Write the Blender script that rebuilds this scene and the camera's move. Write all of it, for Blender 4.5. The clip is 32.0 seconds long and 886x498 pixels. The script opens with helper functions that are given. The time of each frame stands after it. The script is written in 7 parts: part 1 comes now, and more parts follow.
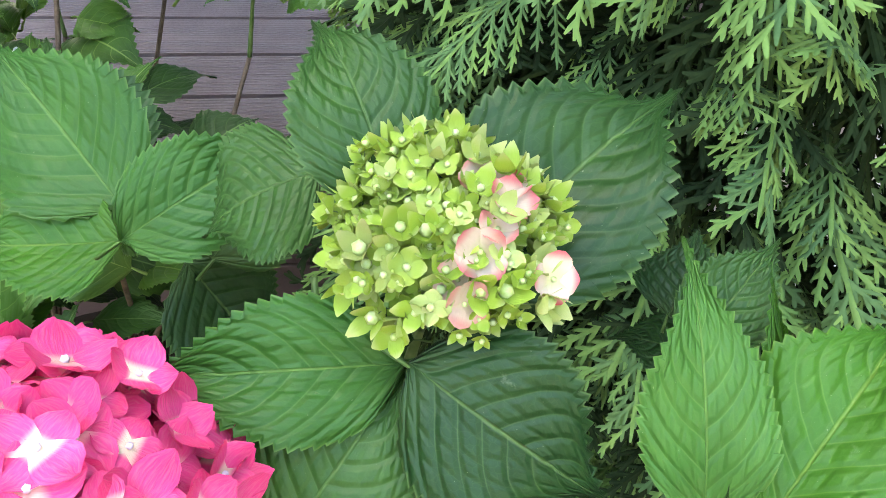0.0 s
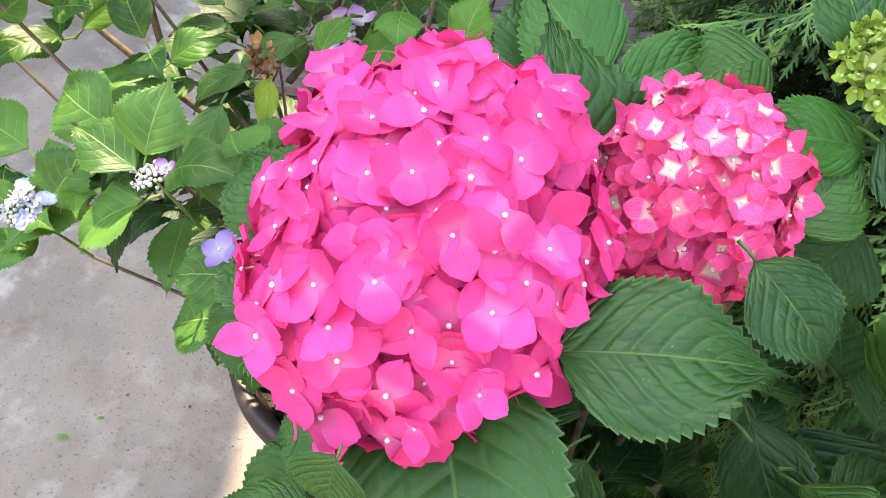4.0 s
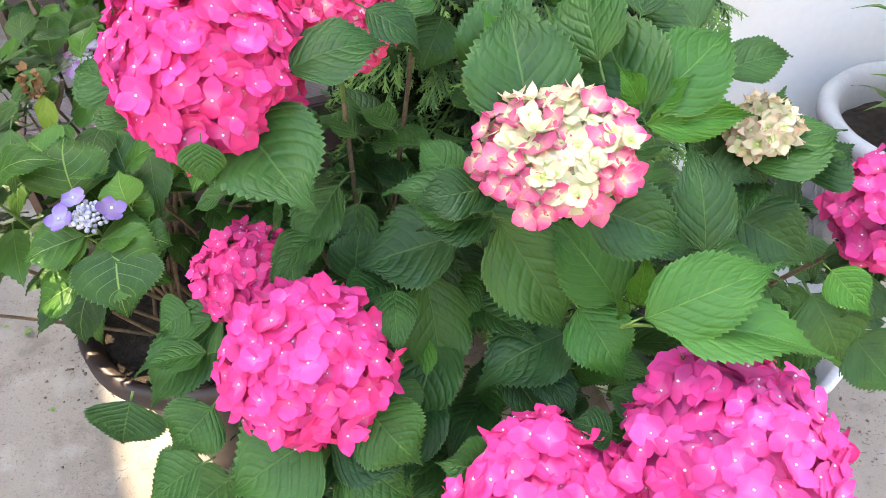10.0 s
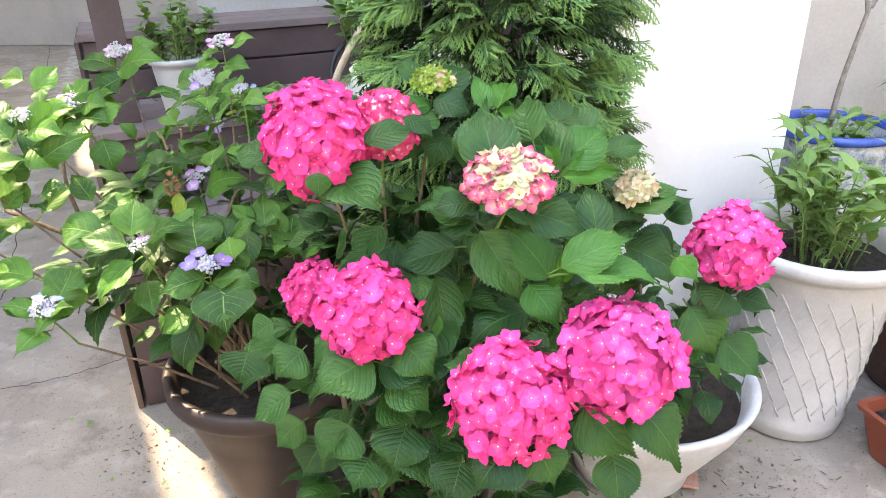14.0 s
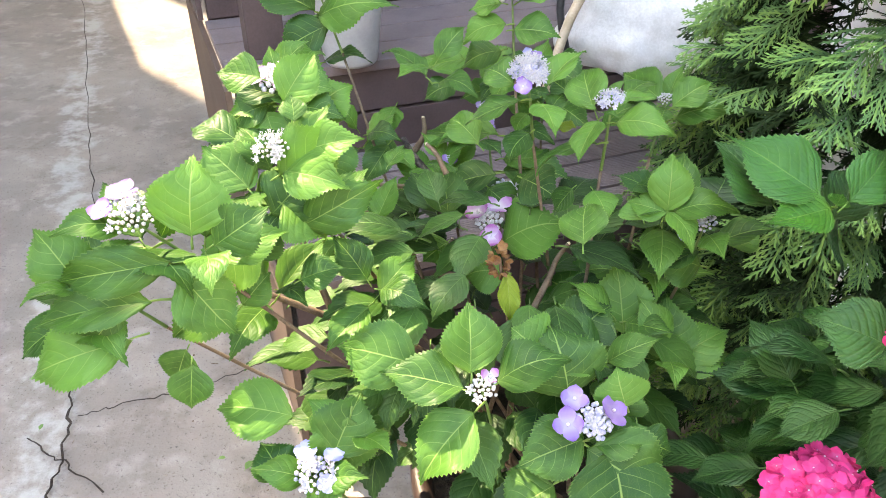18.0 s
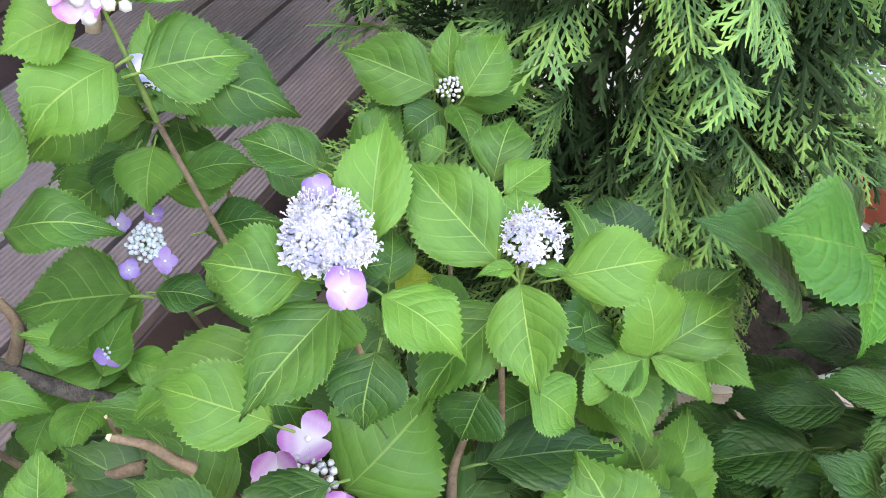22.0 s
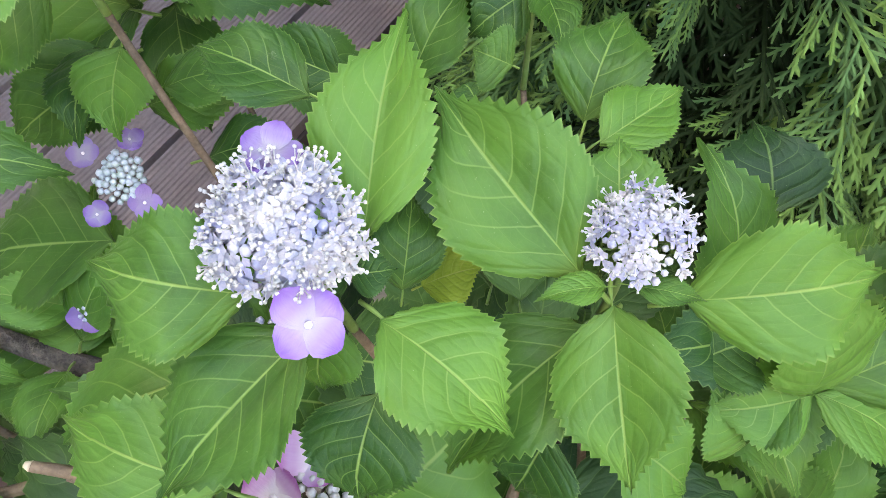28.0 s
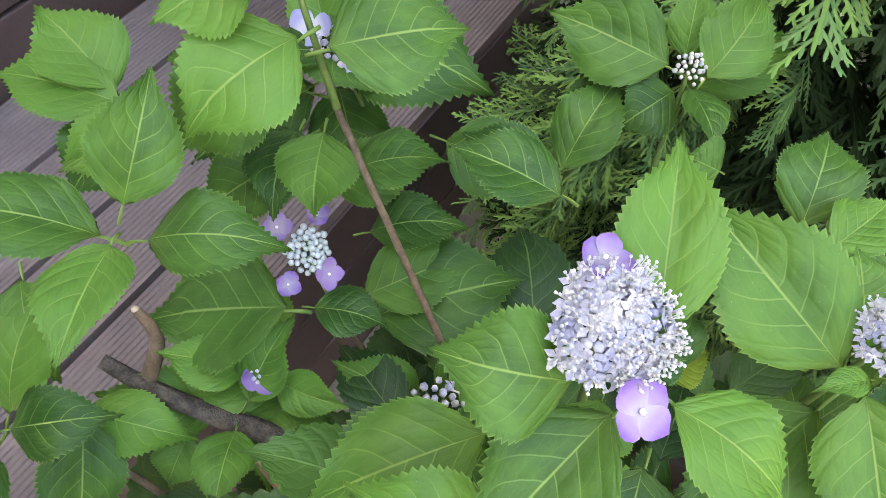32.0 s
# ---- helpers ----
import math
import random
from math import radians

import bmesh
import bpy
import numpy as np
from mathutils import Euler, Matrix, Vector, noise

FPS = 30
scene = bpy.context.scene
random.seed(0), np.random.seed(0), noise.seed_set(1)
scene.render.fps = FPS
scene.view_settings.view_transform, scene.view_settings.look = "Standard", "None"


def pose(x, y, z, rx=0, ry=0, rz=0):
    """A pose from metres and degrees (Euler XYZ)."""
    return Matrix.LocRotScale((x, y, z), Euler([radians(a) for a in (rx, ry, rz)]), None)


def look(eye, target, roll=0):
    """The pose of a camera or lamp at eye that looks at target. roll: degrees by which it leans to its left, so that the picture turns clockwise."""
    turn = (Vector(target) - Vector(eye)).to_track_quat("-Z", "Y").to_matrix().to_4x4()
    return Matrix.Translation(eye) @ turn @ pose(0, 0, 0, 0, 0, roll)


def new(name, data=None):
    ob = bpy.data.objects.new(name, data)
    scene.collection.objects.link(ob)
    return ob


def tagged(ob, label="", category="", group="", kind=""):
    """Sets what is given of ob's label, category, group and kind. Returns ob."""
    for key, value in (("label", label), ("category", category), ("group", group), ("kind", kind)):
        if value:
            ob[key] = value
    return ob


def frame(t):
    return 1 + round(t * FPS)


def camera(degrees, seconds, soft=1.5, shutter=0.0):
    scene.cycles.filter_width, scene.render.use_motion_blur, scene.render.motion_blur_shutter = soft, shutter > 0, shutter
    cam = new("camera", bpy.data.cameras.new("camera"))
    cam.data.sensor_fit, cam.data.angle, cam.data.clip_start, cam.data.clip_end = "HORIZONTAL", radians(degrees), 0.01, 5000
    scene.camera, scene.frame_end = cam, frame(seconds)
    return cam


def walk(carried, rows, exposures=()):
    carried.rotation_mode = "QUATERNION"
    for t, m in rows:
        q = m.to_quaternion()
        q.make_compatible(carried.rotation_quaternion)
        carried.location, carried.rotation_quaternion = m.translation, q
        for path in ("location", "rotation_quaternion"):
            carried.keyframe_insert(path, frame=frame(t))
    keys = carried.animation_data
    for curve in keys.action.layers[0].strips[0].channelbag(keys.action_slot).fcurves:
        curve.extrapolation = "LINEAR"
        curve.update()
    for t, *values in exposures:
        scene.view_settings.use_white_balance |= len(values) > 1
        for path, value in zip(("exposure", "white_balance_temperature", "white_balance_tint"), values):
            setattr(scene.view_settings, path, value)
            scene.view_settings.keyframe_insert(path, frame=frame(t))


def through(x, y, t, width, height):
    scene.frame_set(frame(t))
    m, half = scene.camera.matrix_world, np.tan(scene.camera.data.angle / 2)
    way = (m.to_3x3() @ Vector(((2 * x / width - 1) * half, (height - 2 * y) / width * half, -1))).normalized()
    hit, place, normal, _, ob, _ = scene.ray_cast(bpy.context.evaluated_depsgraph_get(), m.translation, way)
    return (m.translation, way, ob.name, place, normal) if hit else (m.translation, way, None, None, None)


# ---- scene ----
cam = camera(63.69, 32.0, soft=0.6)
PATH = [
    (0, (0.2978, 1.229, 1.3231), (-0.0697, 2.5468, -0.1358), 6.53),
    (0.5, (0.2996, 1.2231, 1.3245), (-0.0833, 2.5288, -0.1412), 6.08),
    (1, (0.2901, 1.1661, 1.3476), (-0.1296, 2.4529, -0.1248), 6.40),
    (1.5, (0.2762, 1.0921, 1.3628), (-0.2665, 2.3808, -0.067), 6.46),
    (2, (0.2672, 1.0592, 1.3617), (-0.3366, 2.3408, -0.0501), 6.53),
    (2.5, (0.2596, 1.0446, 1.3559), (-0.3778, 2.3116, -0.0542), 5.27),
    (3, (0.2381, 0.9977, 1.3609), (-0.4547, 2.2063, -0.0741), 4.70),
    (3.5, (0.2278, 0.9584, 1.3599), (-0.4825, 2.1247, -0.1014), 5.84),
    (5.5, (0.1232, 0.8211, 1.4073), (-0.0375, 2.3331, 0.108), 4.11),
    (6, (0.1088, 0.7985, 1.4132), (0.1309, 2.2722, 0.0612), 4.81),
    (6.5, (0.1045, 0.791, 1.4126), (0.2293, 2.2429, 0.0428), 7.02),
    (7, (0.1028, 0.7922, 1.4115), (0.2597, 2.2374, 0.038), 7.72),
    (7.5, (0.0984, 0.7925, 1.412), (0.2405, 2.232, 0.0308), 7.26),
    (8, (0.0913, 0.7922, 1.4145), (0.2245, 2.2304, 0.0311), 6.41),
    (8.5, (0.0936, 0.7816, 1.4236), (0.1931, 2.2217, 0.0395), 4.91),
    (9, (0.1664, 0.7483, 1.4245), (0.188, 2.2022, 0.0513), 2.53),
    (9.5, (0.276, 0.663, 1.4077), (0.1936, 2.1407, 0.0625), 0.62),
    (10, (0.354, 0.5641, 1.4026), (0.1939, 2.0612, 0.0861), -1.73),
    (10.5, (0.3916, 0.4827, 1.3998), (0.1938, 1.9916, 0.1021), -3.16),
    (11, (0.356, 0.4329, 1.4091), (0.189, 1.9783, 0.1506), -4.00),
    (11.5, (0.2565, 0.3151, 1.4286), (0.3147, 1.9233, 0.2411), -3.59),
    (12, (0.236, 0.1965, 1.4478), (0.4889, 1.8568, 0.3617), -1.95),
    (12.5, (0.323, 0.0628, 1.4441), (0.3963, 1.8142, 0.4811), -1.17),
    (13, (0.3676, 0.0165, 1.4505), (0.2832, 1.8187, 0.5873), -1.89),
    (13.5, (0.3835, 0.0281, 1.4447), (0.2654, 1.8347, 0.5949), -1.94),
    (15.5, (0.1802, 0.1572, 1.4618), (-0.081, 1.931, 0.5755), 1.00),
    (16, (0.016, 0.2581, 1.4674), (-0.1919, 2.0354, 0.574), 2.57),
    (16.5, (-0.1008, 0.3201, 1.4645), (-0.2212, 2.079, 0.5201), 2.58),
    (17, (-0.1908, 0.4215, 1.4527), (-0.2552, 2.1469, 0.4433), 3.97),
    (17.5, (-0.2736, 0.5885, 1.4594), (-0.3947, 2.2721, 0.3867), 2.44),
    (18, (-0.3114, 0.6674, 1.4798), (-0.4659, 2.29, 0.3209), 0.90),
    (18.5, (-0.3981, 0.7235, 1.4993), (-0.4972, 2.322, 0.3014), -1.19),
    (19, (-0.5286, 0.8252, 1.515), (-0.3355, 2.4085, 0.3084), -1.93),
    (19.5, (-0.5514, 0.9117, 1.5134), (-0.1473, 2.4292, 0.275), 0.97),
    (20, (-0.486, 1.016, 1.505), (-0.0614, 2.4777, 0.2076), 2.40),
    (20.5, (-0.4447, 1.0998, 1.476), (-0.0218, 2.4872, 0.0989), 1.38),
    (21, (-0.4505, 1.2384, 1.4568), (0.091, 2.5409, 0.039), 0.12),
    (21.5, (-0.4567, 1.3231, 1.4503), (0.299, 2.4128, -0.0469), 1.46),
    (22, (-0.4138, 1.3799, 1.4214), (0.4703, 2.3074, -0.1143), 8.32),
    (22.5, (-0.3846, 1.4338, 1.3992), (0.4704, 2.3152, -0.1794), 11.54),
    (23, (-0.3829, 1.4571, 1.373), (0.386, 2.3311, -0.2533), 9.75),
    (23.5, (-0.3726, 1.4773, 1.3609), (0.2818, 2.3501, -0.3154), 7.05),
    (24, (-0.3497, 1.4821, 1.3332), (0.186, 2.3588, -0.3827), 2.74),
    (24.5, (-0.3276, 1.4809, 1.3232), (0.1573, 2.325, -0.4239), 1.08),
    (25, (-0.3169, 1.4808, 1.3184), (0.1676, 2.3247, -0.4289), 0.43),
    (25.5, (-0.3079, 1.4766, 1.3165), (0.1771, 2.3226, -0.4297), -0.05),
    (26, (-0.301, 1.4735, 1.3162), (0.1886, 2.3263, -0.4254), -0.48),
    (26.5, (-0.3015, 1.4749, 1.3168), (0.1931, 2.3304, -0.4221), -0.39),
    (28.5, (-0.3022, 1.4735, 1.3164), (0.182, 2.3387, -0.4206), -1.17),
    (29, (-0.3056, 1.4743, 1.3149), (0.1729, 2.3367, -0.425), -1.24),
    (29.5, (-0.3151, 1.4785, 1.3139), (0.1686, 2.341, -0.4246), -0.67),
    (30, (-0.3422, 1.4892, 1.3136), (0.1455, 2.3497, -0.4247), 2.30),
    (30.5, (-0.364, 1.4911, 1.3226), (0.1243, 2.3582, -0.4123), 4.01),
    (31, (-0.4029, 1.4913, 1.3491), (0.1589, 2.3695, -0.3578), 3.58),
    (31.5, (-0.4074, 1.4884, 1.3637), (0.2308, 2.3946, -0.3011), 5.63),
    (32, (-0.4149, 1.5368, 1.3559), (0.2022, 2.451, -0.3125), 4.53),
]
walk(cam, [(t, look(eye, target, roll)) for t, eye, target, roll in PATH], [(0, 4.24, 7600, 10), (3, 4.03, 7600, 10), (6, 4.13, 7600, 10), (9, 3.97, 7600, 10), (11, 4.22, 7600, 10), (13, 4.16, 7700, 10), (18, 4.33, 7900, 10), (20, 4.45, 8000, 10), (21, 4.64, 8000, 10), (22, 4.68, 8000, 10), (24, 4.53, 8000, 10), (25, 4.42, 8000, 10), (26, 4.33, 8000, 10), (32, 4.3, 8200, 10)])

SUN_FROM = Vector((-0.8, 0.6, 1.25)).normalized()
world = bpy.data.worlds.new("sky")
scene.world = world
world.use_nodes = True
sky = world.node_tree.nodes.new("ShaderNodeTexSky")
sky.sky_type = "NISHITA"
sky.sun_disc = False
sky.sun_elevation = math.asin(SUN_FROM.z)
sky.sun_rotation = math.atan2(SUN_FROM.x, SUN_FROM.y)
sky.air_density, sky.dust_density, sky.ozone_density = 1.0, 2.5, 1.0
background = world.node_tree.nodes["Background"]
background.inputs["Strength"].default_value = 0.15
world.node_tree.links.new(sky.outputs["Color"], background.inputs["Color"])
sun = new("sun", bpy.data.lights.new("sun", "SUN"))
sun.data.energy, sun.data.angle, sun.data.color = 1.25, radians(0.5), (1.0, 0.88, 0.72)
sun.matrix_world = look((0, 0, 8), Vector((0, 0, 8)) - SUN_FROM * 5)


# ---- materials ----
class Nodes:
    """A node material with a principled shader."""

    def __init__(self, name, rough=0.6, metal=0.0, spec=0.4):
        self.mat = bpy.data.materials.new(name)
        self.mat.use_nodes = True
        self.tree = self.mat.node_tree
        self.bsdf = self.tree.nodes["Principled BSDF"]
        self.bsdf.inputs["Roughness"].default_value = rough
        self.bsdf.inputs["Metallic"].default_value = metal
        self.bsdf.inputs["Specular IOR Level"].default_value = spec

    def add(self, kind, **inputs):
        node = self.tree.nodes.new("ShaderNode" + kind)
        for key, value in inputs.items():
            if isinstance(value, bpy.types.NodeSocket):
                self.tree.links.new(value, node.inputs[int(key[1:]) if key[0] == "i" and key[1:].isdigit() else key])
            else:
                node.inputs[int(key[1:]) if key[0] == "i" and key[1:].isdigit() else key].default_value = value
        return node

    def link(self, a, b):
        self.tree.links.new(a, b)

    def math(self, op, a, b=0.0, c=0.0):
        node = self.tree.nodes.new("ShaderNodeMath")
        node.operation = op
        for n, v in enumerate((a, b, c)):
            if isinstance(v, bpy.types.NodeSocket):
                self.link(v, node.inputs[n])
            else:
                node.inputs[n].default_value = v
        return node.outputs[0]

    def smooth(self, v, lo, hi):
        node = self.tree.nodes.new("ShaderNodeMapRange")
        node.interpolation_type = "SMOOTHSTEP"
        self.link(v, node.inputs["Value"])
        node.inputs["From Min"].default_value, node.inputs["From Max"].default_value = lo, hi
        return node.outputs["Result"]

    def mix(self, fac, a, b, blend="MIX"):
        node = self.tree.nodes.new("ShaderNodeMix")
        node.data_type, node.blend_type = "RGBA", blend
        for v, n in ((fac, 0), (a, 6), (b, 7)):
            if isinstance(v, bpy.types.NodeSocket):
                self.link(v, node.inputs[n])
            else:
                node.inputs[n].default_value = v if n == 0 else (*v, 1.0)
        return node.outputs[2]

    def noise(self, scale, detail=4.0, rough=0.55, vector=None, stretch=None):
        node = self.tree.nodes.new("ShaderNodeTexNoise")
        node.inputs["Scale"].default_value, node.inputs["Detail"].default_value = scale, detail
        node.inputs["Roughness"].default_value = rough
        vector = vector or self.tree.nodes.new("ShaderNodeTexCoord").outputs["Object"]
        if stretch:
            m = self.tree.nodes.new("ShaderNodeMapping")
            m.inputs["Scale"].default_value = stretch
            self.link(vector, m.inputs["Vector"])
            vector = m.outputs[0]
        self.link(vector, node.inputs["Vector"])
        return node.outputs["Fac"]

    def world(self):
        return self.tree.nodes.new("ShaderNodeNewGeometry").outputs["Position"]

    def random(self):
        island = self.tree.nodes.new("ShaderNodeNewGeometry").outputs["Random Per Island"]
        return self.math("FRACT", self.math("ADD", self.tree.nodes.new("ShaderNodeObjectInfo").outputs["Random"], island))

    def colour(self, socket):
        self.link(socket, self.bsdf.inputs["Base Color"])

    def bump(self, height, strength=0.3, distance=0.002):
        node = self.tree.nodes.new("ShaderNodeBump")
        node.inputs["Strength"].default_value, node.inputs["Distance"].default_value = strength, distance
        self.link(height, node.inputs["Height"])
        self.link(node.outputs[0], self.bsdf.inputs["Normal"])

    def rough(self, socket):
        self.link(socket, self.bsdf.inputs["Roughness"])

    def thin(self, colour, weight):
        """Lets part of the light through, as leaves and petals do."""
        t = self.tree.nodes.new("ShaderNodeBsdfTranslucent")
        self.link(colour, t.inputs["Color"])
        m = self.tree.nodes.new("ShaderNodeMixShader")
        m.inputs[0].default_value = weight
        self.link(self.bsdf.outputs[0], m.inputs[1])
        self.link(t.outputs[0], m.inputs[2])
        self.link(m.outputs[0], self.tree.nodes["Material Output"].inputs["Surface"])


def plain(name, low, high, rough=0.6, scale=30.0, fine=250.0, bump=0.25, depth=0.001, spec=0.4):
    """A surface that varies between two colours at two scales."""
    n = Nodes(name, rough, spec=spec)
    w = n.world()
    big, small = n.noise(scale, 5, vector=w), n.noise(fine, 3, vector=w)
    n.colour(n.mix(n.smooth(n.math("ADD", n.math("MULTIPLY", big, 0.7), n.math("MULTIPLY", small, 0.3)), 0.3, 0.7), low, high))
    n.bump(n.math("ADD", big, n.math("MULTIPLY", small, 0.5)), bump, depth)
    return n.mat


def leaf_material(name, deep, light, vein, gloss=0.42, through=0.3, relief=0.0022, veins=0.4, ribs=7.5, pillow=0.35, midrib=0.8):
    """Quilted hydrangea leaf: pale midrib, curved side veins and the rungs between them, by the leaf's own u, v."""
    n = Nodes(name, gloss, spec=0.22)
    uv = n.tree.nodes.new("ShaderNodeUVMap").outputs[0]
    sep = n.add("SeparateXYZ", Vector=uv)
    across, v = n.math("SUBTRACT", n.math("MULTIPLY", sep.outputs[0], 2.0), 1.0), sep.outputs[1]
    u = n.math("ABSOLUTE", across)
    rnd = n.random()
    hand = n.math("MULTIPLY", n.math("GREATER_THAN", across, 0.0), 0.42)
    bend = n.math("ADD", n.math("MULTIPLY", u, 0.22), n.math("MULTIPLY", n.math("POWER", u, 2.6), 0.13))
    seed = n.add("CombineXYZ", X=sep.outputs[0], Y=v, Z=n.math("MULTIPLY", rnd, 9.0)).outputs[0]
    wobble = n.math("MULTIPLY", n.math("SUBTRACT", n.noise(4.0, 2, vector=seed), 0.5), 0.28)
    phase = n.math("ADD", n.math("ADD", n.math("MULTIPLY", n.math("SUBTRACT", v, bend), ribs), wobble), hand)
    saw = n.math("PINGPONG", phase, 0.5)
    cell = n.math("FLOOR", phase)
    rung_at = n.math("ADD", n.math("ADD", n.math("MULTIPLY", u, 5.0), n.math("MULTIPLY", cell, 0.37)), n.math("MULTIPLY", n.noise(5.0, 1, vector=seed), 0.9))
    rung = n.math("PINGPONG", rung_at, 0.5)
    side = n.math("MULTIPLY", n.smooth(saw, 0.050, 0.008), n.smooth(u, 1.0, 0.35))
    rib = n.smooth(n.math("MULTIPLY", u, n.math("ADD", 0.35, n.math("SUBTRACT", 1.0, v))), 0.030, 0.006)
    net = n.tree.nodes.new("ShaderNodeTexVoronoi")
    net.feature = "DISTANCE_TO_EDGE"
    net.inputs["Scale"].default_value = 30.0
    n.link(seed, net.inputs["Vector"])
    fine = n.smooth(net.outputs["Distance"], 0.07, 0.0)
    tone = n.math("ADD", n.math("MULTIPLY", rnd, 0.6), n.math("MULTIPLY", n.noise(3.0, 4, vector=seed), 0.6))
    base = n.mix(n.smooth(tone, 0.2, 1.0), deep, light)
    base = n.mix(n.math("MULTIPLY", fine, 0.05), base, vein)
    base = n.mix(n.math("MULTIPLY", n.math("MULTIPLY", n.smooth(rung, 0.05, 0.0), n.smooth(u, 1.0, 0.6)), 0.25 * veins), base, vein)
    base = n.mix(n.math("MULTIPLY", n.smooth(v, 0.22, 0.0), 0.18), base, vein)
    base = n.mix(n.math("MULTIPLY", side, veins), base, vein)
    base = n.mix(n.math("MULTIPLY", rib, midrib), base, vein)
    base = n.mix(n.math("MULTIPLY", n.smooth(u, 0.955, 1.0), 0.40), base, vein)
    specks = n.smooth(n.noise(60.0, 2, vector=seed), 0.72, 0.78)
    base = n.mix(n.math("MULTIPLY", specks, 0.30), base, (0.35, 0.40, 0.25))
    scuff = n.math("MULTIPLY", n.smooth(n.noise(5.0, 5, 0.75, seed), 0.66, 0.80), 0.28)
    base = n.mix(scuff, base, (0.26, 0.30, 0.20))
    n.colour(base)
    n.rough(n.math("ADD", n.math("MULTIPLY", n.noise(14.0, 3, vector=seed), 0.22), gloss - 0.08))
    pad = n.math("MULTIPLY", n.smooth(rung, 0.0, 0.32), n.math("MULTIPLY", n.smooth(saw, 0.0, 0.3), pillow))
    high = n.math("ADD", n.math("ADD", n.math("MULTIPLY", n.smooth(saw, 0.0, 0.3), 0.42), n.math("MULTIPLY", saw, 0.25)), pad)
    high = n.math("ADD", high, n.math("MULTIPLY", n.smooth(net.outputs["Distance"], 0.0, 0.35), 0.05))
    high = n.math("SUBTRACT", n.math("MULTIPLY", high, n.smooth(u, 1.05, 0.85)), n.math("MULTIPLY", rib, 0.5))
    n.bump(high, 0.6, relief)
    n.thin(n.mix(1.0, base, (0.80, 1.0, 0.22), "MULTIPLY"), through)
    return n.mat


def petal_material(name, heart, body, edge, cool, through=0.35, reach=(0.1, 0.45), rim=(0.75, 1.0)):
    """Petals that run from heart to edge colour, each floret a little different."""
    n = Nodes(name, 0.55, spec=0.25)
    uv = n.tree.nodes.new("ShaderNodeUVMap").outputs[0]
    sep = n.add("SeparateXYZ", Vector=uv)
    r, a = sep.outputs[0], sep.outputs[1]
    rnd = n.tree.nodes.new("ShaderNodeObjectInfo").outputs["Random"]
    shift = n.math("MULTIPLY", n.math("SUBTRACT", rnd, 0.5), 0.25)
    away = n.math("ADD", r, shift)
    c = n.mix(n.smooth(away, *reach), heart, body)
    c = n.mix(n.smooth(away, *rim), c, edge)
    c = n.mix(n.math("MULTIPLY", n.smooth(n.math("FRACT", n.math("MULTIPLY", rnd, 7.3)), 0.45, 0.95), 0.55), c, cool)
    streak = n.noise(1.0, 3, vector=uv, stretch=(3.0, 60.0, 1.0))
    c = n.mix(n.math("MULTIPLY", n.smooth(streak, 0.35, 0.75), 0.12), c, heart)
    tone = n.math("ADD", 0.84, n.math("MULTIPLY", n.math("FRACT", n.math("MULTIPLY", rnd, 13.7)), 0.26))
    c = n.mix(1.0, c, n.add("CombineXYZ", X=tone, Y=tone, Z=tone).outputs[0], "MULTIPLY")
    n.colour(c)
    n.bump(streak, 0.35, 0.001)
    n.thin(c, through)
    return n.mat


LEAF_DARK = leaf_material("leaf_bigleaf", (0.008, 0.037, 0.008), (0.030, 0.092, 0.015), (0.10, 0.18, 0.050), 0.42, 0.10, 0.0017, 0.16, 9.0, 0.38, 0.45)
LEAF_MID = leaf_material("leaf_midgreen", (0.024, 0.096, 0.014), (0.050, 0.158, 0.024), (0.13, 0.24, 0.055), 0.42, 0.16, 0.0017, 0.20, 9.0, 0.38, 0.5)
LEAF_YOUNG = leaf_material("leaf_young", (0.032, 0.125, 0.012), (0.058, 0.185, 0.018), (0.16, 0.28, 0.05), 0.40, 0.24, 0.0016, 0.22, 9.0, 0.38, 0.6)
LEAF_LACE = leaf_material("leaf_lacecap", (0.019, 0.066, 0.011), (0.088, 0.205, 0.030), (0.20, 0.31, 0.08), 0.42, 0.28, 0.0008, 0.42, 6.5, 0.3, 0.85)
# darker lacecap leaf: shade inside the bush is put into its colour
LEAF_SHADED = leaf_material("leaf_lacecap_shaded", (0.009, 0.034, 0.007), (0.040, 0.102, 0.016), (0.11, 0.19, 0.05), 0.44, 0.10, 0.0008, 0.30, 6.5, 0.3, 0.7)
LEAF_YELLOW = leaf_material("leaf_yellow", (0.16, 0.23, 0.02), (0.25, 0.33, 0.04), (0.30, 0.34, 0.09), 0.45, 0.34, 0.001)
LEAF_SMALL = leaf_material("leaf_herb", (0.10, 0.19, 0.05), (0.19, 0.30, 0.10), (0.22, 0.32, 0.13), 0.5, 0.3, 0.0005)
PINK = petal_material("petal_pink", (0.74, 0.125, 0.31), (0.74, 0.046, 0.225), (0.70, 0.032, 0.180), (0.70, 0.066, 0.28), 0.26)
ROSE = petal_material("petal_mauve_pink", (0.72, 0.130, 0.32), (0.70, 0.052, 0.250), (0.66, 0.036, 0.205), (0.64, 0.088, 0.32), 0.26)
OPENING = petal_material("petal_opening_pink", (0.76, 0.62, 0.46), (0.74, 0.062, 0.235), (0.70, 0.030, 0.165), (0.72, 0.050, 0.21), 0.22, (0.12, 0.36), (0.5, 0.92))
CREAM = petal_material("petal_cream", (0.42, 0.47, 0.15), (0.64, 0.57, 0.38), (0.64, 0.34, 0.27), (0.58, 0.60, 0.36), 0.30, (0.12, 0.42), (0.70, 1.0))
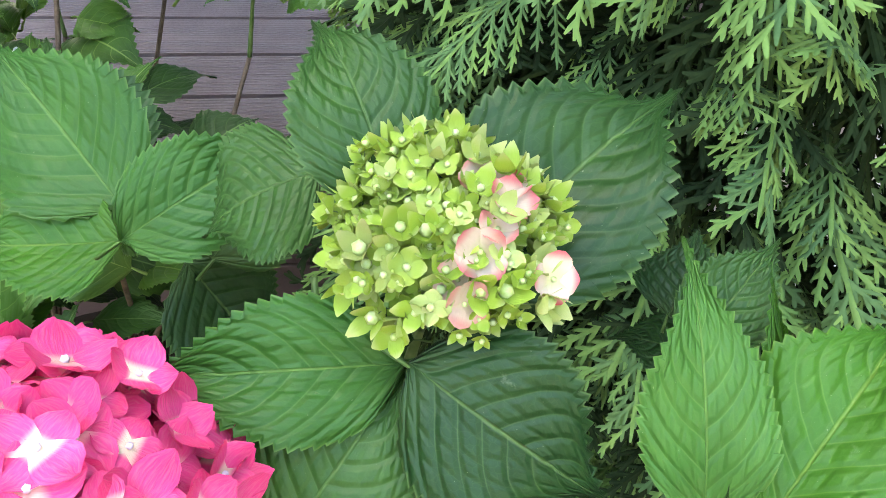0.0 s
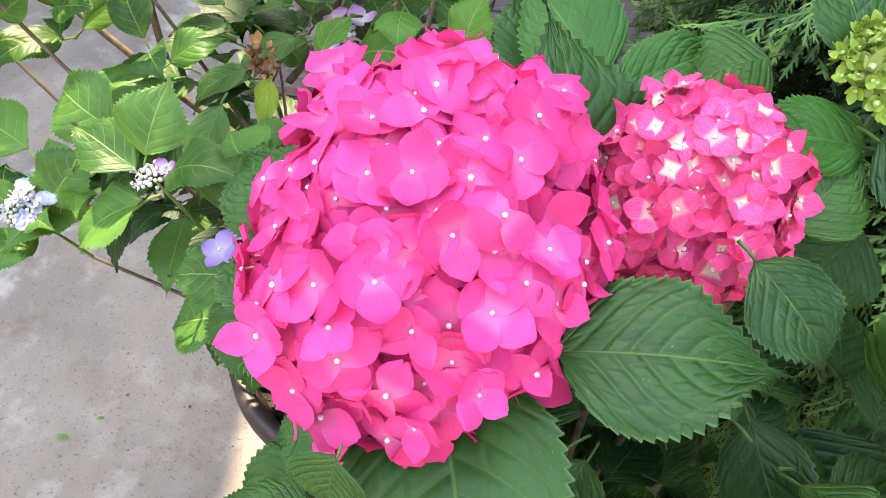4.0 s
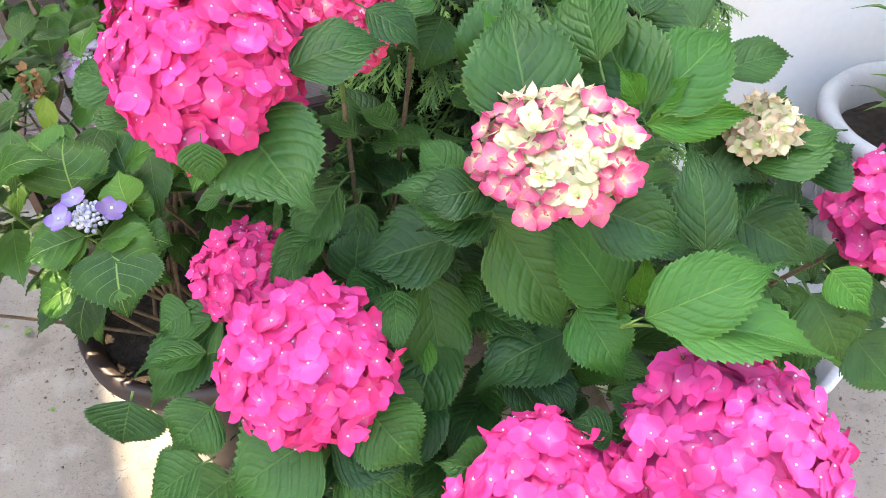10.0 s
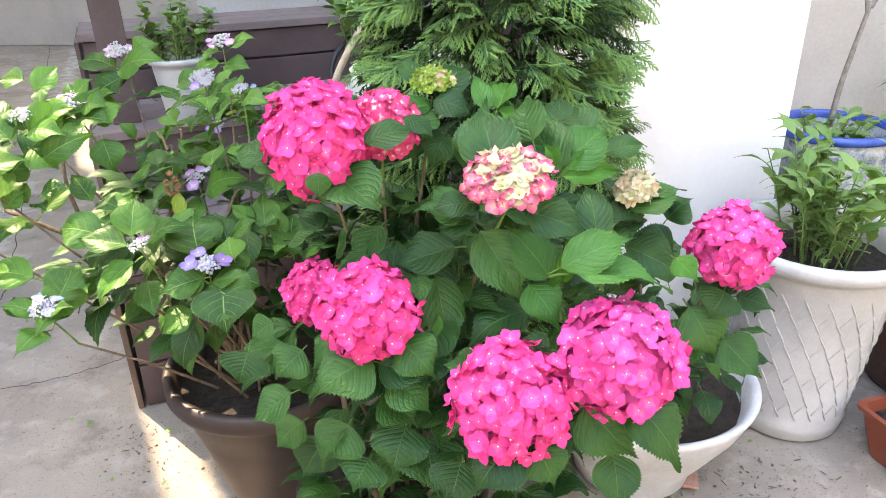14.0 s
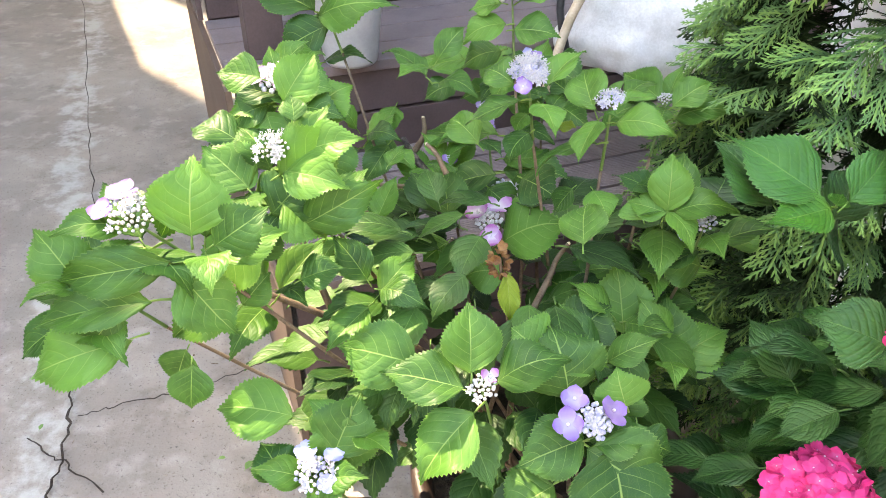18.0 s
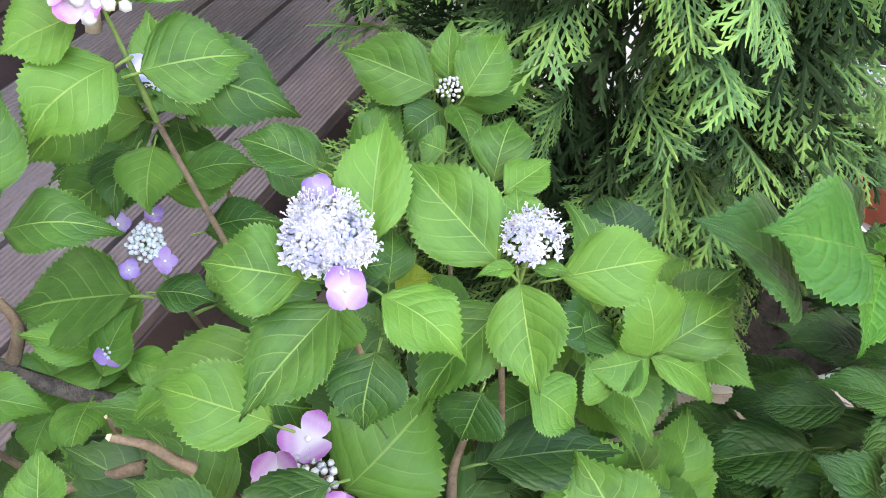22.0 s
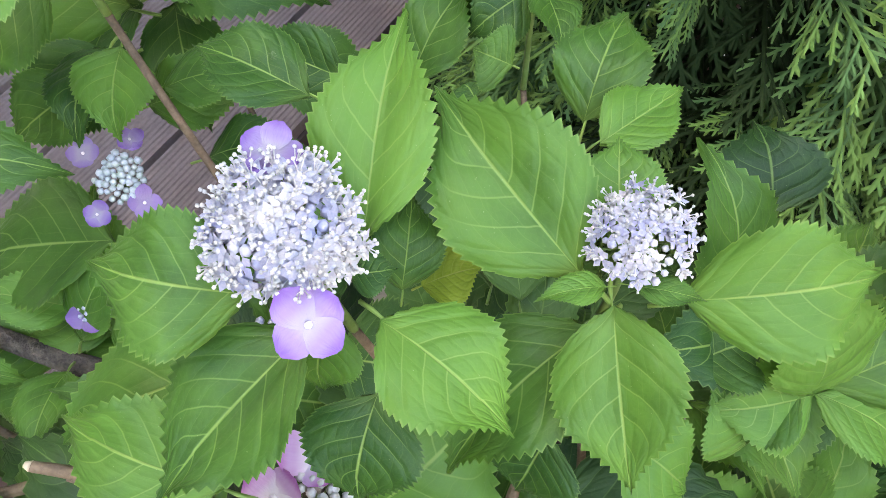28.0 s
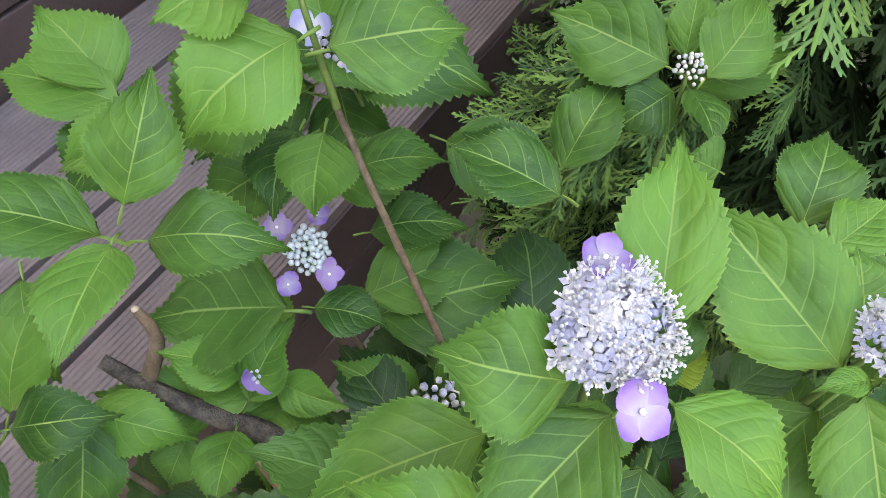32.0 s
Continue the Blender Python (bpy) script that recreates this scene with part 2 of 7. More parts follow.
CREAM_RIM = petal_material("petal_cream_edged_pink", (0.66, 0.60, 0.36), (0.62, 0.22, 0.26), (0.58, 0.042, 0.17), (0.60, 0.11, 0.22), 0.32, (0.12, 0.40), (0.42, 0.85))
LIME = petal_material("petal_lime", (0.30, 0.42, 0.08), (0.24, 0.37, 0.04), (0.36, 0.43, 0.14), (0.42, 0.46, 0.20), 0.20, (0.1, 0.6), (0.75, 1.05))
BLUSH = petal_material("petal_blush", (0.52, 0.52, 0.26), (0.60, 0.50, 0.38), (0.58, 0.07, 0.11), (0.60, 0.42, 0.30), 0.28, (0.1, 0.5), (0.55, 0.98))
LILAC = petal_material("petal_lilac", (0.31, 0.28, 0.35), (0.24, 0.17, 0.355), (0.17, 0.085, 0.31), (0.24, 0.14, 0.34), 0.18, (0.15, 0.6), (0.6, 1.0))
LILAC_PINK = petal_material("petal_lilac_pink", (0.66, 0.60, 0.62), (0.50, 0.30, 0.50), (0.38, 0.11, 0.35), (0.46, 0.22, 0.46), 0.28, (0.2, 0.65), (0.7, 1.0))
BLUE = petal_material("petal_blue", (0.58, 0.60, 0.66), (0.33, 0.34, 0.60), (0.20, 0.21, 0.52), (0.36, 0.29, 0.58), 0.28, (0.2, 0.65), (0.75, 1.05))
BEAD = plain("floret_eye", (0.62, 0.52, 0.60), (0.72, 0.68, 0.70), 0.5, 400, 900)
BEAD_LIME = plain("bud_lime", (0.30, 0.40, 0.10), (0.46, 0.54, 0.26), 0.5, 300, 900)
BUD_BLUE = plain("bud_blue", (0.20, 0.21, 0.33), (0.46, 0.45, 0.45), 0.5, 70, 900)
BUD_WHITE = plain("bud_white", (0.33, 0.33, 0.31), (0.46, 0.45, 0.44), 0.5, 160, 900)
BUD_GREY = plain("bud_grey_green", (0.27, 0.33, 0.27), (0.42, 0.44, 0.50), 0.5, 160, 900)
STALK = plain("stalk_green", (0.065, 0.13, 0.025), (0.14, 0.21, 0.06), 0.55, 60, 400)
STALK_RED = plain("stalk_pink", (0.45, 0.10, 0.16), (0.55, 0.22, 0.18), 0.55, 60, 400)
TWIG = plain("twig_brown", (0.075, 0.05, 0.03), (0.17, 0.12, 0.075), 0.8, 90, 500, 0.6, 0.002)
BARK = plain("old_bark", (0.022, 0.018, 0.015), (0.11, 0.09, 0.07), 0.9, 120, 600, 0.9, 0.004)
DEAD = plain("dried_petals", (0.10, 0.042, 0.018), (0.24, 0.125, 0.04), 0.8, 90, 500)
SOIL = plain("potting_soil", (0.010, 0.007, 0.005), (0.045, 0.031, 0.021), 0.95, 60, 300, 0.9, 0.008)
THUJA = plain("thuja_green", (0.042, 0.104, 0.034), (0.105, 0.20, 0.062), 0.75, 14, 160, spec=0.2)
# for sprays near the trunk, with the conifer's inner shade in the colour
THUJA_SHADED = plain("thuja_shaded", (0.009, 0.020, 0.007), (0.026, 0.048, 0.016), 0.9, 14, 160, spec=0.1)
THUJA_TIP = plain("thuja_tip", (0.085, 0.185, 0.042), (0.17, 0.29, 0.07), 0.7, 20, 200, spec=0.2)
WHITE_PLASTIC = plain("white_planter", (0.32, 0.32, 0.315), (0.41, 0.41, 0.40), 0.42, 9, 120, 0.1, 0.001)
WHITE_BOWL = plain("white_bowl", (0.36, 0.36, 0.36), (0.54, 0.545, 0.55), 0.35, 7, 90, 0.1, 0.001)
BROWN_PLASTIC = plain("brown_pot", (0.022, 0.013, 0.010), (0.042, 0.026, 0.020), 0.5, 6, 80, 0.15, 0.002)
RED_PLASTIC = plain("terracotta_plastic", (0.17, 0.037, 0.019), (0.22, 0.056, 0.030), 0.45, 8, 120, 0.1)
GLAZE_BROWN = plain("brown_glaze", (0.035, 0.018, 0.014), (0.11, 0.055, 0.04), 0.3, 40, 160, 0.5, 0.003)
BLUE_GLAZE = plain("blue_glaze", (0.020, 0.055, 0.26), (0.04, 0.095, 0.38), 0.2, 20, 150, 0.05)
DARK_DECK = plain("brown_deck_riser", (0.055, 0.037, 0.036), (0.086, 0.060, 0.058), 0.62, 5, 150, 0.2, 0.001)
TREAD = plain("brown_deck_tread", (0.125, 0.095, 0.090), (0.185, 0.145, 0.138), 0.68, 6, 180, 0.25, 0.001)
# lighter tan than the risers: sunlight on this side is painted in
SIDE_BOARD_SUNNED = plain("side_board_sunned", (0.090, 0.058, 0.040), (0.125, 0.085, 0.062), 0.75, 4, 120, 0.2, 0.001)
WALL_WHITE = plain("white_wall_paint", (0.70, 0.70, 0.70), (0.77, 0.77, 0.76), 0.75, 2, 60, 0.12, 0.002)
WALL_GREY = plain("grey_wall_render", (0.34, 0.33, 0.31), (0.44, 0.43, 0.41), 0.8, 2, 60, 0.2, 0.002)
SACK = plain("white_sack", (0.62, 0.60, 0.56), (0.82, 0.81, 0.78), 0.7, 20, 160, 0.4, 0.004)
CANE = plain("pale_cane", (0.42, 0.32, 0.20), (0.60, 0.50, 0.36), 0.6, 30, 200)


def concrete():
    """Worn yard concrete: grey patches, pale trowel marks, dirt and grit."""
    n = Nodes("worn_concrete", 0.88, spec=0.3)
    w = n.world()
    broad, mid, grit = n.noise(1.6, 6, 0.6, w), n.noise(9.0, 6, 0.6, w), n.noise(140.0, 3, 0.6, w)
    c = n.mix(n.smooth(broad, 0.35, 0.65), (0.195, 0.167, 0.138), (0.275, 0.240, 0.200))
    c = n.mix(n.math("MULTIPLY", n.smooth(mid, 0.50, 0.70), 0.65), c, (0.345, 0.310, 0.266))
    c = n.mix(n.math("MULTIPLY", n.smooth(n.noise(5.0, 7, 0.7, w), 0.52, 0.70), 0.6), c, (0.135, 0.105, 0.082))
    c = n.mix(n.math("MULTIPLY", n.smooth(grit, 0.58, 0.72), 0.75), c, (0.09, 0.075, 0.065))
    place = n.add("SeparateXYZ", Vector=w)
    off = n.math("ABSOLUTE", n.math("ADD", n.math("MULTIPLY", n.math("ADD", place.outputs[0], 1.40), 0.90), n.math("MULTIPLY", n.math("SUBTRACT", place.outputs[1], 1.65), 0.435)))
    ragged = n.math("ADD", off, n.math("MULTIPLY", n.math("SUBTRACT", n.noise(6.0, 6, 0.7, w), 0.5), 0.55))
    mortar = n.math("MULTIPLY", n.smooth(ragged, 0.10, 0.0), n.smooth(mid, 0.38, 0.55))
    c = n.mix(n.math("MULTIPLY", mortar, 0.75), c, (0.40, 0.385, 0.345))
    n.colour(c)
    n.bump(n.math("ADD", mid, n.math("MULTIPLY", grit, 0.6)), 0.45, 0.006)
    return n.mat


CONCRETE = concrete()


# ---- helpers for meshes ----
def mesh_of(name, bm, *materials, smooth=True):
    data = bpy.data.meshes.new(name)
    bm.to_mesh(data)
    bm.free()
    for m in materials:
        data.materials.append(m)
    if smooth:
        data.polygons.foreach_set("use_smooth", [True] * len(data.polygons))
    return data


def hang(ob, parent):
    """Makes ob a part of parent, staying where it is."""
    ob.parent = parent
    ob.matrix_parent_inverse = parent.matrix_world.inverted() if parent.parent is None else (parent.parent.matrix_basis @ parent.matrix_parent_inverse @ parent.matrix_basis).inverted()
    return ob


def part(name, bm, material, parent, label="", smooth=True):
    ob = new(name, mesh_of(name, bm, *(material if isinstance(material, (list, tuple)) else (material,)), smooth=smooth))
    ob.parent = parent
    if label:
        tagged(ob, label)
    return ob


def thing(name, at, label, category, group="", kind=""):
    ob = new(name)
    ob.empty_display_size = 0.05
    ob.matrix_basis = Matrix.Translation(at)
    return tagged(ob, label, category, group, kind)


def box(bm, x0, y0, z0, x1, y1, z1, bevel=0.004, mat=0):
    """A box with softened edges."""
    made = bmesh.ops.create_cube(bm, size=1.0, matrix=Matrix.LocRotScale(((x0 + x1) / 2, (y0 + y1) / 2, (z0 + z1) / 2), None, (x1 - x0, y1 - y0, z1 - z0)))
    edges = list({e for v in made["verts"] for e in v.link_edges})
    if bevel:
        bmesh.ops.bevel(bm, geom=edges, offset=bevel, segments=2, affect="EDGES", profile=0.6)
    return bm


def lathe(bm, profile, segments=40, mat=0, closed=False):
    """Turns a profile of (radius, height) round z."""
    rings = []
    for r, z in profile:
        rings.append([bm.verts.new((r * math.cos(2 * math.pi * k / segments), r * math.sin(2 * math.pi * k / segments), z)) for k in range(segments)])
    for a, b in zip(rings, rings[1:]):
        for k in range(segments):
            face = bm.faces.new((a[k], a[(k + 1) % segments], b[(k + 1) % segments], b[k]))
            face.material_index = mat
    return bm


def tube(bm, points, radii, sides=7, mat=0):
    """A round branch through the points."""
    points = [Vector(p) for p in points]
    rings, side = [], None
    for k, p in enumerate(points):
        way = (points[min(k + 1, len(points) - 1)] - points[max(k - 1, 0)]).normalized()
        side = (side - way * side.dot(way)).normalized() if side else way.orthogonal().normalized()
        other = way.cross(side)
        r = radii[k] if isinstance(radii, (list, tuple)) else radii
        rings.append([bm.verts.new(p + r * (math.cos(2 * math.pi * j / sides) * side + math.sin(2 * math.pi * j / sides) * other)) for j in range(sides)])
    for a, b in zip(rings, rings[1:]):
        for j in range(sides):
            bm.faces.new((a[j], a[(j + 1) % sides], b[(j + 1) % sides], b[j])).material_index = mat
    for ring, flip in ((rings[0], True), (rings[-1], False)):
        bm.faces.new(ring[::-1] if flip else ring).material_index = mat
    return bm


def bend(a, b, lift, count=9, wobble=0.0, rng=random):
    """Points of a curve from a to b that leaves a along lift."""
    a, b, lift = Vector(a), Vector(b), Vector(lift)
    out = []
    for k in range(count):
        s = k / (count - 1)
        p = a.lerp(b, s) + lift * (4 * s * (1 - s)) * 0.5
        if wobble and 0 < k < count - 1:
            p += Vector((rng.uniform(-1, 1), rng.uniform(-1, 1), rng.uniform(-1, 1))) * wobble
        out.append(p)
    return out


# ---- leaf, floret and spray shapes ----
ALONG = (0, 0.03, 0.08, 0.15, 0.24, 0.34, 0.44, 0.54, 0.64, 0.73, 0.81, 0.87, 0.92, 0.96, 1)
OVATE = (0, 0.14, 0.28, 0.40, 0.475, 0.5, 0.485, 0.43, 0.32, 0.195, 0.092, 0.046, 0.028, 0.015, 0)
ROUND = (0, 0.09, 0.20, 0.325, 0.43, 0.488, 0.5, 0.465, 0.385, 0.275, 0.160, 0.090, 0.048, 0.022, 0)


def leaf_shape(name, arch, fold, twist, wave, rows=46, columns=10, blunt=0.0, teeth=0.024, seed=1, quilt=0.0028, ribs=9.0):
    """A toothed ovate leaf with a drawn-out tip, one long along x, one wide along y, with a short stalk."""
    rng = random.Random(seed)
    bm = bmesh.new()
    uv = bm.loops.layers.uv.new("uv")
    grid = []
    for i in range(rows + 1):
        s = i / rows
        half = (1 - blunt) * float(np.interp(s, ALONG, OVATE)) + blunt * float(np.interp(s, ALONG, ROUND))
        row = []
        for j in range(columns + 1):
            u = 2 * j / columns - 1
            u = math.copysign(abs(u) ** 0.9, u)
            edge = abs(u) > 0.99
            tooth = teeth * (0.8 if i % 2 else -0.6) * min(1.0, 4 * s, 6 * (1 - s)) * rng.uniform(0.6, 1.3) if edge and 2 < i < rows - 1 else 0.0
            y = u * (half + tooth)
            x = s + (0.018 if edge and i % 2 and i < rows - 2 else 0.0)
            z = 4 * arch * s * (1 - s) + fold * abs(y) - 0.35 * abs(fold) * (2 * abs(y)) ** 2
            z += wave * math.sin(s * 9.0 + (1.7 if u > 0 else 0.3) + seed) * u * u * 0.5
            z += 0.3 * wave * math.sin(s * 23.0 + (0.4 if u > 0 else 2.3) + seed * 2) * u ** 4 * 0.5
            z += twist * y * (s - 0.3) - 0.08 * s ** 4
            y += 0.05 * math.sin(seed * 1.9) * s ** 3 * (1.0 if half < 0.3 else 0.6) - 0.03 * math.sin(seed * 1.9)
            lat = (s - 0.22 * abs(u) - 0.13 * abs(u) ** 2.6) * ribs + (0.42 if u > 0 else 0)
            z += quilt * abs(math.sin(math.pi * lat)) * (1 - abs(u) ** 4) * (0 if s < 0.05 or s > 0.95 else 1)
            row.append(bm.verts.new((x, y, z)))
        grid.append(row)
    for i in range(rows):
        for j in range(columns):
            f = bm.faces.new((grid[i][j], grid[i + 1][j], grid[i + 1][j + 1], grid[i][j + 1]))
            for loop, (a, b) in zip(f.loops, ((i, j), (i + 1, j), (i + 1, j + 1), (i, j + 1))):
                u = 2 * b / columns - 1
                loop[uv].uv = (0.5 + 0.5 * math.copysign(abs(u) ** 0.9, u), a / rows)
    tube(bm, ((-0.16, 0, -0.05), (-0.07, 0, -0.012), (0.02, 0, -0.002)), (0.02, 0.018, 0.012), 5)
    for f in bm.faces[-12:]:
        for loop in f.loops:
            loop[uv].uv = (0.5, 0.0)
    bmesh.ops.remove_doubles(bm, verts=grid[0] + grid[-1], dist=1e-5)
    bmesh.ops.recalc_face_normals(bm, faces=bm.faces[:])
    return mesh_of(name, bm, LEAF_DARK)


def leaf_family(name, material, specs, **more):
    made = []
    for k, (arch, fold, twist, wave) in enumerate(specs):
        m = leaf_shape(name, arch, fold, twist, wave, seed=k, **more)
        m.materials[0] = material
        made.append(m)
    return made


BIG_SPECS = ((0.08, 0.24, 0.12, 0.07), (0.12, 0.14, -0.2, 0.08), (0.05, 0.38, 0.08, 0.06), (0.13, 0.08, 0.25, 0.10), (-0.02, 0.30, -0.25, 0.07))
LEAVES = {
    "big": leaf_family("leaf", LEAF_DARK, BIG_SPECS),
    "mid": leaf_family("leaf", LEAF_MID, BIG_SPECS),
    "young": leaf_family("leaf", LEAF_YOUNG, ((0.04, 0.35, 0.1, 0.06), (0.08, 0.5, -0.2, 0.1), (-0.05, 0.4, 0.1, 0.06))),
    "lace": leaf_family("leaf", LEAF_LACE, ((0.11, 0.26, 0.12, 0.07), (0.15, 0.14, -0.2, 0.09), (0.05, 0.36, 0.08, 0.06), (0.17, 0.12, 0.2, 0.10), (0.01, 0.30, -0.15, 0.08)), blunt=0.9, teeth=0.025, quilt=0.002, ribs=6.5),
    "shaded": leaf_family("leaf", LEAF_SHADED, ((0.06, 0.12, 0.1, 0.05), (0.10, 0.05, -0.15, 0.06), (0.03, 0.25, 0.05, 0.04)), blunt=0.9, teeth=0.026, quilt=0.002, rows=26, columns=6, ribs=6.5),
    "yellow": leaf_family("leaf", LEAF_YELLOW, ((0.08, 0.2, 0.1, 0.1),), blunt=0.8),
    "herb": leaf_family("leaf", LEAF_SMALL, ((0.08, 0.1, 0.1, 0.02), (0.16, 0.2, -0.1, 0.02)), rows=8, columns=2, teeth=0.09),
}


def leaf_pose(base, tip, width, up):
    base, tip, up = Vector(base), Vector(tip), Vector(up)
    x = tip - base
    size = x.length
    x.normalize()
    z = (up - x * up.dot(x))
    z = z.normalized() if z.length > 1e-4 else x.orthogonal().normalized()
    y = z.cross(x)
    turn = Matrix((x, y, z)).transposed().to_4x4()
    return Matrix.Translation(base) @ turn @ Matrix.Diagonal((size, width, size, 1.0))


def leaf(plant, kind, base, tip, width, up=(0, 0, 1), shape=0):
    family = LEAVES[kind]
    ob = new("leaf", family[shape % len(family)])
    ob.parent = plant
    lean = 0.30 * math.sin(shape * 2.7 + 11.0 * base[0] + 7.0 * tip[1])
    up = Matrix.Rotation(lean, 3, Vector(tip) - Vector(base)) @ Vector(up)
    ob.matrix_basis = Matrix.Translation(-plant.matrix_basis.translation) @ leaf_pose(base, tip, width, up)
    return ob


def floret_bmesh(bm, petals=4, cup=0.25, size=1.0, bead=0.09, at=Matrix.Identity(4), rng=random, grid=5, pointed=0.0, stem=0.0):
    """A floret of broad petals round a bead, facing z, one petal's length in radius."""
    uv = bm.loops.layers.uv.verify()
    for p in range(petals):
        turn = 2 * math.pi * p / petals + rng.uniform(-0.12, 0.12)
        c, s = math.cos(turn), math.sin(turn)
        tilt, long_, wide = cup + rng.uniform(-0.2, 0.2), rng.uniform(0.86, 1.1), rng.uniform(0.86, 1.1)
        rows = []
        for i in range(grid + 1):
            r = i / grid
            round_ = math.sqrt(max(0.0, 1 - max(0, (r - 0.45) / 0.57) ** 2.4))
            sharp = max(0.0, 1 - max(0, (r - 0.40) / 0.61) ** 1.5)
            half = (0.12 + (0.50 - 0.12 * pointed) * math.sin(math.pi * min(1, r * 0.62 + 0.06))) * wide * (round_ * (1 - pointed) + sharp * pointed)
            row = []
            for j in range(grid + 1):
                u = 2 * j / grid - 1
                x, y = long_ * r, u * half
                z = tilt * r * r + 0.10 * u * u * half * (1 if p % 2 else -0.5) + 0.015 * (p % 2) + 0.05 * math.sin(3 * u + p) * r
                row.append(bm.verts.new(at @ (Vector((c * x - s * y, s * x + c * y, z)) * size)))
            rows.append(row)
        for i in range(grid):
            for j in range(grid):
                f = bm.faces.new((rows[i][j], rows[i + 1][j], rows[i + 1][j + 1], rows[i][j + 1]))
                f.smooth = True
                for loop, (a, b) in zip(f.loops, ((i, j), (i + 1, j), (i + 1, j + 1), (i, j + 1))):
                    loop[uv].uv = (a / grid, (b / grid + p) / petals)
    if bead:
        made = bmesh.ops.create_icosphere(bm, subdivisions=1, radius=bead * size, matrix=at @ Matrix.Translation((0, 0, bead * size * 0.8)))
        for f in {f for v in made["verts"] for f in v.link_faces}:
            f.material_index, f.smooth = 1, True
    if stem:
        n = len(bm.faces)
        tube(bm, [at @ Vector((0, 0, -0.02 * size)), at @ Vector((0, 0, -stem * size))], 0.035 * size, 4, 2)
    return bm


def florets(name, petal, bead, specs):
    made = []
    for k, (petals, cup, bead_size, pointed) in enumerate(specs):
        bm = bmesh.new()
        floret_bmesh(bm, petals, cup, 1.0, bead_size, rng=random.Random(40 + k), pointed=pointed, stem=0.7)
        made.append(mesh_of(name, bm, petal, bead, STALK_RED if petal in (PINK, ROSE, OPENING) else STALK))
    return made


OPEN_FLORET = ((4, 0.15, 0.065, 0.45), (4, 0.42, 0.065, 0.4), (4, -0.18, 0.075, 0.55), (4, 0.30, 0.075, 0.6), (4, 0.05, 0.075, 0.5), (4, -0.34, 0.075, 0.5), (5, 0.2, 0.07, 0.45))
CUP_FLORET = ((4, 0.55, 0.2, 0.45), (4, 0.9, 0.22, 0.4), (4, 0.4, 0.24, 0.55), (4, 1.2, 0.3, 0.3), (4, 0.7, 0.3, 0.6), (4, 1.5, 0.42, 0.3))
FLORETS = {
    "pink": florets("floret", PINK, BEAD, OPEN_FLORET),
    "rose": florets("floret", ROSE, BEAD, OPEN_FLORET),
    "opening": florets("floret", OPENING, BEAD, ((4, 0.4, 0.1, 0.2), (4, 0.7, 0.1, 0.35), (4, 0.2, 0.1, 0.3), (4, -0.1, 0.1, 0.35))),
    "cream": florets("floret", CREAM, BEAD_LIME, ((4, 0.45, 0.13, 0.7), (4, 0.75, 0.12, 0.8), (4, 0.2, 0.12, 0.7))),
    "cream_rim": florets("floret", CREAM_RIM, BEAD_LIME, ((4, 0.3, 0.1, 0.5), (4, 0.1, 0.1, 0.6), (4, -0.2, 0.1, 0.5))),
    "lime": florets("floret", LIME, BEAD_LIME, CUP_FLORET),
    "blush": florets("floret", BLUSH, BEAD_LIME, ((4, 0.35, 0.12, 0.1),)),
    "lilac": florets("floret", LILAC, BEAD, ((4, 0.12, 0.11, 0.3), (4, 0.25, 0.11, 0.15), (4, 0.4, 0.11, 0.35))),
    "lilac_pink": florets("floret", LILAC_PINK, BEAD, ((4, 0.2, 0.12, 0.0), (3, 0.35, 0.12, 0.0))),
    "blue": florets("floret", BLUE, BEAD, ((4, 0.15, 0.12, 0.0), (3, 0.3, 0.12, 0.0))),
}


def facing(axis):
    return Vector(axis).normalized().to_track_quat("Z", "Y").to_matrix().to_4x4()


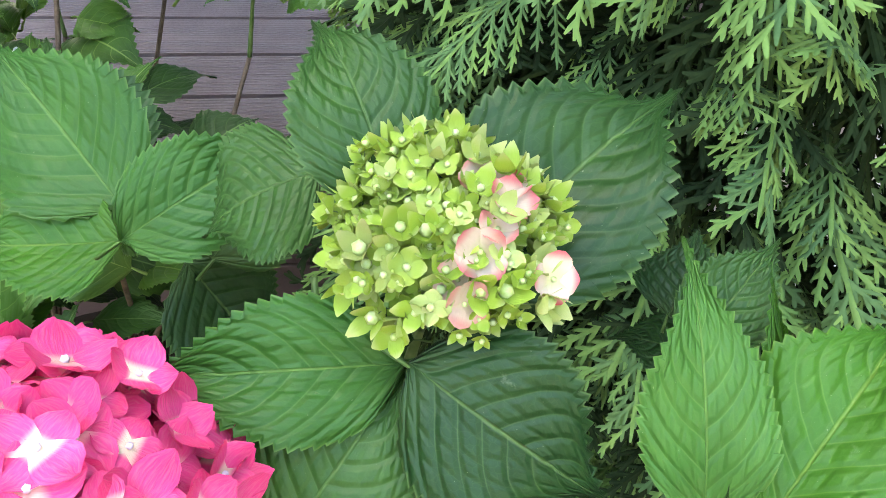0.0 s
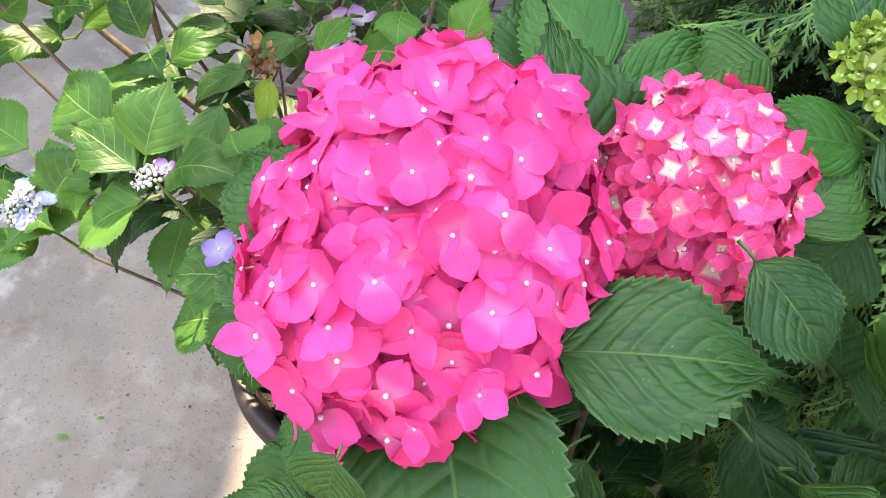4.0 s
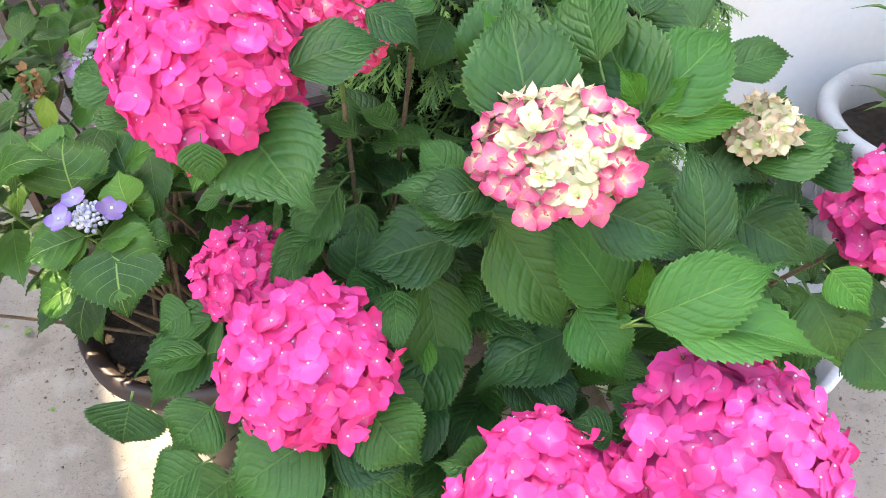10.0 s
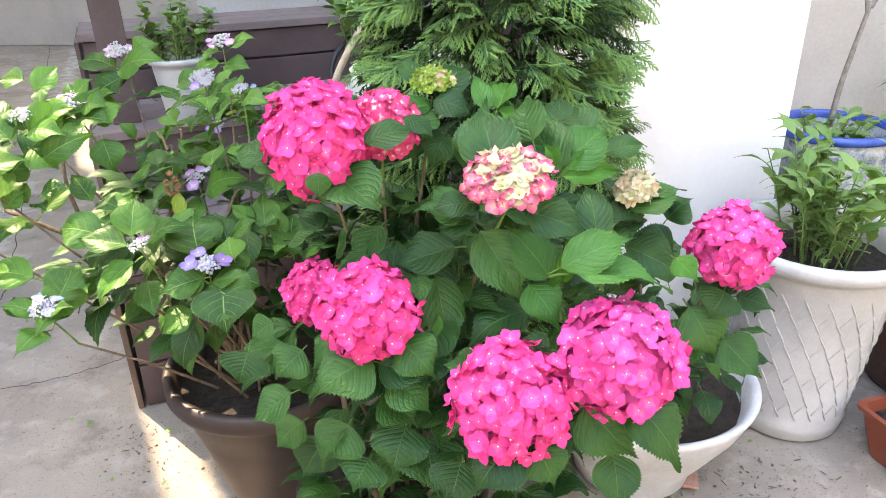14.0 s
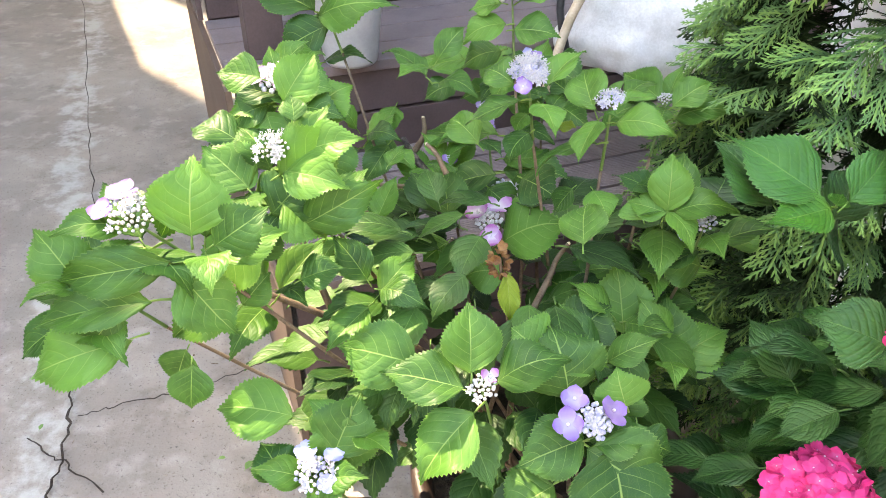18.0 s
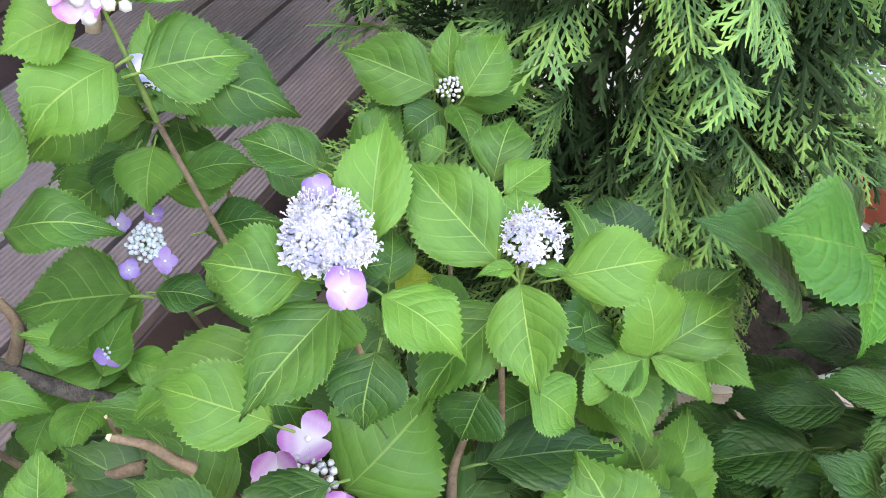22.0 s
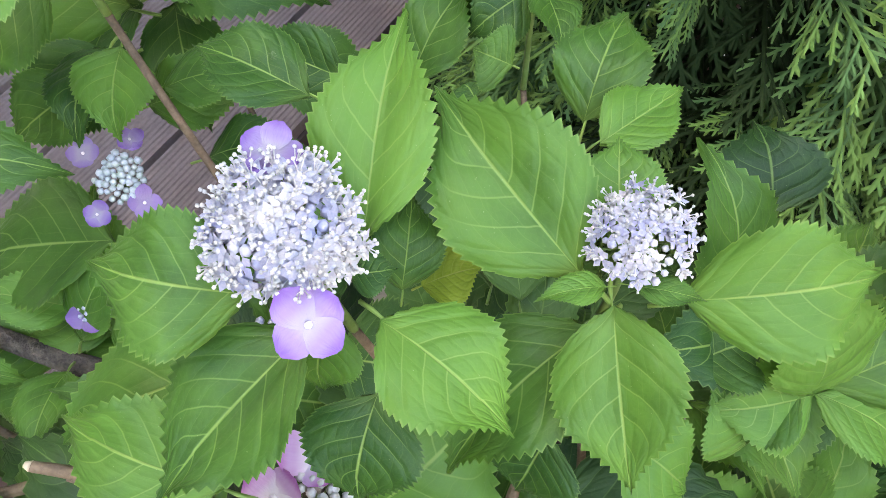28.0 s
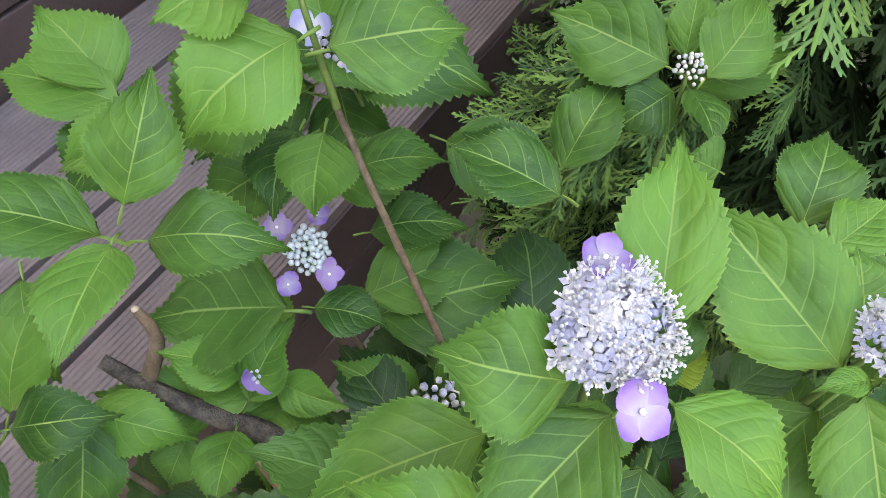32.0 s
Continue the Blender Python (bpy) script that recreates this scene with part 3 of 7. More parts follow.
def mop_head(plant, centre, axis, radii, kind, count, petal, cover=1.25, seed=1, lean=0.35, label="", extra=None, inner=True):
    """A round flower head: florets over a dome, an inner layer below them."""
    rng = random.Random(seed)
    turn = Matrix.Translation(Vector(centre) - plant.matrix_basis.translation) @ facing(axis)
    rx, ry, rz = radii
    bm = bmesh.new()
    family = FLORETS[kind]

    def spot(k, n, shrink):
        h = 1 - (k + 0.5) / n * cover
        a = k * 2.39996 + rng.uniform(-0.25, 0.25)
        flat = math.sqrt(max(0.0, 1 - h * h))
        d = Vector((flat * math.cos(a), flat * math.sin(a), h))
        rough = 2.2 if kind == "lime" else 1.0
        grow = shrink * (1 + rough * (rng.uniform(-0.11, 0.06) + 0.13 * noise.noise(d * 1.9 + Vector((seed, 0, 0)))))
        p = Vector((d.x * rx, d.y * ry, d.z * rz)) * grow
        n_ = Vector((d.x / rx, d.y / ry, d.z / rz)).normalized()
        n_ = (n_ + Vector((0, 0, 0.28)) + Vector((rng.uniform(-1, 1), rng.uniform(-1, 1), rng.uniform(-0.6, 1))) * lean).normalized()
        return p, n_

    inside = max(12, int(count * 0.7))
    for k in range(inside if inner else 0):
        p, n_ = spot(k, inside, 0.86)
        m = Matrix.Translation(p) @ facing(n_) @ pose(0, 0, 0, 0, 0, rng.uniform(0, 360))
        floret_bmesh(bm, 4, 0.2, petal * 1.05, 0.0, m, rng, grid=3)
    for k in range(26):
        p, n_ = spot(k, 26, 0.85)
        tube(bm, ((0, 0, -rz * 0.75), p * 0.5 + Vector((0, 0, -rz * 0.2)), p), petal * 0.05, 4, 2)
    petal_mat, eye = family[0].materials[0], family[0].materials[1]
    head = part("flower_head", bm, (petal_mat, eye, STALK), plant, label)
    head.matrix_basis = turn
    for k in range(count):
        p, n_ = spot(k, count, 1.0)
        use, size = family, petal * rng.uniform(0.6 if kind == "lime" else 0.78, 1.35 if kind == "lime" else 1.12)
        if extra and rng.random() < extra[1] and p.x * extra[2] > 0.15 * rx and p.z > 0.45 * rz:
            use, size = FLORETS[extra[0]], petal * rng.uniform(1.5, 2.0)
        if kind == "cream" and count > 60 and (p.z < 0.62 * rz or rng.random() < 0.3):
            use, size = FLORETS["cream_rim"], size * 1.15
        ob = new("floret", rng.choice(use))
        ob.parent = head
        ob.matrix_basis = Matrix.Translation(p) @ facing(n_) @ pose(0, 0, 0, 0, 0, rng.uniform(0, 360)) @ Matrix.Scale(size, 4)
    return head


def bud_mesh(bm, p, way, size, rng, open_):
    """One fertile flower of a lacecap: a bud, or five tiny petals with stamens."""
    m = Matrix.Translation(p) @ facing(way)
    if not open_:
        made = bmesh.ops.create_icosphere(bm, subdivisions=1, radius=size * rng.uniform(0.7, 1.0), matrix=m)
        for f in {f for v in made["verts"] for f in v.link_faces}:
            f.smooth = True
        return
    for k in range(5):
        a = 2 * math.pi * k / 5 + rng.uniform(-0.2, 0.2)
        d = Vector((math.cos(a), math.sin(a), 0.15))
        s = Vector((-math.sin(a), math.cos(a), 0))
        q = [m @ (v * size) for v in (Vector((0, 0, 0)), d * 1.2 + s * 0.72, d * 2.2 + Vector((0, 0, 0.2)), d * 1.2 - s * 0.72)]
        bm.faces.new([bm.verts.new(v) for v in q]).material_index = 0
    made = bmesh.ops.create_icosphere(bm, subdivisions=1, radius=size * 0.62, matrix=m)
    for f in {f for v in made["verts"] for f in v.link_faces}:
        f.material_index, f.smooth = (0 if rng.random() < 0.6 else 1), True
    for k in range(5):
        a = rng.uniform(0, 6.283)
        top = Vector((math.cos(a) * rng.uniform(0.3, 1.3), math.sin(a) * rng.uniform(0.3, 1.3), rng.uniform(1.4, 2.5))) * size
        tube(bm, (m @ Vector((0, 0, 0)), m @ top), size * 0.10, 3, 1)
        made = bmesh.ops.create_icosphere(bm, subdivisions=1, radius=size * 0.30, matrix=m @ Matrix.Translation(top))
        for f in {f for v in made["verts"] for f in v.link_faces}:
            f.material_index = 1


def lace_head(plant, centre, axis, width, kind, sterile, buds, opened=0.0, count=60, seed=1, petal=0.014, label=""):
    """A flat lacecap head: a cushion of tiny flowers with a few large florets at its rim.
    sterile: rows of angle in degrees, distance in half widths, size in petals."""
    rng = random.Random(seed)
    bm = bmesh.new()
    half = width / 2
    for k in range(count):
        r, a = math.sqrt((k + 0.5) / count), k * 2.39996
        lump = 1 + 0.25 * noise.noise(Vector((math.cos(a) * 2, math.sin(a) * 2, seed)))
        p = Vector((r * half * math.cos(a) * lump, r * half * math.sin(a) * lump, half * 0.45 * (1 - r * r) + rng.uniform(-0.1, 0.12) * half))
        way = Vector((p.x, p.y, half * 0.8)).normalized()
        bud_mesh(bm, p, way, half * (0.20 if opened < 0.25 and count < 50 else 0.155 if count < 50 else 0.112), rng, opened > 0 and 0.5 + 0.75 * noise.noise(Vector((p.x / half * 1.6, p.y / half * 1.6, seed * 1.7))) + rng.uniform(-0.1, 0.1) < opened)
        if k % 3 == 0:
            tube(bm, ((0, 0, -half * 0.7), p * 0.6 + Vector((0, 0, -half * 0.25)), p), half * 0.03, 4, 2)
    head = part("flower_head", bm, (buds, BUD_WHITE, STALK), plant, label)
    head.matrix_basis = Matrix.Translation(Vector(centre) - plant.matrix_basis.translation) @ facing(axis)
    for a, far, size in sterile:
        ob = new("floret", FLORETS[kind][rng.randrange(len(FLORETS[kind]))])
        ob.parent = head
        out = Vector((math.cos(radians(a)), math.sin(radians(a)), 0))
        ob.matrix_basis = Matrix.Translation(out * half * far + Vector((0, 0, half * 0.12))) @ facing(Vector((0, 0, 1)) + out * 0.25) @ pose(0, 0, 0, 0, 0, rng.uniform(0, 360)) @ Matrix.Scale(petal * size, 4)
    return head


def stem(plant, points, thick, material, name="stem"):
    bm = bmesh.new()
    off = plant.matrix_basis.translation
    n = len(points)
    tube(bm, [Vector(p) - off for p in points], [thick * (1 - 0.45 * k / (n - 1)) for k in range(n)], 7)
    return part(name, bm, material, plant)


def curve_through(points, per=7):
    """A smooth line through a few points."""
    p = [Vector(v) for v in points]
    p = [p[0] * 2 - p[1], *p, p[-1] * 2 - p[-2]]
    out = []
    for k in range(1, len(p) - 2):
        for j in range(per):
            s = j / per
            out.append(0.5 * ((2 * p[k]) + (p[k + 1] - p[k - 1]) * s + (2 * p[k - 1] - 5 * p[k] + 4 * p[k + 1] - p[k + 2]) * s * s + (3 * p[k] - p[k - 1] - 3 * p[k + 1] + p[k + 2]) * s ** 3))
    return out + [p[-2]]


def shoot(plant, kind, centre, axis, size, pairs=2, seed=1):
    """Crossed pairs of leaves under a flower head or bud."""
    rng = random.Random(seed)
    axis = Vector(axis).normalized()
    turn = rng.uniform(0, 3.14)
    side = axis.orthogonal().normalized()
    for k in range(pairs):
        where = Vector(centre) - axis * (0.012 + 0.035 * k)
        for half in range(2):
            out = Matrix.Rotation(turn + math.pi * half + rng.uniform(-0.25, 0.25), 3, axis) @ side
            way = (out + axis * (0.55 - 0.3 * k + rng.uniform(-0.2, 0.15))).normalized()
            long_ = size * (0.75 + 0.25 * k) * rng.uniform(0.85, 1.12)
            base = where + way * size * 0.14
            leaf(plant, kind, base, base + way * long_, long_ * rng.uniform(0.58, 0.7), axis + Vector((0, 0, 0.4)), rng.randrange(9))
        turn += math.pi / 2


# ---- the yard: ground, steps, walls ----
ground_mesh = bmesh.new()
bmesh.ops.create_grid(ground_mesh, x_segments=120, y_segments=120, size=3.0)
for v in ground_mesh.verts:
    v.co.z = 0.006 * noise.noise(v.co * 2.2) + 0.003 * noise.noise(v.co * 9.0) - 0.004
    v.co += Vector((0.3, 1.5, 0))
out = bmesh.ops.extrude_edge_only(ground_mesh, edges=[e for e in ground_mesh.edges if e.is_boundary])
for v in [g for g in out["geom"] if isinstance(g, bmesh.types.BMVert)]:
    v.co = Vector((0.3, 1.5, -0.004)) + (v.co - Vector((0.3, 1.5, v.co.z))) * 60
tagged(new("ground", mesh_of("ground", ground_mesh, CONCRETE)), "worn grey concrete yard with cracks, grit and stains", "ground", kind="structure")


def crack(points, wide, name="crack"):
    """A jagged open joint in the concrete, its lips a little raised."""
    rng = random.Random(len(points) * 7)
    bm = bmesh.new()
    line = []
    for (ax, ay), (bx, by) in zip(points, points[1:]):
        for k in range(9):
            s = k / 9
            line.append(Vector((ax + (bx - ax) * s + rng.uniform(-1, 1) * 0.008, ay + (by - ay) * s + rng.uniform(-1, 1) * 0.008, 0.0075)))
    for k in range(len(line) - 1):
        a, b = line[k], line[k + 1]
        n = Vector((-(b - a).y, (b - a).x, 0)).normalized()
        w0, w1 = wide * (0.35 + 0.65 * abs(noise.noise(a * 9))), wide * (0.35 + 0.65 * abs(noise.noise(b * 9)))
        q = [bm.verts.new(p) for p in (a - n * w0, b - n * w1, b + n * w1, a + n * w0)]
        bm.faces.new(q)
    return tagged(new(name, mesh_of(name, bm, SOIL)), "dark jagged crack in the concrete", "crack", kind="structure")


STEP_AT, STEP_TURN = Vector((-0.75, 1.85, 0)), math.atan2(0.47, 0.88)
LOW, MID, TOP = 0.49, 0.765, 1.04
steps = thing("deck_steps", STEP_AT, "dark brown composite deck steps with ribbed lower boards", "steps", kind="structure")
steps.matrix_basis = Matrix.Translation(STEP_AT) @ Matrix.Rotation(STEP_TURN, 4, "Z")


def plank(name, x0, y0, z0, x1, y1, z1, material, label="", bevel=0.003):
    bm = box(bmesh.new(), x0, y0, z0, x1, y1, z1, bevel)
    return part(name, bm, material, steps, label, smooth=False)


def ribbed_plank(x0, y0, x1, y1, top):
    """A deck board with fine grooves along it."""
    bm = bmesh.new()
    count = 16
    profile = [(0.0, -0.02)]
    for k in range(count):
        a = k / count
        profile += [(a + 0.01, 0.0), (a + 0.6 / count, 0.0), (a + 0.7 / count, -0.0022), (a + 0.95 / count, -0.0022)]
    profile += [(0.995, 0.0), (1.0, -0.02)]
    for (a, za), (b, zb) in zip(profile, profile[1:]):
        ya, yb = y0 + (y1 - y0) * a, y0 + (y1 - y0) * b
        bm.faces.new([bm.verts.new(p) for p in ((x0, ya, top + za), (x1, ya, top + za), (x1, yb, top + zb), (x0, yb, top + zb))])
    bmesh.ops.remove_doubles(bm, verts=bm.verts[:], dist=1e-6)
    return part("deck_board", bm, TREAD, steps, smooth=False)


for k in range(4):
    ribbed_plank(0.0, 0.004 + 0.146 * k, 2.3, 0.142 + 0.146 * k, LOW)
for z0, z1, y in ((0.0, 0.155, 0.0), (0.16, 0.315, 0.0), (0.32, LOW - 0.022, 0.0), (LOW - 0.02, LOW + 0.118, 0.586), (LOW + 0.123, MID - 0.032, 0.586), (MID, MID + 0.12, 1.08), (MID + 0.125, TOP - 0.032, 1.08)):
    plank("riser_board", 0.0, y, z0 + 0.002, 2.3, y + 0.022, z1 - 0.002, DARK_DECK)
for y0, z, deep in ((0.572, MID, 0.135), (0.711, MID, 0.135), (0.85, MID, 0.135), (0.989, MID, 0.09), (1.066, TOP, 0.135), (1.205, TOP, 0.135), (1.344, TOP, 0.135)):
    plank("tread_board", -0.012, y0, z - 0.03, 2.3, y0 + deep, z, TREAD)
# unseen boards added so no light shows through the riser gaps
plank("added_gap_board", 0.0, 1.104, MID - 0.03, 2.3, 1.118, TOP - 0.034, DARK_DECK)
plank("added_gap_board", 0.0, 0.61, LOW - 0.02, 2.3, 0.624, MID - 0.034, DARK_DECK)
plank("side_board", -0.03, 0.0, 0.0, -0.012, 0.57, LOW - 0.02, SIDE_BOARD_SUNNED, "brown side board of the steps, sunlit tone in its colour", 0.002)
plank("side_board", -0.03, 0.574, 0.0, -0.012, 1.6, MID - 0.032, SIDE_BOARD_SUNNED, "brown side board of the steps, sunlit tone in its colour", 0.002)
plank("side_board", -0.03, 1.08, MID, -0.014, 1.6, TOP - 0.032, DARK_DECK, "", 0.002)
plank("post", 0.06, 0.68, MID + 0.001, 0.16, 0.78, MID + 1.25, DARK_DECK, "square brown post of the steps", 0.004)
plank("rail", 0.06, 0.785, MID + 0.98, 0.16, 1.6, MID + 1.06, DARK_DECK, "", 0.004)


def wall(name, x0, y0, x1, y1, high, material, label, low=0.0):
    bm = box(bmesh.new(), x0, y0, low, x1, y1, high, 0.006)
    return tagged(new(name, mesh_of(name, bm, material, smooth=False)), label, "wall", kind="structure")


wall("wall_pillar", 0.50, 2.22, 1.252, 2.62, 3.2, WALL_WHITE, "smooth white-painted masonry pillar")
wall("wall_back", 1.0, 3.15, 6.0, 3.35, 3.2, WALL_GREY, "pale grey rendered yard wall")
# unseen wall added on the right, raised to block low sky light
wall("sky_block_right", 5.8, -9.0, 6.0, 3.15, 6.5, WALL_GREY, "pale grey rendered yard wall")
# two unseen walls added at the back to close the yard and block sun
wall("shade_wall_back", -1.25, 3.95, 1.0, 7.0, 9.0, WALL_GREY, "unseen pale rendered wall added behind the steps")
wall("shade_wall_back_right", 1.004, 3.36, 6.0, 7.0, 7.0, WALL_GREY, "unseen pale rendered wall added at the back")
# tall walls out of view, added to hold back sun and sky
wall("shade_wall_far", -7.40, 8.99, 1.0, 11.5, 27.0, WALL_GREY, "unseen tall wall added to block sun and sky")
wall("shade_wall_left", -18.0, 2.5, -8.50, 8.9, 12.0, WALL_GREY, "unseen tall wall added at the left to block sky")
# unseen overhead slabs added to block the sun, leaving a strip of sunlight between
STRIP_TURN = math.atan2(0.543, 0.84)
shade_slab = wall("shade_slab_left", -6.0, -3.5, 0.0, 9.0, 5.12, DARK_DECK, "unseen overhead slab added to shade the ground at the left", 5.0)
shade_slab.matrix_basis = Matrix.Translation((-3.625, 3.655, 0)) @ Matrix.Rotation(STRIP_TURN, 4, "Z")
for x0, y0, y1 in ((0.0, -2.0, 0.42), (-0.20, 0.424, 3.2)):
    shade_slab = wall("shade_slab_right", x0, y0, 2.2, y1, 5.12, DARK_DECK, "unseen overhead slab added to shade the steps and plants", 5.0)
    shade_slab.matrix_basis = Matrix.Translation((-3.20, 3.64, 0)) @ Matrix.Rotation(STRIP_TURN, 4, "Z")
# unseen walls added on the open sides to cut light from low sky
wall("sky_block_front", -11.0, -9.2, 5.8, -9.0, 7.5, WALL_GREY, "unseen grey wall added in front to block low sky")
wall("sky_block_left", -11.2, -9.2, -11.0, 2.48, 7.0, WALL_GREY, "unseen grey wall added at the left to block low sky")


# ---- pots ----
def round_pot(name, at, profile, soil, material, label, category="pot", segments=48):
    """A turned pot with thick walls and earth in it."""
    pot = thing(name, at, label, category)
    part("body", lathe(bmesh.new(), profile, segments), material, pot)
    bm = bmesh.new()
    bmesh.ops.create_circle(bm, cap_ends=True, segments=40, radius=soil[0])
    bmesh.ops.subdivide_edges(bm, edges=bm.edges[:], cuts=1)
    bmesh.ops.triangulate(bm, faces=bm.faces[:])
    bmesh.ops.subdivide_edges(bm, edges=bm.edges[:], cuts=3)
    for v in bm.verts:
        v.co.z = soil[1] + 0.014 * noise.noise(v.co * 22.0)
    part("soil", bm, SOIL, pot, "dark crumbly potting soil")
    return pot


round_pot("brown_pot", (-0.19, 1.50, 0), [(0.0, 0.0), (0.118, 0.0), (0.125, 0.012), (0.155, 0.13), (0.195, 0.28), (0.224, 0.385), (0.245, 0.395), (0.252, 0.41), (0.252, 0.44), (0.243, 0.45), (0.228, 0.445), (0.215, 0.41), (0.20, 0.34)], (0.214, 0.405), BROWN_PLASTIC, "round brown plastic pot with a rolled rim")
round_pot("brown_pot", (0.16, 1.22, 0), [(0.0, 0.0), (0.13, 0.0), (0.135, 0.015), (0.165, 0.18), (0.185, 0.275), (0.205, 0.285), (0.21, 0.30), (0.21, 0.32), (0.20, 0.33), (0.188, 0.325), (0.178, 0.29), (0.17, 0.25)], (0.178, 0.29), BROWN_PLASTIC, "round brown plastic pot under the pink hydrangea")
round_pot("white_bowl", (0.77, 1.67, 0), [(0.0, 0.0), (0.15, 0.0), (0.16, 0.01), (0.165, 0.05), (0.22, 0.14), (0.275, 0.235), (0.30, 0.295), (0.305, 0.31), (0.295, 0.318), (0.28, 0.305), (0.25, 0.23), (0.2, 0.16)], (0.262, 0.255), WHITE_BOWL, "wide white stoneware bowl with a flared rim")


# ---- plants ----
PINKS = thing("hydrangea", (0.16, 1.22, 0.29), "pink mophead hydrangea with dark toothed leaves, in bloom", "shrub")
BOWLPLANT = thing("hydrangea", (0.76, 1.62, 0.255), "pink mophead hydrangea growing in the white bowl", "shrub")
LACES = thing("hydrangea", (-0.22, 1.47, 0.405), "lilac-blue lacecap hydrangea with fresh green leaves", "shrub")
mop_head(PINKS, (0.087, 1.126, 1.122), (0.04, -0.54, 0.75), (0.080, 0.090, 0.078), "pink", 240, 0.0170, 1.42, 3, 0.62, "large rounded hot-pink flower head")
mop_head(PINKS, (0.176, 1.266, 1.104), (0.2, -0.45, 0.81), (0.057, 0.057, 0.061), "opening", 160, 0.0128, 1.35, 4, 0.45, "half-open pink flower head with cream hearts")
mop_head(PINKS, (0.253, 1.392, 1.150), (0.02, -0.16, 0.97), (0.037, 0.037, 0.024), "lime", 270, 0.0050, 0.95, 5, 0.58, "young lime-green flower head with a few blushing florets", extra=('blush', 0.16, 1))
mop_head(PINKS, (0.398, 1.058, 1.077), (-0.03, -0.29, 0.84), (0.066, 0.066, 0.033), "cream", 105, 0.0128, 0.95, 6, 0.58, "cream flower head edged with pink")
mop_head(PINKS, (0.05, 1.168, 0.817), (0.2, -0.41, 0.79), (0.057, 0.057, 0.052), "pink", 105, 0.0142, 1.3, 7, 0.58, "small dark pink flower head")
mop_head(PINKS, (0.183, 0.975, 0.893), (0.16, -0.4, 0.84), (0.071, 0.071, 0.069), "pink", 150, 0.0175, 1.45, 8, 0.58, "rounded hot-pink flower head")
mop_head(PINKS, (0.404, 0.896, 0.799), (-0.04, -0.39, 0.87), (0.086, 0.086, 0.083), "pink", 165, 0.0178, 1.5, 9, 0.58, "rounded hot-pink flower head")
mop_head(PINKS, (0.564, 0.944, 0.843), (-0.17, -0.42, 0.82), (0.087, 0.087, 0.086), "rose", 165, 0.0178, 1.5, 10, 0.58, "mauve-pink rounded flower head")
mop_head(BOWLPLANT, (0.807, 1.246, 0.888), (-0.26, -0.48, 0.65), (0.07, 0.07, 0.075), "rose", 125, 0.0168, 1.5, 11, 0.58, "deep pink rounded flower head")
mop_head(BOWLPLANT, (0.618, 1.224, 1.006), (-0.11, -0.34, 0.77), (0.033, 0.033, 0.019), "cream", 40, 0.012, 1.15, 12, 0.58, "small cream and pink opening flower head")
lace_head(LACES, (-0.287, 1.607, 1.117), (-0.04, -0.42, 0.87), 0.0485, "lilac", ((77, 1.05, 0.95), (-97, 1.36, 1.28)), BUD_BLUE, 0.8, 95, 21, 0.0115, "fluffy pale blue lacecap with lilac outer florets")
lace_head(LACES, (-0.181, 1.549, 1.105), (-0.26, -0.16, 0.91), 0.0351, "blue", (), BUD_BLUE, 0.75, 55, 22, 0.011, "small fluffy blue lacecap")
lace_head(LACES, (-0.347, 1.797, 0.957), (0.07, -0.47, 0.82), 0.0296, "lilac", ((112, 1.70, 1), (45, 1.68, 0.9), (-152, 1.75, 0.85), (-80, 1.39, 1.05)), BUD_GREY, 0, 46, 23, 0.0105, "lacecap with four lilac outer florets")
lace_head(LACES, (-0.328, 1.576, 0.889), (-0.11, -0.3, 0.91), 0.0415, "lilac_pink", ((84, 1.42, 1.4), (160, 1.25, 1.4), (-63, 1.58, 1.2)), BUD_WHITE, 0.1, 34, 24, 0.0155, "lacecap with pink-lilac outer florets")
lace_head(LACES, (-0.309, 1.682, 0.879), (-0.11, -0.36, 0.87), 0.0467, "blue", ((-52, 1.02, 0.9),), BUD_BLUE, 0.3, 40, 25, 0.011, "blue lacecap in bud")
lace_head(LACES, (-0.045, 1.482, 0.971), (-0.26, -0.28, 0.82), 0.0309, "blue", ((-105, 1.89, 1.0),), BUD_BLUE, 0.2, 34, 26, 0.013, "blue lacecap with one outer floret")
lace_head(LACES, (-0.186, 1.252, 0.828), (0.24, -0.33, 0.84), 0.0449, "lilac", ((104, 1.49, 1), (1, 1.34, 1.05), (165, 1.52, 1.05)), BUD_BLUE, 0.15, 40, 27, 0.0195, "lacecap with lilac outer florets")
lace_head(LACES, (-0.21, 1.412, 0.816), (-0.05, -0.37, 0.83), 0.0349, "lilac_pink", ((122, 1.42, 1),), BUD_WHITE, 0.1, 26, 28, 0.0125, "small pale lacecap bud")
lace_head(LACES, (-0.318, 1.251, 0.869), (0, -0.35, 0.86), 0.0328, "lilac_pink", ((62, 1.01, 0.9),), BUD_WHITE, 0.2, 30, 29, 0.0125, "small white lacecap bud")
lace_head(LACES, (-0.585, 1.395, 1.09), (0.09, -0.33, 0.86), 0.0437, "lilac", (), BUD_WHITE, 0.35, 60, 30, 0.016, "white lacecap")
lace_head(LACES, (-0.681, 1.715, 1.035), (0.09, -0.32, 0.82), 0.0552, "lilac_pink", ((168, 1.10, 1), (87, 0.98, 1), (3, 1.08, 1), (-61, 0.59, 0.9), (133, 0.84, 1)), BUD_WHITE, 0.2, 36, 31, 0.0185, "pink and white lacecap")
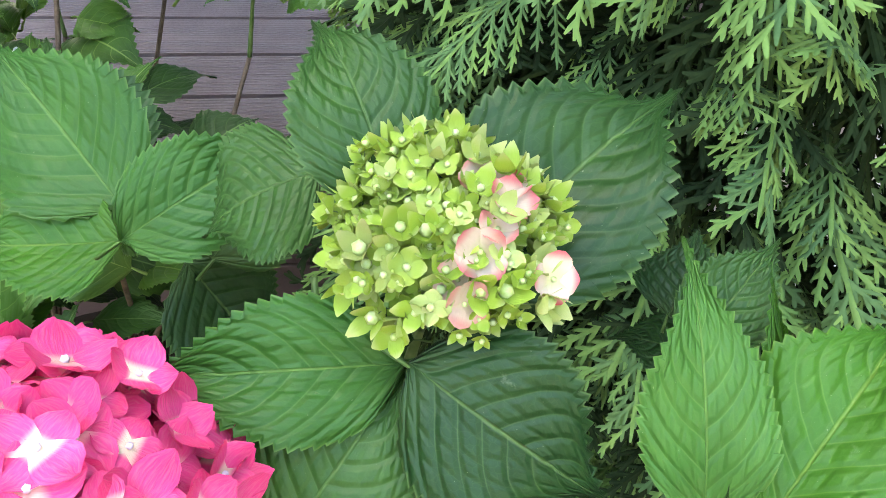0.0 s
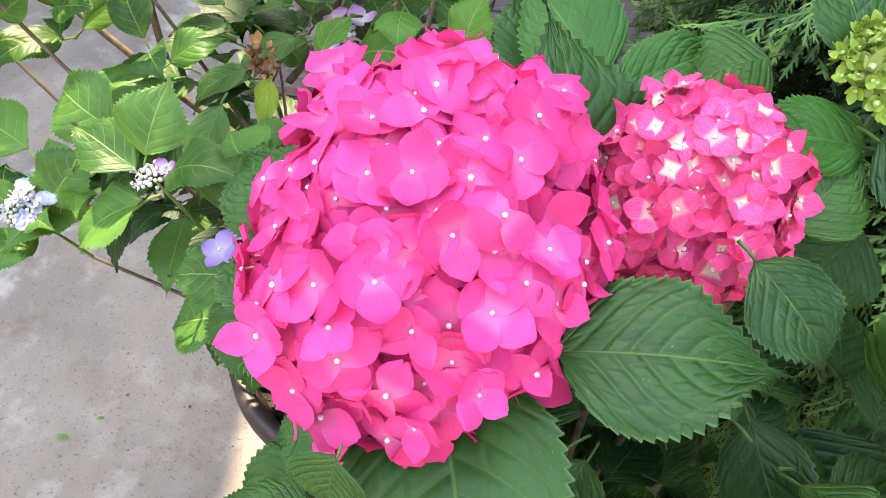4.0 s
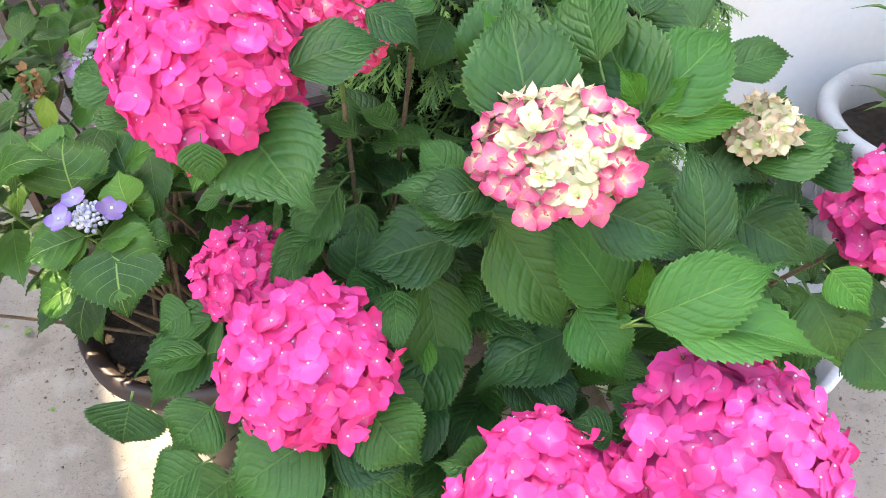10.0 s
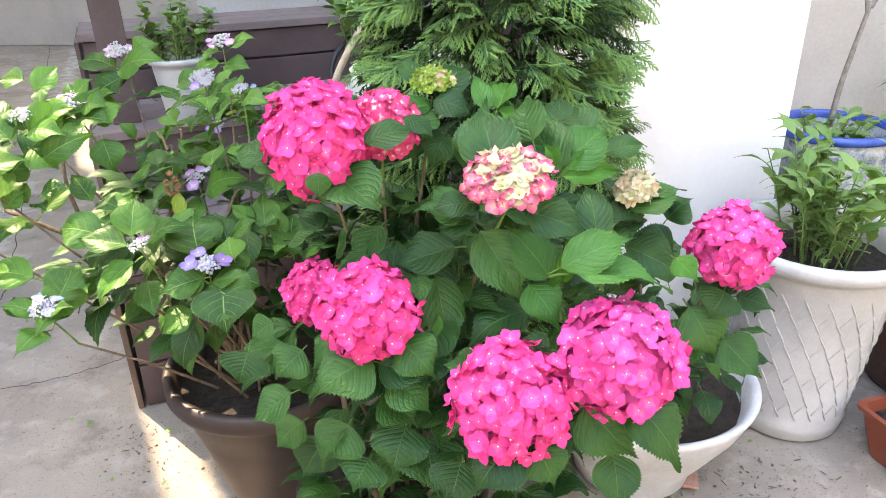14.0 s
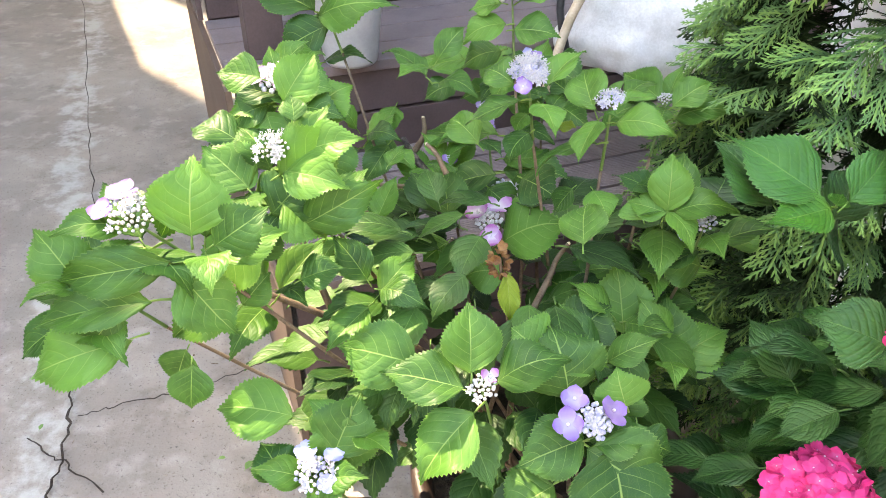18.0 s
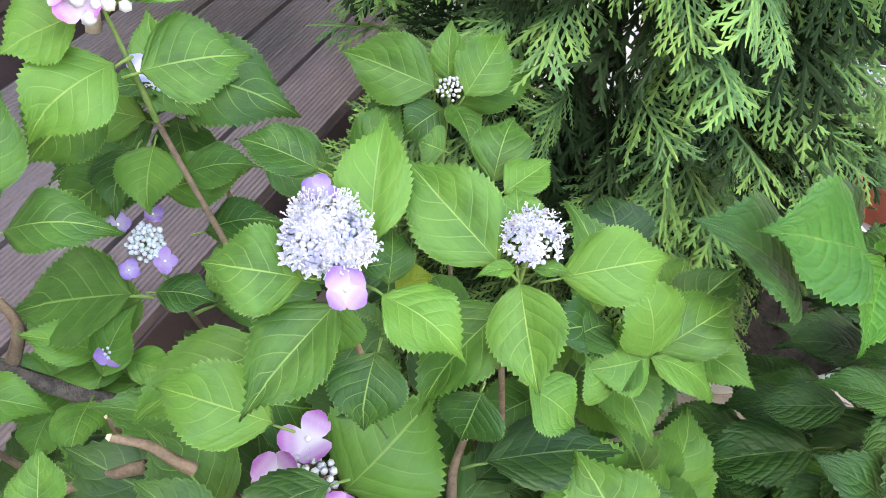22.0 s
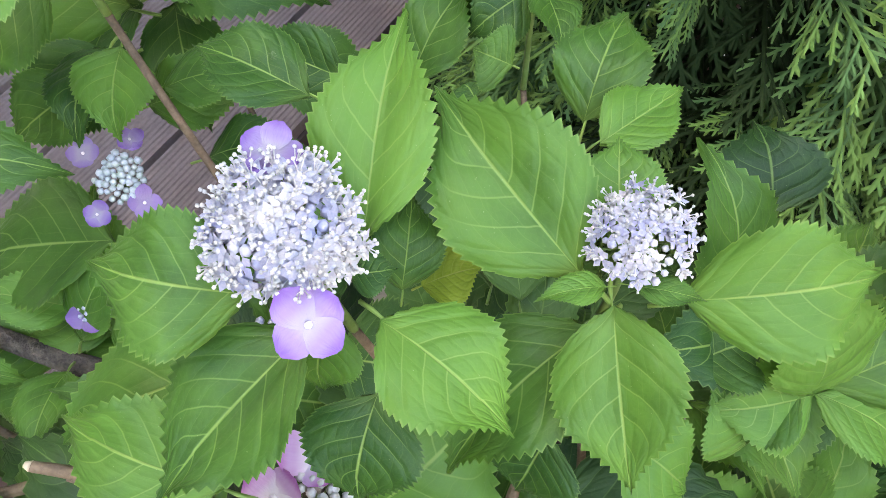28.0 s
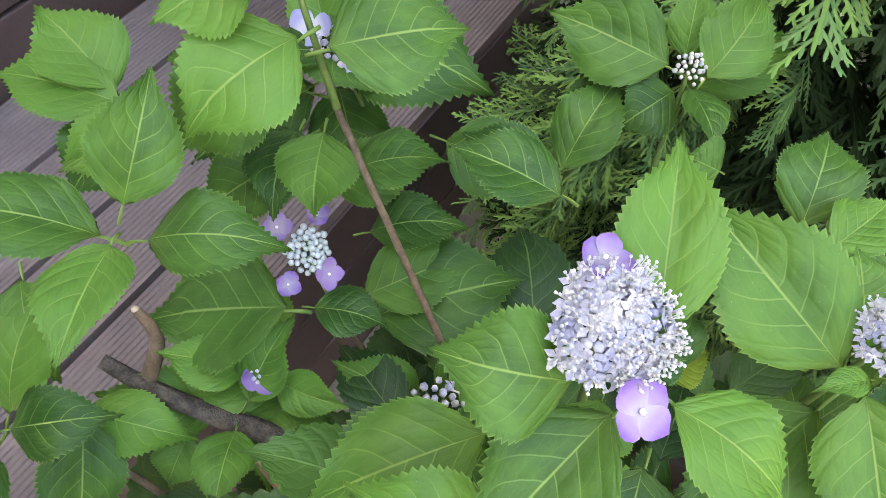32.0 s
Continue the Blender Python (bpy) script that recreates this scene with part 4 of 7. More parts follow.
lace_head(LACES, (-0.694, 1.255, 1.075), (0.13, -0.34, 0.85), 0.0514, "lilac", ((105, 1.17, 1.1), (164, 1.16, 0.9)), BUD_WHITE, 0.35, 70, 32, 0.017, "white lacecap with lilac outer florets")
lace_head(LACES, (-0.801, 1.304, 0.946), (0.17, -0.3, 0.86), 0.0413, "lilac_pink", ((-150, 0.97, 1), (148, 0.87, 0.9)), BUD_WHITE, 0.1, 40, 33, 0.015, "pale lacecap in bud")
lace_head(LACES, (-0.514, 1.197, 0.752), (0.11, -0.29, 0.89), 0.0481, "blue", ((104, 1.30, 0.9), (36, 1.39, 0.85), (-49, 0.85, 0.8)), BUD_BLUE, 0.3, 40, 34, 0.017, "blue lacecap with small outer florets")
lace_head(LACES, (-0.672, 1.975, 1.113), (0.06, -0.32, 0.78), 0.0544, "lilac_pink", ((156, 0.88, 1), (15, 1.20, 1), (-88, 0.55, 0.9), (-136, 0.85, 0.8)), BUD_WHITE, 0.2, 36, 35, 0.019, "pink lacecap")
lace_head(LACES, (-0.319, 1.832, 1.161), (-0.07, -0.36, 0.75), 0.0542, "lilac_pink", ((-179, 0.92, 0.9), (-13, 0.92, 0.9), (-128, 0.69, 0.9), (74, 0.77, 0.8)), BUD_WHITE, 0.2, 36, 36, 0.017, "lilac lacecap")
lace_head(LACES, (-0.269, 1.901, 1.017), (-0.11, -0.43, 0.74), 0.0320, "blue", ((-44, 1.19, 1.05), (137, 1.39, 0.9)), BUD_BLUE, 0.1, 26, 37, 0.017, "lacecap with lilac-blue outer florets")
lace_head(LACES, (-0.063, 1.769, 1.019), (-0.25, -0.34, 0.78), 0.0229, "lilac", (), BUD_WHITE, 0, 26, 38, 0.012, "tight white lacecap bud")
lace_head(LACES, (-0.565, 1.654, 0.83), (0.11, -0.41, 0.77), 0.0427, "lilac", ((153, 0.91, 0.9), (6, 0.58, 0.8)), BUD_BLUE, 0.1, 30, 39, 0.0145, "small lilac lacecap")
lace_head(LACES, (-0.405, 1.76, 0.89), (0.04, -0.44, 0.74), 0.0196, "lilac", ((84, 0.00, 1.0),), BUD_BLUE, 0.1, 16, 40, 0.0145, "lilac floret of a small lacecap")
shoot(PINKS, "big", (0.406, 0.919, 0.748), (-0.04, -0.39, 0.87), 0.1, 2, 7)
shoot(PINKS, "big", (0.575, 0.969, 0.794), (-0.17, -0.42, 0.82), 0.1, 2, 8)
shoot(BOWLPLANT, "big", (0.821, 1.272, 0.853), (-0.26, -0.48, 0.65), 0.1, 2, 9)
shoot(BOWLPLANT, "big", (0.621, 1.233, 0.985), (-0.11, -0.34, 0.77), 0.1, 2, 10)
shoot(LACES, "lace", (-0.308, 1.687, 0.867), (-0.11, -0.36, 0.87), 0.085, 2, 15)
shoot(LACES, "lace", (-0.043, 1.485, 0.963), (-0.26, -0.28, 0.82), 0.085, 2, 16)
shoot(LACES, "lace", (-0.209, 1.415, 0.808), (-0.05, -0.37, 0.83), 0.085, 2, 18)
shoot(LACES, "lace", (-0.696, 1.261, 1.062), (0.13, -0.34, 0.85), 0.085, 2, 22)
shoot(LACES, "lace", (-0.803, 1.308, 0.935), (0.17, -0.3, 0.86), 0.085, 2, 23)
shoot(LACES, "lace", (-0.516, 1.201, 0.739), (0.11, -0.29, 0.89), 0.085, 2, 24)
shoot(LACES, "lace", (-0.267, 1.905, 1.01), (-0.11, -0.43, 0.74), 0.085, 2, 27)
shoot(LACES, "lace", (-0.061, 1.772, 1.014), (-0.25, -0.34, 0.78), 0.085, 2, 28)
shoot(LACES, "lace", (-0.567, 1.66, 0.819), (0.11, -0.41, 0.77), 0.085, 2, 29)
shoot(LACES, "lace", (-0.405, 1.763, 0.885), (0.04, -0.44, 0.74), 0.085, 2, 30)
shoot(LACES, "lace", (-0.43, 1.748, 0.876), (0.04, -0.35, 0.79), 0.092, 2, 31)
shoot(LACES, "lace", (-0.442, 1.801, 1.048), (0.04, -0.37, 0.74), 0.092, 2, 32)
shoot(LACES, "lace", (-0.566, 1.793, 0.921), (0.08, -0.35, 0.77), 0.092, 2, 33)
shoot(LACES, "lace", (-0.471, 1.386, 0.905), (0.07, -0.31, 0.85), 0.092, 2, 34)
shoot(LACES, "lace", (-0.14, 1.435, 0.84), (-0.07, -0.3, 0.85), 0.092, 2, 35)
shoot(LACES, "lace", (-0.076, 1.399, 0.816), (-0.09, -0.29, 0.86), 0.092, 2, 36)
shoot(LACES, "lace", (-0.09, 1.516, 0.976), (-0.09, -0.34, 0.8), 0.092, 2, 37)
shoot(LACES, "lace", (-0.481, 1.253, 0.773), (0.07, -0.25, 0.9), 0.092, 2, 38)
shoot(LACES, "lace", (-0.09, 1.529, 0.861), (-0.08, -0.32, 0.83), 0.092, 2, 39)
shoot(LACES, "lace", (-0.626, 1.391, 1.036), (0.14, -0.32, 0.8), 0.092, 2, 40)
shoot(LACES, "lace", (-0.625, 1.263, 1.04), (0.16, -0.3, 0.82), 0.092, 2, 41)
shoot(LACES, "lace", (-0.599, 1.365, 0.91), (0.12, -0.3, 0.84), 0.092, 2, 42)
shoot(LACES, "lace", (-0.76, 1.24, 0.992), (0.2, -0.26, 0.82), 0.092, 2, 43)
shoot(LACES, "lace", (-0.679, 1.733, 1.023), (0.12, -0.35, 0.75), 0.092, 2, 44)
shoot(LACES, "lace", (-0.674, 1.936, 1.018), (0.1, -0.36, 0.73), 0.092, 2, 45)
shoot(LACES, "lace", (-0.176, 1.331, 0.85), (-0.06, -0.29, 0.87), 0.092, 2, 46)
leaf(PINKS, "big", (0.230, 1.400, 1.144), (0.172, 1.455, 1.182), 0.056, (0.2, -0.44, 0.76), 1)
leaf(PINKS, "big", (0.260, 1.393, 1.124), (0.316, 1.498, 1.170), 0.083, (0.03, -0.54, 0.74), 2)
leaf(PINKS, "big", (0.256, 1.352, 1.128), (0.335, 1.346, 1.099), 0.064, (-0.02, -0.35, 0.89), 3)
leaf(PINKS, "mid", (0.252, 1.361, 1.116), (0.171, 1.315, 1.121), 0.050, (0.16, -0.2, 0.92), 2)
leaf(PINKS, "big", (0.251, 1.372, 1.114), (0.212, 1.355, 1.115), 0.021, (0.15, -0.31, 0.89), 5)
leaf(PINKS, "big", (0.259, 1.449, 1.147), (0.233, 1.471, 1.146), 0.015, (0.1, -0.47, 0.76), 6)
leaf(PINKS, "big", (0.203, 1.387, 1.085), (0.22, 1.344, 1.001), 0.083, (0.16, -0.25, 0.92), 7)
leaf(PINKS, "big", (0.175, 1.444, 1.109), (0.129, 1.411, 1.077), 0.075, (0.26, -0.35, 0.81), 8)
leaf(PINKS, "mid", (0.062, 1.432, 1.047), (-0.048, 1.475, 1.105), 0.090, (0.28, -0.43, 0.71), 9)
leaf(PINKS, "mid", (0.083, 1.409, 1.056), (0.145, 1.48, 1.095), 0.059, (0.18, -0.46, 0.74), 10)
leaf(PINKS, "young", (0.071, 1.421, 1.041), (-0.009, 1.383, 1.04), 0.064, (0.27, -0.39, 0.77), 11)
leaf(PINKS, "young", (0.08, 1.426, 1.041), (0.088, 1.435, 1.053), 0.027, (0.21, -0.43, 0.76), 12)
leaf(PINKS, "big", (0.099, 1.451, 1.006), (0.132, 1.526, 1.046), 0.069, (0.16, -0.46, 0.76), 13)
leaf(PINKS, "big", (0.087, 1.446, 1.006), (0.138, 1.445, 0.927), 0.081, (0.16, -0.4, 0.81), 14)
leaf(PINKS, "big", (0.235, 1.300, 1.083), (0.254, 1.361, 1.116), 0.059, (0.05, -0.42, 0.82), 15)
leaf(PINKS, "big", (0.222, 1.196, 1.138), (0.277, 1.183, 1.1), 0.049, (-0.02, -0.37, 0.87), 16)
leaf(PINKS, "big", (0.165, 1.112, 1.118), (0.259, 1.157, 1.124), 0.070, (0.03, -0.35, 0.89), 1)
leaf(PINKS, "big", (0.126, 1.227, 1.088), (0.069, 1.266, 1.191), 0.089, (0.23, -0.41, 0.77), 18)
leaf(PINKS, "big", (0.123, 1.097, 1.079), (0.208, 0.995, 1.055), 0.103, (-0.08, -0.28, 0.9), 19)
leaf(PINKS, "big", (0.005, 1.125, 1.089), (-0.055, 1.147, 1.097), 0.062, (0.17, -0.42, 0.8), 20)
leaf(PINKS, "big", (0.039, 1.088, 1.079), (-0.014, 1.109, 1.087), 0.071, (0.13, -0.39, 0.83), 21)
leaf(PINKS, "big", (0.021, 1.451, 1.022), (-0.05, 1.517, 1.079), 0.106, (0.09, -0.52, 0.68), 22)
leaf(PINKS, "big", (0.276, 1.36, 1.062), (0.251, 1.317, 1.005), 0.069, (0.01, -0.39, 0.86), 23)
leaf(PINKS, "big", (0.115, 1.025, 1.1), (0.114, 1.016, 1.06), 0.038, (-0.01, -0.33, 0.9), 24)
leaf(PINKS, "young", (0.359, 1.25, 1.024), (0.315, 1.296, 1.088), 0.040, (-0.22, -0.45, 0.74), 25)
leaf(PINKS, "young", (0.359, 1.24, 1.064), (0.325, 1.273, 1.114), 0.031, (-0.23, -0.45, 0.72), 26)
leaf(PINKS, "young", (0.369, 1.252, 1.045), (0.418, 1.26, 1.069), 0.034, (-0.26, -0.43, 0.73), 27)
leaf(PINKS, "big", (0.344, 1.269, 1.009), (0.355, 1.335, 1.141), 0.094, (-0.23, -0.60, 0.5), 28)
leaf(PINKS, "big", (0.377, 1.279, 1.045), (0.457, 1.343, 1.087), 0.082, (-0.27, -0.44, 0.7), 29)
leaf(PINKS, "mid", (0.359, 1.348, 1.109), (0.328, 1.406, 1.169), 0.042, (-0.11, -0.42, 0.82), 30)
leaf(PINKS, "young", (0.376, 1.354, 1.11), (0.408, 1.428, 1.152), 0.058, (-0.19, -0.41, 0.8), 31)
leaf(PINKS, "young", (0.379, 1.352, 1.108), (0.427, 1.355, 1.096), 0.049, (-0.21, -0.34, 0.85), 32)
leaf(PINKS, "big", (0.369, 1.398, 1.082), (0.424, 1.436, 1.086), 0.044, (-0.17, -0.4, 0.82), 33)
leaf(PINKS, "big", (0.337, 1.429, 1.105), (0.34, 1.466, 1.124), 0.038, (-0.08, -0.43, 0.81), 34)
leaf(PINKS, "big", (0.361, 1.436, 1.078), (0.32, 1.436, 1.075), 0.041, (-0.08, -0.38, 0.86), 35)
leaf(PINKS, "young", (0.418, 1.374, 1.069), (0.36, 1.429, 1.144), 0.032, (-0.23, -0.49, 0.65), 36)
leaf(PINKS, "mid", (0.413, 1.377, 1.073), (0.512, 1.381, 1.079), 0.064, (-0.28, -0.46, 0.67), 37)
leaf(PINKS, "big", (0.465, 1.396, 1.065), (0.487, 1.449, 1.108), 0.067, (-0.28, -0.47, 0.65), 38)
leaf(PINKS, "big", (0.466, 1.396, 1.05), (0.422, 1.395, 1.033), 0.068, (-0.26, -0.46, 0.69), 39)
leaf(PINKS, "big", (0.346, 1.412, 1.109), (0.367, 1.454, 1.141), 0.035, (-0.2, -0.51, 0.63), 40)
leaf(PINKS, "big", (0.376, 1.322, 0.929), (0.367, 1.273, 0.845), 0.129, (-0.2, -0.39, 0.81), 41)
leaf(PINKS, "big", (0.389, 1.323, 0.96), (0.477, 1.285, 0.861), 0.133, (-0.25, -0.39, 0.79), 42)
leaf(PINKS, "big", (0.277, 1.289, 0.921), (0.36, 1.247, 0.832), 0.069, (-0.17, -0.38, 0.83), 43)
leaf(PINKS, "big", (0.361, 1.244, 0.785), (0.27, 1.194, 0.699), 0.129, (-0.15, -0.31, 0.89), 44)
leaf(PINKS, "big", (0.333, 1.066, 1.012), (0.248, 1.069, 1.027), 0.075, (-0.21, -0.33, 0.85), 45)
leaf(PINKS, "big", (0.353, 1.064, 1.038), (0.299, 1.034, 1.02), 0.044, (-0.26, -0.3, 0.85), 46)
leaf(PINKS, "big", (0.379, 1.080, 1.079), (0.348, 1.172, 1.168), 0.100, (-0.21, -0.4, 0.76), 47)
leaf(PINKS, "big", (0.435, 1.156, 1.109), (0.427, 1.251, 1.165), 0.071, (-0.26, -0.46, 0.69), 48)
leaf(PINKS, "big", (0.476, 1.224, 1.123), (0.487, 1.295, 1.155), 0.048, (-0.28, -0.46, 0.66), 49)
leaf(PINKS, "big", (0.48, 1.144, 1.058), (0.428, 1.255, 1.131), 0.095, (-0.08, -0.53, 0.66), 50)
leaf(PINKS, "mid", (0.48, 1.15, 1.066), (0.564, 1.221, 1.12), 0.079, (-0.14, -0.52, 0.66), 51)
leaf(PINKS, "young", (0.474, 1.152, 1.068), (0.451, 1.158, 1.108), 0.030, (-0.1, -0.52, 0.68), 52)
leaf(PINKS, "young", (0.485, 1.151, 1.065), (0.518, 1.158, 1.1), 0.030, (-0.13, -0.52, 0.68), 53)
leaf(PINKS, "young", (0.48, 1.141, 1.055), (0.588, 1.158, 1.061), 0.042, (-0.15, -0.5, 0.69), 54)
leaf(PINKS, "big", (0.557, 1.216, 1.07), (0.637, 1.246, 1.079), 0.051, (-0.19, -0.51, 0.65), 55)
leaf(PINKS, "big", (0.539, 1.259, 1.091), (0.499, 1.333, 1.119), 0.071, (-0.12, -0.54, 0.62), 56)
leaf(PINKS, "big", (0.421, 1.048, 1.032), (0.523, 1.032, 1.002), 0.067, (-0.11, -0.46, 0.77), 57)
leaf(PINKS, "big", (0.335, 1.05, 1.044), (0.275, 1.037, 1.037), 0.045, (0.05, -0.48, 0.76), 58)
leaf(PINKS, "big", (0.346, 1.058, 1.008), (0.278, 1.046, 1.002), 0.056, (0.04, -0.46, 0.78), 59)
leaf(PINKS, "big", (0.313, 1.11, 1.009), (0.27, 1.134, 1.042), 0.045, (0.06, -0.49, 0.73), 60)
leaf(PINKS, "big", (0.533, 1.053, 0.979), (0.519, 1.129, 1.052), 0.059, (-0.15, -0.47, 0.74), 61)
leaf(PINKS, "big", (0.35, 1.088, 0.98), (0.429, 1.04, 0.87), 0.091, (-0.03, -0.43, 0.81), 62)
leaf(PINKS, "young", (0.488, 1.062, 0.904), (0.486, 1.062, 0.979), 0.028, (-0.11, -0.43, 0.81), 63)
leaf(PINKS, "young", (0.472, 1.046, 0.902), (0.458, 1.038, 0.94), 0.018, (-0.1, -0.42, 0.82), 64)
leaf(PINKS, "mid", (0.467, 1.054, 0.913), (0.393, 1.100, 0.989), 0.073, (-0.07, -0.44, 0.8), 65)
leaf(PINKS, "mid", (0.473, 0.980, 0.971), (0.586, 1.013, 1.011), 0.068, (-0.14, -0.35, 0.83), 66)
leaf(PINKS, "mid", (0.482, 0.981, 0.961), (0.635, 0.965, 0.955), 0.076, (-0.15, -0.32, 0.85), 67)
leaf(PINKS, "mid", (0.431, 1.055, 0.903), (0.480, 1.002, 0.853), 0.068, (-0.08, -0.31, 0.88), 68)
leaf(PINKS, "big", (0.312, 1.107, 0.942), (0.204, 1.077, 0.921), 0.095, (0.08, -0.44, 0.8), 69)
leaf(PINKS, "big", (0.275, 1.107, 0.889), (0.298, 1.034, 0.773), 0.084, (0.05, -0.4, 0.85), 70)
leaf(PINKS, "big", (0.434, 1.08, 0.839), (0.328, 1.03, 0.796), 0.087, (-0.02, -0.39, 0.86), 71)
leaf(PINKS, "big", (0.2, 1.109, 0.87), (0.207, 1.142, 0.938), 0.061, (0.12, -0.44, 0.79), 72)
leaf(PINKS, "young", (0.28, 1.066, 0.842), (0.258, 1.031, 0.79), 0.047, (0.07, -0.38, 0.86), 73)
leaf(PINKS, "big", (0.2, 0.947, 0.82), (0.288, 0.932, 0.808), 0.072, (0.09, -0.32, 0.9), 74)
leaf(PINKS, "big", (0.191, 0.942, 0.831), (0.107, 0.889, 0.796), 0.107, (0.17, -0.29, 0.89), 75)
leaf(PINKS, "big", (0.215, 0.95, 0.792), (0.285, 0.925, 0.74), 0.075, (0.08, -0.3, 0.91), 76)
leaf(PINKS, "big", (0.003, 1.163, 0.741), (-0.098, 1.083, 0.647), 0.106, (0.24, -0.34, 0.83), 77)
leaf(PINKS, "big", (0.074, 0.974, 0.821), (0.033, 0.94, 0.787), 0.069, (0.23, -0.3, 0.86), 78)
leaf(PINKS, "big", (-0.003, 1.165, 0.744), (-0.081, 1.147, 0.732), 0.061, (0.24, -0.36, 0.81), 79)
leaf(PINKS, "big", (0.244, 1.003, 0.834), (0.278, 0.982, 0.791), 0.057, (0.08, -0.35, 0.88), 80)
leaf(PINKS, "big", (0.2, 0.97, 0.805), (0.084, 0.935, 0.766), 0.096, (0.12, -0.48, 0.74), 81)
leaf(PINKS, "big", (0.197, 0.963, 0.744), (0.261, 0.938, 0.708), 0.088, (0.07, -0.47, 0.77), 82)
leaf(PINKS, "big", (0.236, 0.96, 0.849), (0.291, 0.93, 0.805), 0.079, (0.06, -0.5, 0.73), 83)
leaf(PINKS, "big", (0.056, 0.95, 0.754), (-0.01, 0.919, 0.717), 0.071, (0.17, -0.45, 0.75), 84)
leaf(PINKS, "big", (-0.019, 0.984, 0.809), (-0.034, 0.96, 0.759), 0.083, (0.19, -0.47, 0.73), 85)
leaf(PINKS, "big", (0.409, 0.866, 0.737), (0.35, 0.817, 0.687), 0.099, (-0.01, -0.45, 0.8), 86)
leaf(PINKS, "big", (0.443, 0.873, 0.726), (0.473, 0.85, 0.675), 0.072, (-0.05, -0.45, 0.8), 87)
leaf(PINKS, "big", (0.579, 0.937, 0.772), (0.664, 0.885, 0.68), 0.093, (-0.13, -0.46, 0.77), 88)
leaf(PINKS, "big", (0.518, 0.939, 0.76), (0.599, 0.897, 0.688), 0.104, (-0.1, -0.46, 0.77), 89)
leaf(PINKS, "big", (0.565, 0.924, 0.677), (0.571, 0.868, 0.608), 0.078, (-0.1, -0.44, 0.8), 90)
leaf(PINKS, "big", (0.351, 0.919, 0.829), (0.304, 0.912, 0.844), 0.057, (0.02, -0.5, 0.74), 91)
leaf(PINKS, "big", (0.46, 0.945, 0.858), (0.419, 0.942, 0.876), 0.039, (-0.07, -0.41, 0.83), 92)
leaf(PINKS, "big", (0.235, 0.96, 0.688), (0.218, 0.908, 0.627), 0.104, (0.07, -0.45, 0.79), 93)
leaf(PINKS, "big", (0.271, 0.969, 0.657), (0.291, 0.898, 0.6), 0.116, (0.04, -0.45, 0.8), 94)
leaf(PINKS, "big", (0.175, 0.95, 0.625), (0.149, 0.909, 0.589), 0.095, (0.1, -0.43, 0.8), 95)
leaf(PINKS, "big", (0.33, 0.905, 0.665), (0.312, 0.858, 0.615), 0.090, (0.02, -0.44, 0.81), 96)
leaf(PINKS, "big", (0.138, 0.973, 0.678), (0.101, 0.935, 0.626), 0.096, (0.12, -0.45, 0.78), 97)
leaf(PINKS, "big", (0.056, 0.987, 0.668), (0.01, 0.956, 0.632), 0.076, (0.16, -0.44, 0.77), 98)
leaf(PINKS, "big", (0.09, 0.991, 0.627), (0.052, 0.952, 0.573), 0.088, (0.14, -0.44, 0.79), 99)
leaf(PINKS, "big", (-0.041, 1.173, 0.747), (-0.081, 1.149, 0.725), 0.072, (0.18, -0.49, 0.7), 100)
leaf(BOWLPLANT, "big", (0.609, 1.205, 0.97), (0.708, 1.234, 1.006), 0.089, (-0.22, -0.47, 0.7), 101)
leaf(BOWLPLANT, "big", (0.609, 1.21, 0.899), (0.705, 1.176, 0.864), 0.088, (-0.21, -0.43, 0.76), 102)
leaf(BOWLPLANT, "big", (0.604, 1.244, 0.939), (0.555, 1.278, 0.968), 0.064, (-0.16, -0.49, 0.71), 103)
leaf(BOWLPLANT, "young", (0.662, 1.081, 0.941), (0.693, 1.041, 0.922), 0.044, (-0.26, -0.39, 0.77), 104)
leaf(BOWLPLANT, "big", (0.677, 1.22, 0.949), (0.718, 1.23, 0.988), 0.080, (-0.15, -0.54, 0.62), 105)
leaf(BOWLPLANT, "big", (0.596, 1.235, 0.988), (0.632, 1.196, 0.949), 0.102, (-0.11, -0.55, 0.62), 106)
leaf(BOWLPLANT, "big", (0.796, 1.222, 0.808), (0.766, 1.19, 0.766), 0.083, (-0.17, -0.5, 0.68), 107)
leaf(BOWLPLANT, "big", (0.737, 1.224, 0.771), (0.79, 1.184, 0.682), 0.097, (-0.16, -0.49, 0.7), 108)
leaf(BOWLPLANT, "big", (0.807, 1.22, 0.71), (0.872, 1.164, 0.656), 0.091, (-0.19, -0.48, 0.71), 109)
leaf(BOWLPLANT, "big", (0.706, 1.265, 0.86), (0.609, 1.276, 0.892), 0.091, (-0.12, -0.53, 0.64), 110)
leaf(BOWLPLANT, "big", (0.758, 1.241, 0.711), (0.713, 1.201, 0.632), 0.087, (-0.15, -0.49, 0.72), 111)
leaf(BOWLPLANT, "big", (0.824, 1.236, 0.788), (0.891, 1.212, 0.776), 0.054, (-0.2, -0.49, 0.67), 112)
leaf(LACES, "lace", (-0.306, 1.601, 1.099), (-0.351, 1.637, 1.105), 0.051, (0.08, -0.42, 0.86), 113)
leaf(LACES, "lace", (-0.294, 1.584, 1.083), (-0.371, 1.568, 1.054), 0.053, (0.1, -0.29, 0.93), 114)
leaf(LACES, "lace", (-0.269, 1.577, 1.082), (-0.247, 1.519, 1.065), 0.050, (-0.12, -0.22, 0.96), 1)
